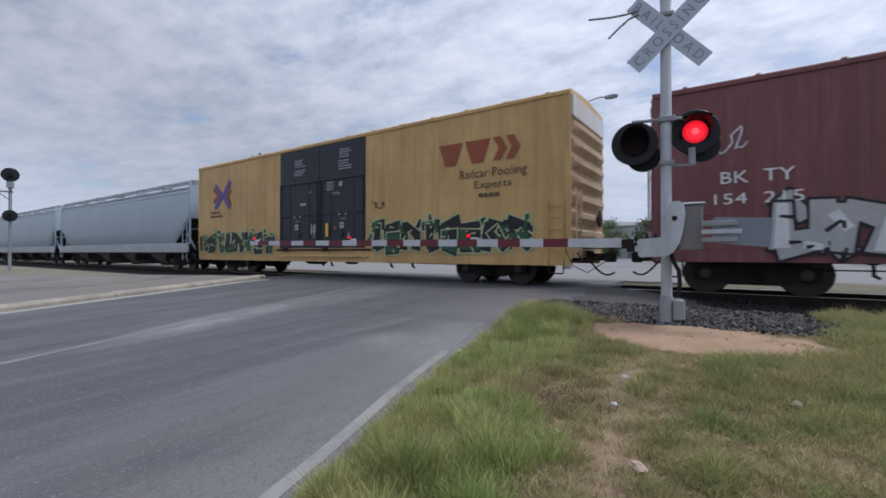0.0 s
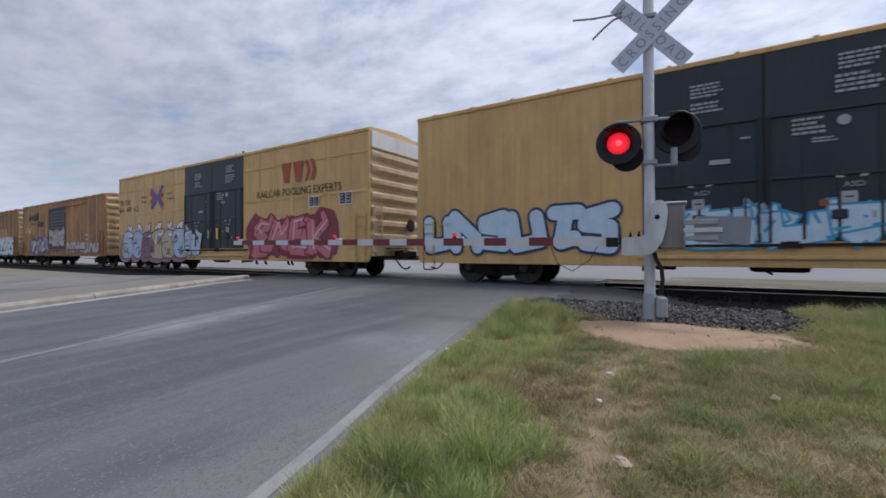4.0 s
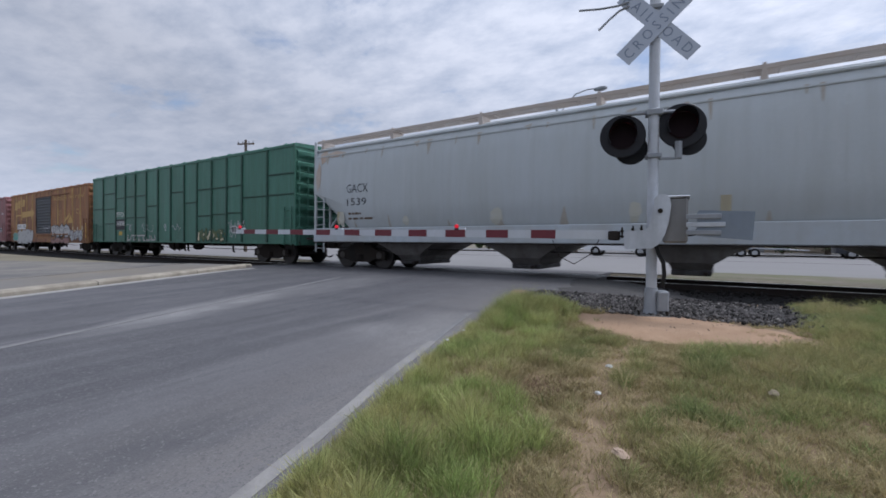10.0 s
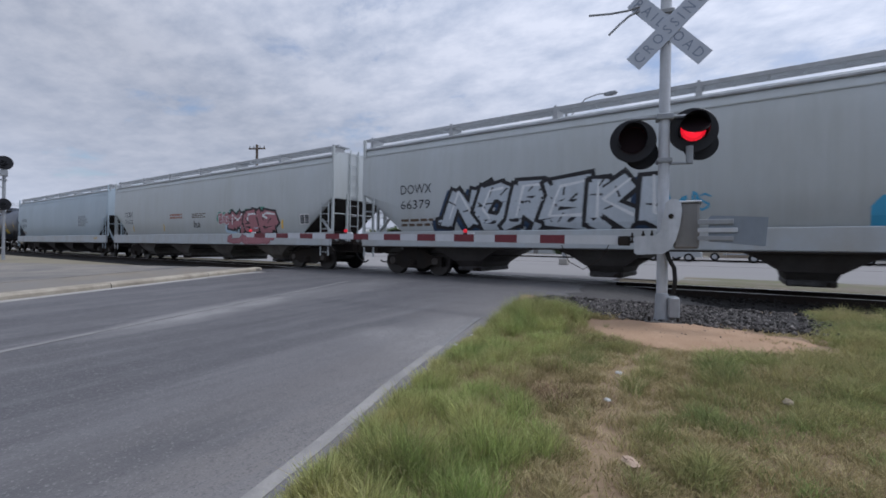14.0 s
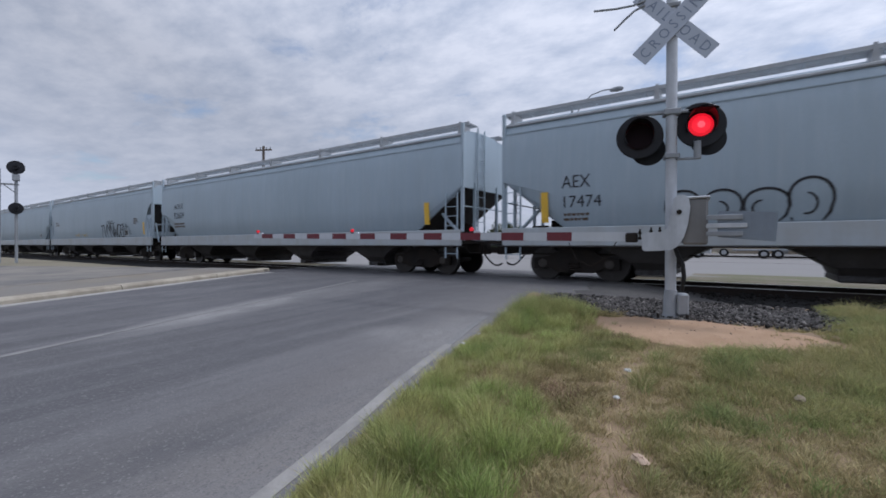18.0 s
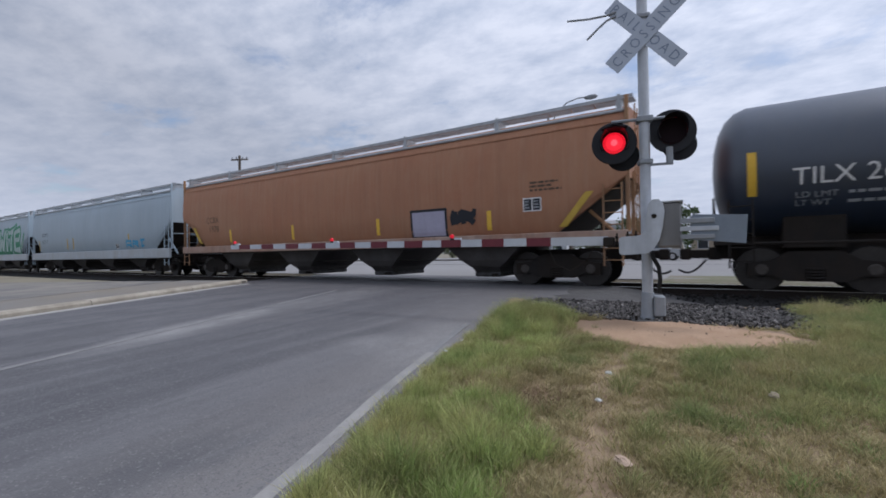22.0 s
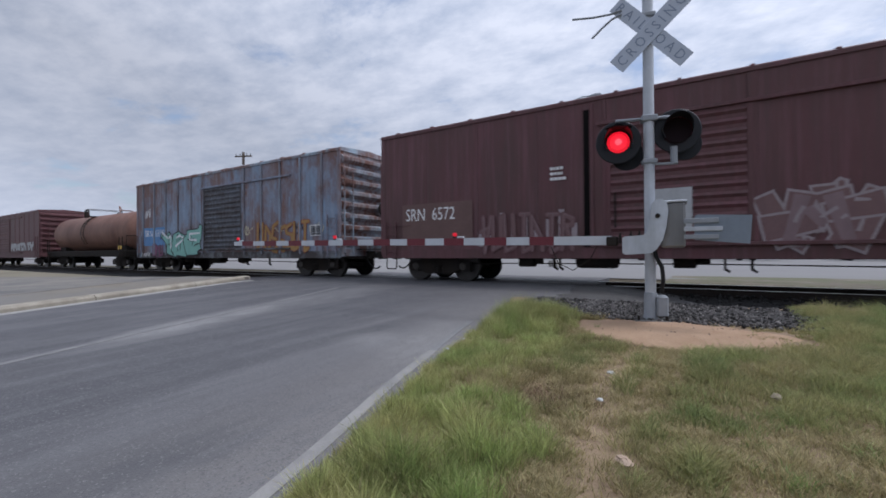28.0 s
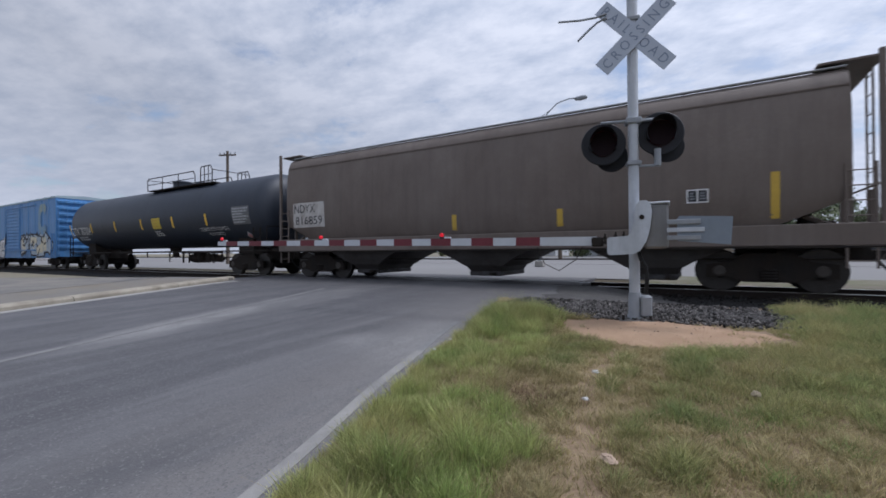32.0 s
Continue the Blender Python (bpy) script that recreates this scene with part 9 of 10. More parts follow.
def build_grass():
    """Tufts of blades that fan out from a root, over a mat of short thatch."""
    rng = np.random.default_rng(5)

    def noises(x, y):
        return [np.array([noise.noise(Vector((a * k, b * k, o))) for a, b in zip(x, y)]) for k, o in ((1.1, 7), (3.7, 2), (8.5, 4))]

    def spread_roots(n):
        """Roots on the verge, closer together towards the road edge and the path."""
        al = np.where(rng.random(n) < 0.83, -1.0 + 9.0 * rng.random(n) ** 1.15, -1.0 - 5.5 * rng.random(n) ** 1.7)
        ac = 0.10 + 7.0 * rng.random(n) ** 1.35
        x = EDGE.x + ROAD_DIR.x * al + ROAD_OUT.x * ac
        y = EDGE.y + ROAD_DIR.y * al + ROAD_OUT.y * ac
        n1, n2, n3 = noises(x, y)
        bare = ((x + 0.5) / 1.42) ** 2 + ((y - 5.78) / np.where(y < 5.78, 0.76, 0.9)) ** 2 < 0.86 + 0.9 * n2 + 0.85 * n3
        bare |= y > np.where(x > 0.75 + 0.4 * n1 + 0.3 * n2, 8.3 + 0.3 * n1, 6.45 + 0.3 * n2)
        bare |= ac < 0.15 + 0.13 * np.clip(al - 2.8, 0, 9) + 0.07 * n2 + 0.04 * n3
        way = np.abs(x - np.interp(y, [1.6, 2.05, 2.5, 2.95, 3.5, 4.2, 5.0], [-0.42, -0.48, -0.57, -0.68, -0.75, -0.78, -0.7]) + 0.07 * n2) / (0.12 + 0.04 * n1)
        trod = np.clip(way - 0.55, 0, 1)
        left = np.exp(-((ac - 0.6) / 0.55) ** 2)
        band = np.clip((x + 0.5) / 0.5, 0, 1) * np.exp(-((y - 4.75) / 0.85) ** 2)
        brown = np.exp(-(((x + 0.62) / 0.5) ** 2 + ((y - 3.0) / 1.1) ** 2)) + 0.8 * np.exp(-(((x + 1.3) / 0.35) ** 2 + ((y - 3.5) / 0.35) ** 2))
        mound = np.exp(-((x + 2.15) ** 2 + (y - 5.75) ** 2) / 0.5)
        thicket = np.clip((x - 0.6) / 0.35, 0, 1) * np.clip((y - 5.0) / 0.8, 0, 1)
        lush = np.clip(0.36 + 0.6 * left + 0.55 * band + 0.75 * mound + 0.8 * thicket + 1.35 * n1 + 1.15 * n2 + 0.3 * n3 - 0.7 * brown, 0, 1)
        keep = ~bare
        return [q[keep] for q in (x, y, al, ac, n1, n2, n3, trod, lush, left, band)]

    def base_height(x, y):
        return np.array([verge_point((Vector((a, b)) - EDGE).dot(ROAD_DIR), (Vector((a, b)) - EDGE).dot(ROAD_OUT))[2] for a, b in zip(x, y)]) - 0.008

    def lay(name, material, label, x, y, z, h, r, lean, count, wide):
        """count blades from every root (x, y, z); h: height, r: spread of the root."""
        count = count.astype(int)
        idx = np.repeat(np.arange(len(x)), count)
        k = len(idx)
        a = rng.uniform(0, 2 * np.pi, k)
        q = np.sqrt(rng.random(k))
        bx, by, bz = x[idx] + r[idx] * q * np.cos(a), y[idx] + r[idx] * q * np.sin(a), z[idx]
        hh = h[idx] * rng.uniform(0.45, 1.15, k) * (1.08 - 0.35 * q)
        d = a + rng.normal(0, 0.7, k)
        tip = hh * (lean[idx] * (0.25 + 0.75 * q) + rng.uniform(0, 0.35, k))
        w = rng.uniform(*wide, k)
        t = rng.uniform(0, 2 * np.pi, k)
        ax, ay = np.cos(t) * w, np.sin(t) * w
        lx, ly = np.cos(d) * tip, np.sin(d) * tip
        V = np.zeros((k, 5, 3))
        V[:, 0] = np.c_[bx - ax, by - ay, bz]
        V[:, 1] = np.c_[bx + ax, by + ay, bz]
        V[:, 2] = np.c_[bx + ax * 0.8 + lx * 0.32, by + ay * 0.8 + ly * 0.32, bz + hh * 0.62]
        V[:, 3] = np.c_[bx - ax * 0.8 + lx * 0.32, by - ay * 0.8 + ly * 0.32, bz + hh * 0.62]
        V[:, 4] = np.c_[bx + lx, by + ly, bz + hh]
        base = np.arange(k)[:, None] * 5
        me = bpy.data.meshes.new(name)
        me.from_pydata(V.reshape(-1, 3).tolist(), [], (base + np.array([0, 1, 2, 3])).tolist() + (base + np.array([3, 2, 4])).tolist())
        me.materials.append(material)
        tagged(new(name, me), label, "grass", kind="stuff")

    x, y, al, ac, n1, n2, n3, trod, lush, left, band = spread_roots(108000)
    z = base_height(x, y)
    mound = np.exp(-((x + 2.15) ** 2 + (y - 5.75) ** 2) / 0.4)
    thicket = np.clip((x - 0.75) / 0.35, 0, 1) * np.clip((y - 5.3) / 0.8, 0, 1)
    tall = 0.055 + 0.09 * np.clip(n2 + 0.2, 0, 1) + 0.07 * np.clip(n3, 0, 1) + left * (0.065 + 0.07 * n1 + 0.09 * n2) + 0.07 * band + 0.24 * mound + 0.11 * thicket
    tall = np.clip(tall, 0.03, 0.4)
    pick = rng.random(len(x))
    big = np.clip(0.6 + 1.2 * n3 + 0.8 * n2, 0.25, 1.6)
    green = (pick < lush * 0.84) & (rng.random(len(x)) < trod)
    roadside = green & (ac < 1.15 + 0.4 * n2) | green & (mound > 0.3)
    turf = green & ~roadside
    dry = ~green & (rng.random(len(x)) < 0.12 + 0.75 * trod)
    for name, material, label, m, grow, fan in (("green_grass", GRASS, "uneven tufts of green roadside grass", roadside, 1.0, 0.5), ("olive_turf", GRASS_LOW, "olive turf with taller tufts", turf, 0.95, 0.9),
                                                ("dry_grass", GRASS_DRY, "dry straw-coloured grass tufts", dry, 0.8, 1.1)):
        lay(name, material, label, x[m], y[m], z[m], tall[m] * grow * rng.uniform(0.7, 1.2, m.sum()), (0.018 + 0.028 * big[m]) * rng.uniform(0.7, 1.2, m.sum()), fan * rng.uniform(0.6, 1.3, m.sum()), 8 + 7 * big[m], (0.0011, 0.0029))
    x, y, al, ac, n1, n2, n3, trod, lush, left, band = spread_roots(46000)
    m = rng.random(len(x)) < 0.10 + 0.8 * trod
    x, y, n2, n3 = x[m], y[m], n2[m], n3[m]
    lay("thatch", GRASS_DRY, "short matted straw between the tufts", x, y, base_height(x, y), 0.022 + 0.018 * np.clip(n3 + 0.5, 0, 1), np.full(len(x), 0.05), np.full(len(x), 2.2), np.full(len(x), 7), (0.0010, 0.0022))
    k = 420
    cx, cy, sd = (np.array([q[rng.integers(0, 3)] for _ in range(k)]) for q in ((-1.17, -1.75, -1.02), (3.2, 4.95, 3.05), (0.13, 0.12, 0.10)))
    x, y = cx + sd * rng.normal(0, 1, k), cy + sd * rng.normal(0, 1, k)
    lay("dead_weeds", WEED, "dead brown weed tufts", x, y, base_height(x, y), rng.uniform(0.04, 0.11, k), np.full(k, 0.04), rng.uniform(0.8, 1.8, k), np.full(k, 7), (0.0012, 0.003))


build_grass()


# --- kerb and the ground beyond it
kerb = thing("kerb", "worn pale concrete kerb along the far road edge", "kerb", kind="structure")
for k in range(13):
    a = -25 + 2.79 * k
    seg = Mesh()
    ring = []
    for i in range(5):
        al = a + 2.77 * i / 4
        sec = [(0.16, -0.1), (0.15, 0.07), (0.10, 0.115), (-0.16, 0.12), (-0.18, -0.1)]
        rr = []
        for c, h in sec:
            x, y = road_xy(al, KERB - 0.16 + c - (0.25 * max(0, al - 9.0) ** 2 * 0.35))
            rr.append((x, y, lie(y) + h))
        ring.append(rr)
    part("kerbstone", seg.loft(ring), KERBSTONE, kerb)
strip("kerb_gutter", -25, 10.9, KERB + 0.02, KERB + 0.34, 0.004, CONCRETE, "pale concrete gutter at the kerb foot", "kerb", rows=40, cols=2, skirt=0.02)
strip("gravel_strip", -25, 11.0, KERB - 3.0, KERB - 0.30, 0.09, mat("trodden gravel earth", (0.215, 0.185, 0.14), 0.95, 0, 0.25, 1.2, (0.165, 0.158, 0.148), 0.5, 0.18, 0.6, bump=0.7, bscale=30), "strip of trodden gravel behind the kerb", "soil", rows=40, cols=6)
strip("side_pavement", -25, 10.6, KERB - 40.0, KERB - 2.95, 0.10, mat("grey side pavement", (0.125, 0.122, 0.12), 0.9, 0, 0.25, 0.8, (0.20, 0.184, 0.16), 0.5, 0.12, 0.45, bump=0.4, bscale=50), "plain grey pavement beside the road", "pavement", rows=30, cols=8)

sheet("far_street", [-400, -120, -40, -10, 10, 40, 120, 400], [15.3, 18, 25, 40, 58, 75], lambda x, y: -0.02 + 0.0 * y, LOT, "wide bleached concrete street beyond the track", "street")
sheet("far_verge", spread(-1.5, 120, 30), [14.3, 15.0, 16.2, 17.4, 18.3], lambda x, y: -0.01 + 0.03 * noise.noise(Vector((x, y, 1))) - (0.08 if y > 18.2 or y < 14.4 else 0.0), mat("sun-bleached grass", (0.20, 0.172, 0.135), 0.95, 0, 0.35, 0.9, (0.115, 0.118, 0.062), 0.5, 0.12, 0.9, bump=0.8, bscale=25), "sun-bleached grass strip behind the track", "grass")
for y, wdt in ((31.0, 0.3), (50.0, 0.3)):
    tagged(part("street_seam", Mesh().box(-200, 200, y, y + wdt, -0.02, -0.012), mat("dark street seam", (0.16, 0.155, 0.15), 0.9, 0, 0.15, 0.5)), "dark joint across the concrete street", "road marking", kind="structure")

# ---------------------------------------------------------------- crossing signal
PALE_STEEL = mat("weathered aluminium paint", (0.54, 0.57, 0.61), 0.5, 0.1, 0.1, 3.0, (0.36, 0.38, 0.41), 0.35, 0.2, 2.5, streak=0.2)
GREY_STEEL = mat("grey painted steel", (0.30, 0.32, 0.345), 0.5, 0.1, 0.1, 3.0, (0.22, 0.235, 0.25), 0.35, 0.2, 2.5, streak=0.2)
SIGN_WHITE = mat("sign white sheeting", (0.42, 0.465, 0.54), 0.5, 0, 0.06, 4.0, bump=0)
SIGN_INK = mat("sign blue-grey letters", (0.21, 0.25, 0.33), 0.55, 0, 0.1, 4.0, bump=0)
LAMP_BLACK = mat("black lamp enamel", (0.008, 0.009, 0.013), 0.5, 0, 0.2, 4.0, spec=0.35)
LENS_ON = led_lens("lit red lens", (1.0, 0.014, 0.03), 1.3)
LENS_OFF = glass("unlit red lens", (0.010, 0.005, 0.007), 0.8, 0.15)
LENS_CORE = led_lens("bright diodes", (1.0, 0.09, 0.11), 1.2)
LENS_RIM = glow("dim rim of a lit lens", (1.0, 0.01, 0.025), 0.7)
RED_TAPE = mat("red reflective tape", (0.145, 0.026, 0.035), 0.45, 0, 0.1, 3.0, bump=0)
WHITE_TAPE = mat("white arm paint", (0.52, 0.54, 0.57), 0.45, 0, 0.06, 3.0, streak=0.1, bump=0)

MAST = pose(-0.83, 6.46, -0.05, 0, 0, 16.5)
mast = thing("crossing_signal", "grey crossing signal mast with crossbuck and two red lamps", "crossing signal", at=MAST)
part("pole", Mesh().tube((0, 0, 0.02), (0, 0, 4.62), 0.068, 20), PALE_STEEL, mast, "pale grey painted signal pole", True)
BASE_IRON = mat("weathered base casting", (0.13, 0.128, 0.125), 0.7, 0.1, 0.2, 4.0, (0.07, 0.066, 0.06), 0.45, 0.2, 5.0, streak=0.3)
foot = part("base", Mesh().cbox(-0.22, 0.22, -0.2, 0.2, -0.02, 0.04, 0.012), BASE_IRON, mast, "weathered iron base plate")
part("sleeve", Mesh().lathe([(0.11, 0.03), (0.09, 0.10), (0.082, 0.38), (0.07, 0.40)], "z", n=16), GREY_STEEL, mast, "cast grey mast sleeve", True)
for sx in (-0.17, 0.17):
    for sy in (-0.15, 0.15):
        part("anchor_bolt", Mesh().tube((sx, sy, 0.03), (sx, sy, 0.10), 0.018, 6), UNDER, foot)
part("junction_box", Mesh().cbox(0.06, 0.20, -0.12, 0.06, 0.08, 0.36, 0.02), GREY_STEEL, mast, "grey junction box at the mast foot")
part("cap", Mesh().lathe([(0.075, 4.60), (0.08, 4.64), (0.05, 4.69), (0.01, 4.70)], "z", n=16), PALE_STEEL, mast, smooth=True)
part("conduit", Mesh().pipe([(0.03, -0.09, 0.98), (0.06, -0.12, 0.86), (0.12, -0.13, 0.74), (0.135, -0.12, 0.58), (0.12, -0.08, 0.40)], 0.027, 8), mat("black conduit rubber", (0.012, 0.012, 0.013), 0.6, 0, 0.2, 5.0), mast, "black flexible conduit")
for a, word, nm in ((-45, "R A I L R O A D", "crossbuck_blade"), (45, "C R O S S I N G", "crossbuck_blade")):
    y = -0.100 if a > 0 else -0.088
    bl = Mesh().cbox(-0.61, 0.61, -0.004, 0.004, -0.114, 0.114, 0.003)
    b = part(nm, bl, SIGN_WHITE, mast, "white crossbuck blade with faded letters", at=pose(0.02, y, 3.885, 0, -a, 0))
    v, f = FONT[word]
    part("sign_letters", Mesh().add([(-0.555 + 1.11 * u, -0.0065, -0.066 + 0.132 * w) for u, w in v], f), SIGN_INK, b)
for z in (3.80, 4.10):
    part("crossbuck_bracket", Mesh().cbox(-0.09, 0.09, -0.09, 0.09, z, z + 0.06, 0.01), GREY_STEEL, mast)
part("bent_rod", Mesh().pipe([(-0.34, -0.10, 4.22), (-0.48, -0.11, 4.18), (-0.70, -0.12, 4.165), (-0.98, -0.13, 4.175)], 0.014, 6), GREY_STEEL, mast, "thin bent rod beside the crossbuck")
part("bent_rod", Mesh().pipe([(-0.34, -0.10, 4.16), (-0.46, -0.11, 4.11), (-0.58, -0.12, 4.01), (-0.72, -0.12, 3.88)], 0.014, 6), GREY_STEEL, mast, "thin bent rod hanging down")
part("lamp_arm", Mesh().tube((-0.42, -0.02, 2.74), (0.42, -0.02, 2.74), 0.022, 10).cbox(-0.1, 0.1, -0.09, 0.09, 2.70, 2.78, 0.01), GREY_STEEL, mast)
part("lamp_arm", Mesh().tube((0.06, -0.02, 2.12), (0.34, -0.02, 2.12), 0.018, 10).tube((0.30, -0.02, 2.12), (0.30, -0.02, 2.34), 0.045, 10).cbox(-0.09, 0.09, -0.09, 0.09, 2.13, 2.19, 0.01), GREY_STEEL, mast)
SHUTTERS = []
for sx, zz in ((-0.385, 2.455), (0.345, 2.555)):
    turn = pose(sx, 0.02, zz, 0, 0, -4)
    bgd = part("lamp_background", Mesh().lathe([(0.02, -0.012), (0.285, -0.012), (0.295, 0.0), (0.285, 0.012), (0.02, 0.012)], "y", n=36), LAMP_BLACK, mast, "round black lamp background", True, at=turn)
    part("rear_lamp", Mesh().lathe([(0.02, -0.01), (0.215, -0.01), (0.22, 0.0), (0.215, 0.012), (0.17, 0.02), (0.17, 0.14), (0.02, 0.14)], "y", (0.12, 0.24, -0.135), 30), LAMP_BLACK, bgd, "round black back of the lamp facing away", True)
    part("lamp_housing", Mesh().lathe([(0.16, 0.0), (0.17, 0.10), (0.13, 0.20), (0.03, 0.23)], "y", n=20), LAMP_BLACK, bgd, smooth=True)
    hood = Mesh()
    n = 26
    rings = []
    for k in range(n + 1):
        t = math.pi * (-0.18 + 1.36 * k / n)
        long = 0.13 + 0.19 * max(0, math.sin(t))
        c, s = math.cos(t), math.sin(t)
        rings.append([(0.182 * c, -0.01, 0.182 * s), (0.182 * c, -long, 0.182 * s), (0.174 * c, -long, 0.174 * s), (0.174 * c, -0.01, 0.174 * s)])
    hood.loft(rings)
    part("hood", hood, LAMP_BLACK, bgd, "black lamp hood")
    part("lens", Mesh().lathe([(0.110, -0.040), (0.06, -0.045), (0.02, -0.046)], "y", n=28), LENS_ON, bgd, "red signal lens", True)
    part("lens_rim", Mesh().lathe([(0.148, -0.016), (0.143, -0.03), (0.110, -0.040)], "y", n=28), LENS_RIM, bgd, "dimmer red rim of the signal lens", True)
    part("diode_cluster", Mesh().lathe([(0.045, -0.0465), (0.03, -0.048), (0.005, -0.0485)], "y", n=16), LENS_CORE, bgd, "bright pink middle of the lit lens", True)
    # added dark disc hides the ever-lit lens; hinged, swings up under the hood
    sh = part("lens_cover", Mesh().lathe([(0.02, -0.006), (0.169, -0.006), (0.171, 0.0), (0.169, 0.004), (0.02, 0.004)], "y", (0, 0, -0.166), 28), LENS_OFF, bgd, "added dark disc that hides the glowing lens")
    SHUTTERS.append(sh)

# gate mechanism, arm, counterweight
gate = thing("crossing_gate", "lowered red and white striped crossing gate arm with counterweight", "crossing gate", at=pose(-0.81, 6.17, 1.045, 0, 0, 184))
part("mechanism_box", Mesh().cbox(-0.42, -0.14, -0.36, 0.08, -0.10, 0.47, 0.025), mat("dull warm grey steel", (0.20, 0.20, 0.20), 0.55, 0.1, 0.1, 3.0, streak=0.2), gate, "grey gate mechanism box")
part("box_lid", Mesh().cbox(-0.44, -0.12, -0.39, 0.10, 0.466, 0.492, 0.01), PALE_STEEL, gate)
elbow = [(-0.05, 0.46), (-0.10, 0.51), (-0.17, 0.51), (-0.22, 0.46), (-0.235, 0.36), (-0.21, 0.16), (-0.17, 0.0), (-0.10, -0.12), (-0.03, -0.17), (0.27, -0.185), (0.30, -0.16), (0.30, 0.03), (0.27, 0.05), (0.05, 0.065), (0.0, 0.12), (-0.03, 0.28)]
part("pivot_bracket", Mesh().prism(elbow, 0.10, 0.15), PALE_STEEL, gate, "pale grey gate pivot bracket")
part("pivot_bolt", Mesh().tube((-0.115, 0.15, 0.30), (-0.115, 0.165, 0.30), 0.03, 12).tube((-0.115, 0.165, 0.30), (-0.115, 0.175, 0.30), 0.016, 8), UNDER, gate)
part("arm_clamp", Mesh().cbox(0.36, 0.50, 0.0, 0.14, -0.07, 0.055, 0.015), UNDER, gate)
for bx, bz in ((0.10, 0.075), (0.20, 0.07), (0.33, -0.02), (0.33, 0.05)):
    part("clamp_bolt", Mesh().tube((bx, 0.06, bz), (bx, 0.16, bz), 0.018, 8).tube((bx, 0.1, bz - 0.02), (bx, 0.1, bz + 0.05), 0.012, 6), UNDER, gate)
part("counterweight", Mesh().prism([(-0.19, -0.165), (0.36, -0.15), (0.385, 0.12), (0.36, 0.155), (-0.19, 0.165)], 0.0, 0.09), mat("pale counterweight paint", (0.205, 0.24, 0.285), 0.5, 0.1, 0.1, 3.0, streak=0.15), gate, "pale grey counterweight plate", at=pose(-0.885, 0.07, 0.115, 0, -4, 0))
part("weight_arm", Mesh().cbox(-0.76, -0.40, 0.165, 0.185, 0.19, 0.25, 0.005), GREY_STEEL, gate)
part("weight_arm", Mesh().cbox(-0.76, -0.40, 0.165, 0.185, 0.0, 0.055, 0.005), GREY_STEEL, gate)
part("weight_slot", Mesh().cbox(-0.80, -0.40, 0.165, 0.18, 0.095, 0.15, 0.005), PALE_STEEL, gate)
TIP = 8.22


def arm_half(s):
    return 0.062 - 0.018 * s / TIP


m = Mesh().loft([[(s, 0.0, -arm_half(s)), (s, 0.055, -arm_half(s)), (s, 0.055, arm_half(s)), (s, 0.0, arm_half(s))] for s in (0.45, 3.4, 3.42, 6.0, TIP)])
TILT = pose(0, 0, 0, 0, -0.6, 0)          # the arm rises a little to its tip
arm = part("arm", m, WHITE_TAPE, gate, "white gate arm", at=TILT)
for k in range(10):
    s = 1.39 + 0.709 * k
    a, b = s - 0.178, s + 0.178
    part("red_stripe", Mesh().loft([[(q, -0.002, -arm_half(q) - 0.002), (q, 0.057, -arm_half(q) - 0.002), (q, 0.057, arm_half(q) + 0.002), (q, -0.002, arm_half(q) + 0.002)] for q in (a, min(b, TIP))]), RED_TAPE, arm)
GATE_LIT = glow("lit red gate lamp", (0.9, 0.01, 0.03), 0.55)
for s in (2.8, 5.33, 8.12):
    z = arm_half(s)
    lp = part("gate_lamp", Mesh().cbox(s - 0.03, s + 0.03, 0.01, 0.045, z, z + 0.03, 0.004), LAMP_BLACK, arm, "small red gate arm lamp")
    part("gate_lens", Mesh().lathe([(0.030, -0.02), (0.034, 0.0), (0.030, 0.02)], "y", (s, 0.027, z + 0.058), 14), GATE_LIT, lp, smooth=True)
    part("lamp_cap", Mesh().cbox(s - 0.16, s - 0.05, 0.005, 0.05, z + 0.002, z + 0.03, 0.004), WHITE_TAPE, lp)
part("gate_cable", Mesh().pipe([(0.62, 0.06, -0.06), (0.72, 0.06, -0.25), (0.95, 0.06, -0.40), (1.15, 0.06, -0.30), (1.25, 0.06, -0.07)], 0.006, 5), UNDER, gate, "thin loose cable under the arm")

# wayside signal across the road
way = thing("wayside_signal", "dark railway wayside signal with two heads and a ladder", "railway signal", at=pose(-31.4, 5.9, -0.02, 0, 0, 75))
part("pole", Mesh().tube((0, 0, 0), (0, 0, 5.0), 0.07, 12), GREY_STEEL, way, smooth=True)
for z, s in ((4.98, 0.36), (2.85, 0.30)):
    hd = part("signal_head", Mesh().lathe([(0.02, -0.03), (s, -0.03), (s, 0.03), (s * 0.6, 0.12), (s * 0.5, 0.35), (0.02, 0.36)], "y", (0, -0.12, z), 20), LAMP_BLACK, way, "round black signal head", True)
    part("signal_hood", Mesh().lathe([(0.12, -0.3), (0.12, -0.03), (0.10, -0.03), (0.10, -0.3)], "y", (0, -0.12, z), 12), LAMP_BLACK, hd)
part("signal_bracket", Mesh().cbox(-0.14, 0.14, -0.2, 0.1, 4.3, 4.62, 0.02), GREY_STEEL, way)
for x in (-0.75, -0.62):
    part("ladder_rail", Mesh().tube((x, 0.2, 0), (x, 0.2, 4.9), 0.03, 8), GREY_STEEL, way)
for k in range(12):
    part("ladder_rung", Mesh().tube((-0.75, 0.2, 0.4 + 0.36 * k), (-0.62, 0.2, 0.4 + 0.36 * k), 0.012, 5), GREY_STEEL, way)
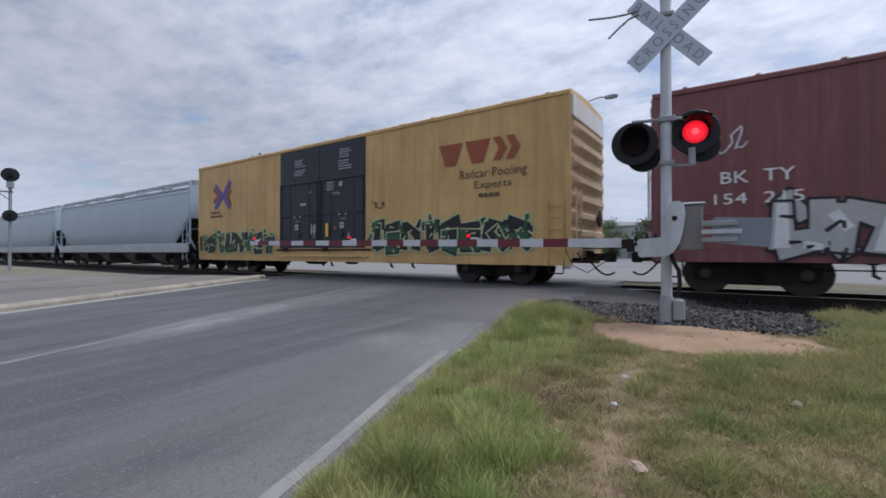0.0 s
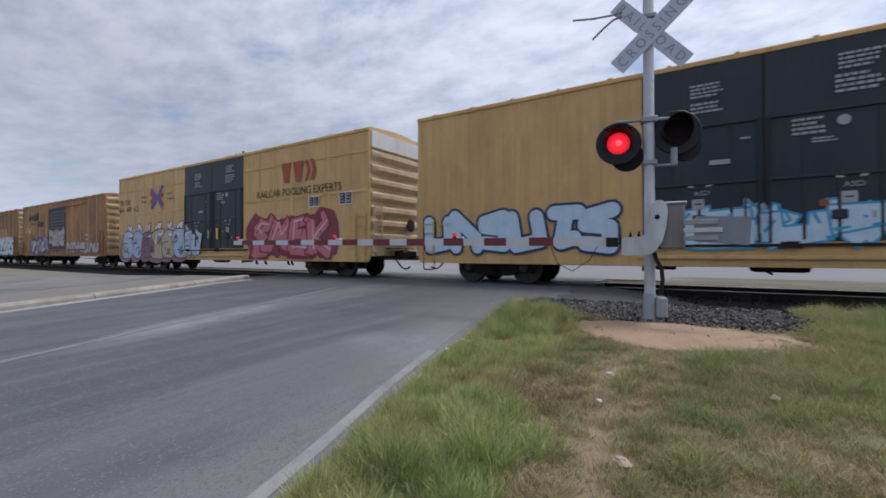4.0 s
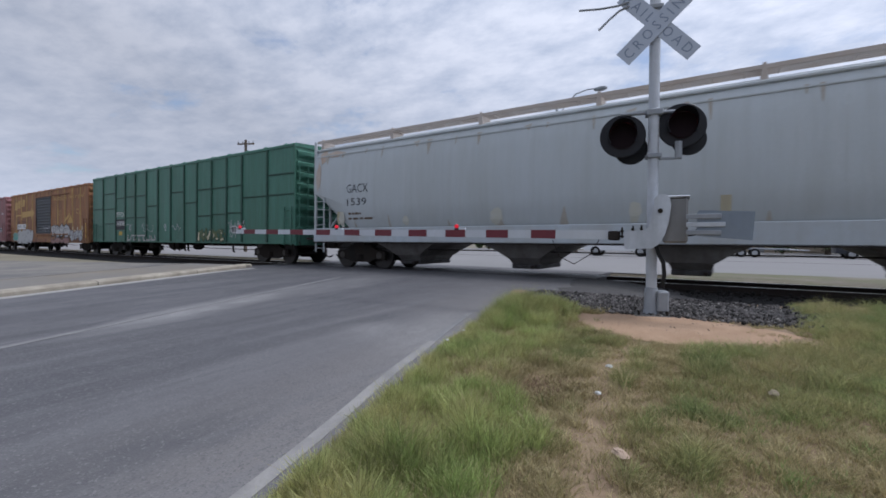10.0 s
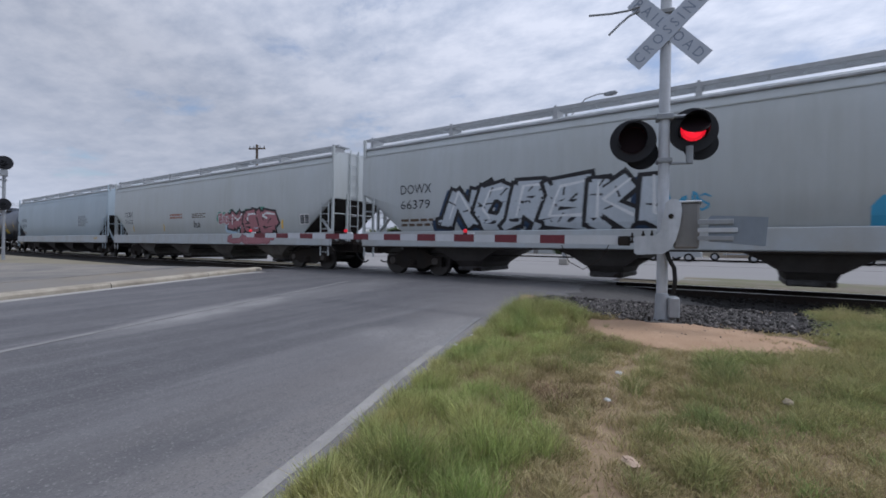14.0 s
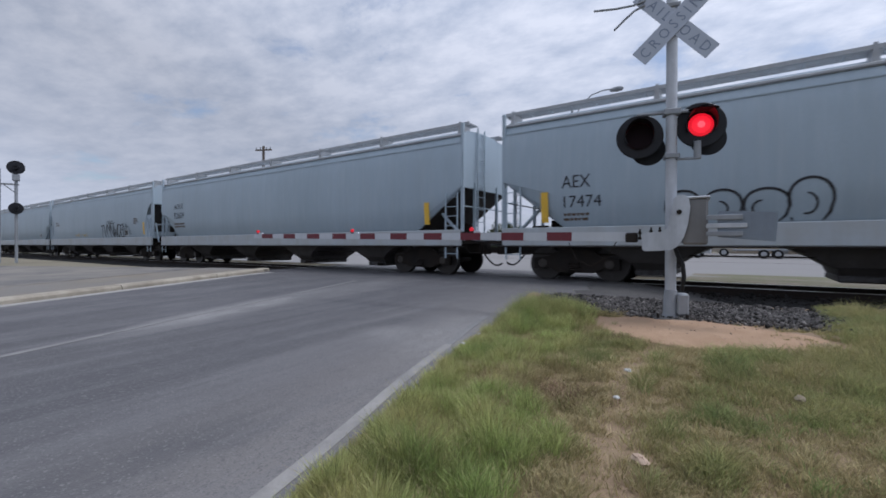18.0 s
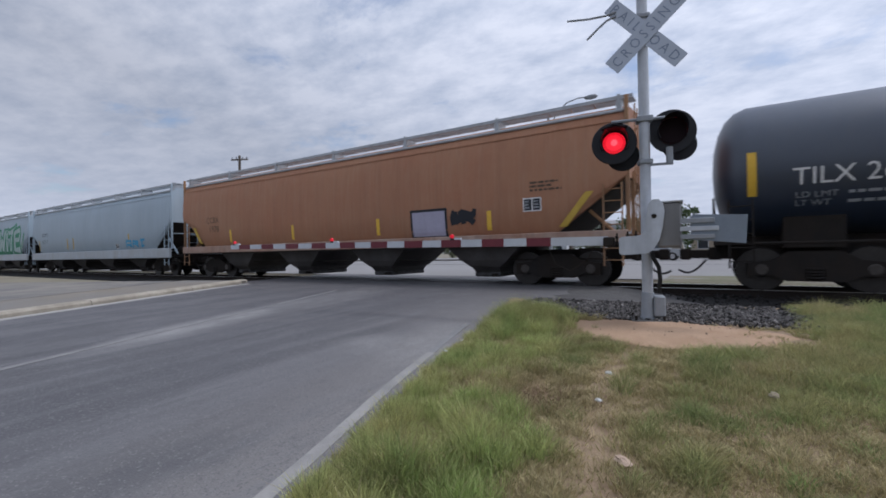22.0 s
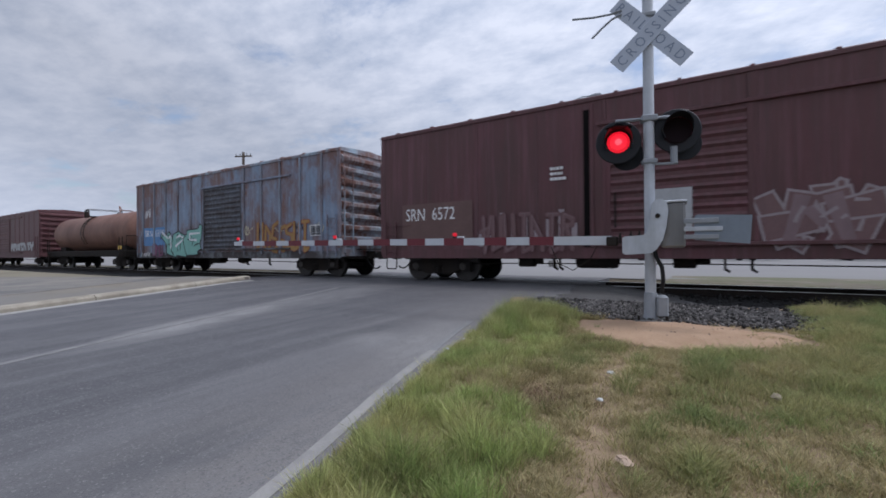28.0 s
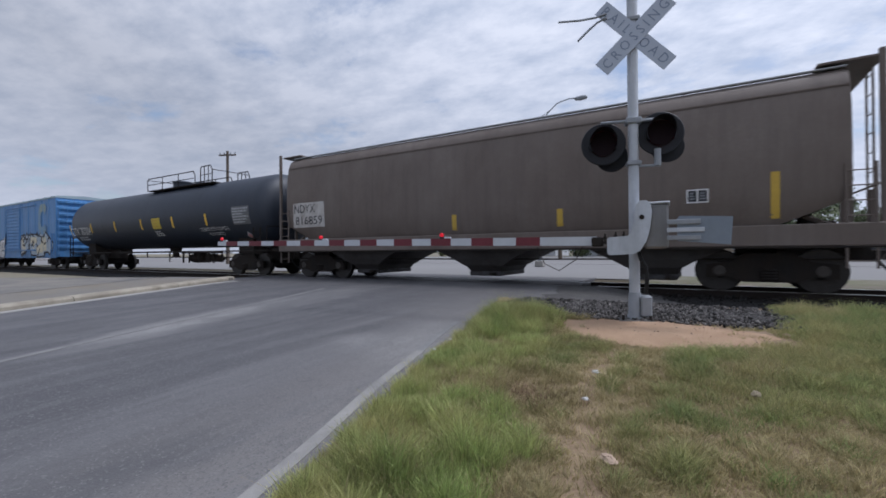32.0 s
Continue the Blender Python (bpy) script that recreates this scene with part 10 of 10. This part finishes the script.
part("platform", Mesh().box(-0.8, 0.1, -0.1, 0.3, 4.1, 4.14).tube((-0.5, 0.1, 4.1), (-0.05, 0.1, 3.7), 0.02, 6), GREY_STEEL, way)

# ---------------------------------------------------------------- far things
lamp = thing("street_lamp", "tall grey street lamp with a curved arm", "street lamp", at=pose(-8.5, 25.4, 0))
part("pole", Mesh().tube((0, 0, 0), (0, 0, 9.0), 0.11, 12, 0.07), GREY_STEEL, lamp, smooth=True)
part("arm", Mesh().pipe([(0, 0, 8.3), (0.5, 0.2, 9.2), (1.0, 0.4, 9.75), (1.6, 0.66, 9.98), (2.0, 0.8, 10.0)], 0.035, 8), GREY_STEEL, lamp, smooth=True)
part("brace", Mesh().pipe([(0, 0, 8.9), (0.7, 0.28, 9.42), (1.0, 0.4, 9.75)], 0.022, 6), GREY_STEEL, lamp)
part("lamp_head", Mesh().lathe([(0.03, -0.4), (0.11, -0.3), (0.15, 0.0), (0.12, 0.28), (0.04, 0.36)], "x", (2.3, 0.9, 9.98), 12), GREY_STEEL, lamp, smooth=True)
part("base", Mesh().cbox(-0.25, 0.25, -0.25, 0.25, 0, 0.35, 0.03), CONCRETE, lamp)

WOOD = mat("weathered pole wood", (0.13, 0.105, 0.085), 0.9, 0, 0.2, 4.0, streak=0.3)
for x, y, h, rz in ((-36.2, 23.2, 10.0, 25), (-14.8, 52.0, 11.5, 15), (20.0, 58.0, 10.0, 10)):
    up = thing("utility_pole", "weathered wooden utility pole with a crossarm", "utility pole", "utility poles", at=pose(x, y, 0, 0, 0, rz))
    part("pole", Mesh().tube((0, 0, -0.1), (0, 0, h), 0.16, 10, 0.11), WOOD, up, smooth=True)
    part("crossarm", Mesh().cbox(-0.8, 0.8, -0.06, 0.06, h - 0.42, h - 0.30, 0.01), WOOD, up)
    for k in (-0.7, -0.3, 0.3, 0.7):
        part("insulator", Mesh().lathe([(0.03, 0), (0.06, 0.05), (0.04, 0.1), (0.06, 0.15), (0.02, 0.2)], "z", (k, 0, h - 0.30), 8), GREY_STEEL, up)

BARK = mat("grey bark", (0.10, 0.08, 0.06), 0.95, 0, 0.25, 6.0)
LEAF = mat("tree leaves", (0.05, 0.085, 0.028), 0.7, 0, 0.25, 1.0, (0.075, 0.105, 0.04), 0.4, 0.2, 0.8, bump=0, island=0.45)
LEAF_PALE = mat("pale tree leaves", (0.085, 0.11, 0.05), 0.7, 0, 0.25, 1.0, (0.11, 0.12, 0.06), 0.4, 0.2, 0.8, bump=0, island=0.45)


def tree(x, y, h, wide, seed, leaf, label, low=0.22):
    rnd = random.Random(seed)
    t = thing("tree", label, "tree", "trees beyond the street", at=pose(x, y, -0.05, 0, 0, rnd.uniform(0, 360)))
    tr = Mesh().tube((0, 0, 0), (0.1, 0.05, h * 0.4), 0.045 * h * 0.5 + 0.06, 8, 0.03 * h * 0.5 + 0.03)
    limbs = []
    for k in range(7):
        a = rnd.uniform(0, 6.28)
        tip = (wide * 0.36 * math.cos(a), wide * 0.36 * math.sin(a), h * rnd.uniform(0.55, 0.85))
        tr.tube((0.1, 0.05, h * rnd.uniform(0.25, 0.42)), tip, 0.012 * h + 0.02, 6, 0.02)
        limbs.append(tip)
    part("trunk", tr, BARK, t, smooth=True)
    clumps = []
    for k in range(24):
        a, r, e = rnd.uniform(0, 6.28), rnd.random() ** 0.5, rnd.random()
        z = h * (low + (0.95 - low) * e)
        w = wide * 0.5 * math.sin(math.pi * min(1, 0.18 + 0.78 * (1 - e) + 0.05)) * r
        clumps.append((w * math.cos(a), w * math.sin(a), z, wide * rnd.uniform(0.10, 0.19)))
    v, f = [], []
    for cx, cy, cz, cr in clumps:
        for _ in range(150):
            d = Vector((rnd.gauss(0, 1), rnd.gauss(0, 1), rnd.gauss(0, 0.75))).normalized() * cr * rnd.uniform(0.45, 1.05)
            p = Vector((cx, cy, cz)) + d
            a = Vector((rnd.gauss(0, 1), rnd.gauss(0, 1), rnd.gauss(0, 1))).normalized() * rnd.uniform(0.07, 0.15) * max(1.0, wide / 5.2)
            b = a.orthogonal().normalized() * a.length * 0.7
            n = len(v)
            v += [tuple(p - a), tuple(p + b), tuple(p + a), tuple(p - b)]
            f.append((n, n + 1, n + 2, n + 3))
    me = bpy.data.meshes.new("crown")
    me.from_pydata(v, [], f)
    me.materials.append(leaf)
    part("crown", me, leaf, t)
    return t


rt = random.Random(77)
for k in range(22):
    x = -62 + 5.2 * k + rt.uniform(-1.6, 1.6)
    y = 66 + rt.uniform(-5, 14)
    hh = rt.uniform(4.0, 6.6)
    tree(x, y, hh, hh * rt.uniform(0.9, 1.3), 100 + k, LEAF if k % 3 else LEAF_PALE, "leafy green street tree in the distance" if k % 3 else "pale green bushy tree in the distance", 0.1)
tree(9.6, 64.0, 9.6, 8.5, 31, LEAF_PALE, "tall pale green tree beyond the street", 0.12)
tree(12.8, 70.0, 8.0, 8.0, 32, LEAF, "broad dark green tree beyond the street", 0.1)
tree(-13.2, 46.0, 6.5, 2.4, 33, LEAF_PALE, "slim sparse young tree beside the street", 0.45)

STUCCO = mat("tan stucco", (0.36, 0.30, 0.23), 0.9, 0, 0.08, 0.6, streak=0.1)
PALEWALL = mat("pale metal siding", (0.50, 0.52, 0.55), 0.7, 0, 0.08, 0.6, streak=0.1)
ROOFING = mat("grey roofing", (0.24, 0.235, 0.23), 0.85, 0, 0.12, 0.8)
PANE = glass("dark window pane", (0.03, 0.04, 0.05), 0.08)


def low_building(x, y, w, d, h, wall, label, seed):
    b = thing("building", label, "building", "buildings beyond the street", at=pose(x, y, -0.05))
    part("wall", Mesh().box(-w / 2, w / 2, 0, d, 0, h), wall, b)
    part("roof", Mesh().loft([[(-w / 2 - 0.4, -0.4, h), (-w / 2 - 0.4, d + 0.4, h), (-w / 2 - 0.4, d / 2, h + 0.9)], [(w / 2 + 0.4, -0.4, h), (w / 2 + 0.4, d + 0.4, h), (w / 2 + 0.4, d / 2, h + 0.9)]]), ROOFING, b)
    n = max(2, int(w / 3))
    for k in range(n):
        cx = -w / 2 + w * (k + 0.5) / n
        win = part("window", Mesh().box(cx - 0.7, cx + 0.7, -0.05, 0.0, 1.0, 2.4), PALEWALL, b)
        part("pane", Mesh().box(cx - 0.62, cx + 0.62, -0.06, -0.05, 1.08, 2.32), PANE, win)
    part("door", Mesh().box(-0.5, 0.5, -0.04, 0.0, 0.05, 2.1), ROOFING, b)


low_building(4.0, 74.0, 15, 10, 4.6, STUCCO, "low tan stucco building with a grey roof", 1)
low_building(-15.0, 76.0, 9, 9, 5.4, PALEWALL, "pale metal-sided building with a grey roof", 2)
low_building(-34.0, 84.0, 18, 10, 4.2, PALEWALL, "long pale building beyond the street", 3)
low_building(26.0, 80.0, 14, 10, 4.0, STUCCO, "low tan building behind trees", 4)


TYRE = mat("black tyre rubber", (0.014, 0.014, 0.015), 0.75, 0, 0.2, 5.0)
RIM = mat("silver wheel rim", (0.42, 0.43, 0.45), 0.35, 0.7, 0.1, 5.0)


def road_vehicle(name, label, category, paint, at, form):
    """Length along x. form: 'sedan', 'suv' or 'pickup'."""
    v = thing(name, label, category, "", at)
    if form == "pickup":
        side = [(-2.7, 0.45), (-2.7, 0.95), (-0.55, 1.0), (-0.5, 1.05), (1.25, 1.08), (2.45, 0.95), (2.65, 0.75), (2.65, 0.45)]
        cab = [(-0.5, 1.04), (-0.35, 1.72), (0.65, 1.74), (1.35, 1.08)]
        wb, r = 1.72, 0.39
    elif form == "suv":
        side = [(-2.3, 0.4), (-2.32, 0.95), (-2.2, 1.02), (1.1, 1.04), (2.1, 0.95), (2.3, 0.75), (2.3, 0.4)]
        cab = [(-2.22, 1.0), (-2.0, 1.62), (0.35, 1.66), (1.2, 1.03)]
        wb, r = 1.38, 0.36
    else:
        side = [(-2.35, 0.35), (-2.38, 0.8), (-2.2, 0.93), (-1.4, 0.97), (1.0, 0.92), (2.1, 0.8), (2.36, 0.62), (2.36, 0.35)]
        cab = [(-1.75, 0.93), (-0.85, 1.38), (0.25, 1.42), (1.1, 0.92)]
        wb, r = 1.4, 0.33
    body = Mesh().loft([[(x * 0.985, -0.90, z * 0.99 + 0.01) for x, z in side], [(x, -0.84, z) for x, z in side], [(x, 0.84, z) for x, z in side], [(x * 0.985, 0.90, z * 0.99 + 0.01) for x, z in side]])
    part("body", body, paint, v, smooth=True)
    part("cabin", Mesh().loft([[(x, s * (0.82 if z < 1.2 else 0.66), z) for x, z in cab] for s in (-1, 1)]), paint, v)
    n = len(cab)
    c0, c1, c2, c3 = cab
    for s in (-1, 1):
        q = [(c0[0] + 0.22, c0[1] + 0.06), (c1[0] + 0.14, c1[1] - 0.07), (c2[0] - 0.1, c2[1] - 0.07), (c3[0] - 0.28, c3[1] + 0.06)]
        part("window", Mesh().add([(x, s * (0.832 if z < 1.2 else 0.685), z) for x, z in q], [(0, 1, 2, 3)]), PANE, v)
    part("windscreen", Mesh().add([(c3[0] - 0.06, -0.72, c3[1] + 0.06), (c3[0] - 0.06, 0.72, c3[1] + 0.06), (c2[0] + 0.09, 0.6, c2[1] - 0.06), (c2[0] + 0.09, -0.6, c2[1] - 0.06)], [(0, 1, 2, 3)]), PANE, v)
    for sx in (-wb, wb):
        for s in (-1, 1):
            w = part("wheel", Mesh().lathe([(r * 0.6, -0.1), (r, -0.09), (r, 0.09), (r * 0.6, 0.1)], "y", (sx, s * 0.83, r), 18), TYRE, v, smooth=True)
            part("rim", Mesh().lathe([(0.03, -0.105), (r * 0.58, -0.1), (r * 0.6, 0.0), (r * 0.58, 0.1), (0.03, 0.105)], "y", (sx, s * 0.83, r), 14), RIM, w, smooth=True)
    return v


CAR_WHITE = mat("white car paint", (0.66, 0.67, 0.69), 0.3, 0, 0.03, 1.0, bump=0)
CAR_SILVER = mat("silver car paint", (0.36, 0.38, 0.40), 0.3, 0.3, 0.03, 1.0, bump=0)
CAR_TAN = mat("tan car paint", (0.30, 0.27, 0.22), 0.35, 0.2, 0.03, 1.0, bump=0)
CAR_DARK = mat("dark car paint", (0.03, 0.033, 0.04), 0.3, 0, 0.05, 1.0, bump=0)
sedan = road_vehicle("sedan", "white sedan driving along the far street", "car", CAR_WHITE, pose(-360, 40.2, -0.02), "sedan")
pickup = road_vehicle("pickup_truck", "white pickup truck driving along the far street", "truck", CAR_WHITE, pose(120, 38.0, -0.02, 0, 0, 180), "pickup")
road_vehicle("suv", "silver sport utility vehicle standing on the far street", "car", CAR_SILVER, pose(-4.8, 43.0, -0.02), "suv")
road_vehicle("suv", "dark sport utility vehicle parked on the far street", "car", CAR_DARK, pose(9.3, 44.5, -0.02), "suv")
road_vehicle("pickup_truck", "tan pickup truck parked beyond the street", "truck", CAR_TAN, pose(-3.6, 52.0, -0.02, 0, 0, 180), "pickup")
trailer = thing("trailer", "flat grey two-axle trailer parked on the far street", "trailer", at=pose(1.6, 44.0, -0.02))
part("deck", Mesh().cbox(-2.6, 2.6, -1.0, 1.0, 0.62, 0.74, 0.02), GREY_STEEL, trailer)
part("drawbar", Mesh().tube((2.6, -0.6, 0.66), (3.9, 0, 0.6), 0.05, 6).tube((2.6, 0.6, 0.66), (3.9, 0, 0.6), 0.05, 6), GREY_STEEL, trailer)
for sx in (-0.5, 0.4):
    for s in (-1, 1):
        w = part("wheel", Mesh().lathe([(0.2, -0.1), (0.36, -0.09), (0.36, 0.09), (0.2, 0.1)], "y", (sx, s * 1.05, 0.36), 18), TYRE, trailer, smooth=True)
        part("rim", Mesh().lathe([(0.03, -0.105), (0.2, -0.1), (0.2, 0.1), (0.03, 0.105)], "y", (sx, s * 1.05, 0.36), 14), RIM, w, smooth=True)


# ---------------------------------------------------------------- what moves
def gone(t):
    """How far the train has run, in metres."""
    q = t / 16
    return 313.208 * q + 7.2244 * q * q - 3.1964 * q ** 3


def motions():
    for car, place in TRAIN:
        walk(car, [(t, pose(place - gone(t), TRACK, 0)) for t in (0, 4, 8, 12, 16, 20, 24, 28, 32)])
    walk(sedan, [(t, pose(7.0 + 19.0 * (t - 20), 40.2, -0.02)) for t in (0, 16, 32)])
    walk(pickup, [(t, pose(-7.3 - 13.0 * (t - 10), 38.0, -0.02, 0, 0, 180)) for t in (0, 16, 32)])
    # the two lamps flash in turn; between flashes the added disc hides the lens
    period = 1.19
    DARK = ((1.93, 2.1), (6.85, 7.2), (9.93, 10.3), (13.93, 14.3), (16.95, 17.77), (18.28, 18.75), (21.04, 21.75), (29.88, 30.12), (31.6, 33))
    AJAR = (((16.85, 17.04, -35),), ((13.90, 14.05, -40),))      # the disc hangs half open
    for k, sh in enumerate(SHUTTERS):
        hinge = 0.166
        def at(angle):
            return pose(0, -0.053, hinge, angle, 0, 0)
        rows, last = [], None
        for f in range(0, 961):
            t = f / 30
            ph = ((t - 2.89 + period / 2) % period) - period / 2
            lit = (abs(ph) < period / 4) == (k == 0) and not any(a < t < b for a, b in DARK)
            turn = next((g for a, b, g in AJAR[k] if a < t < b), -84 if lit else 0)
            if turn != last:
                if f:
                    rows.append(((f - 1) / 30, at(last)))
                rows.append((t, at(turn)))
                last = turn
        rows.append((32.0, at(last)))
        seen = {}
        for t, p in rows:
            seen[round(t * 30)] = p
        walk(sh, [(f / 30, seen[f]) for f in sorted(seen)])


motions()
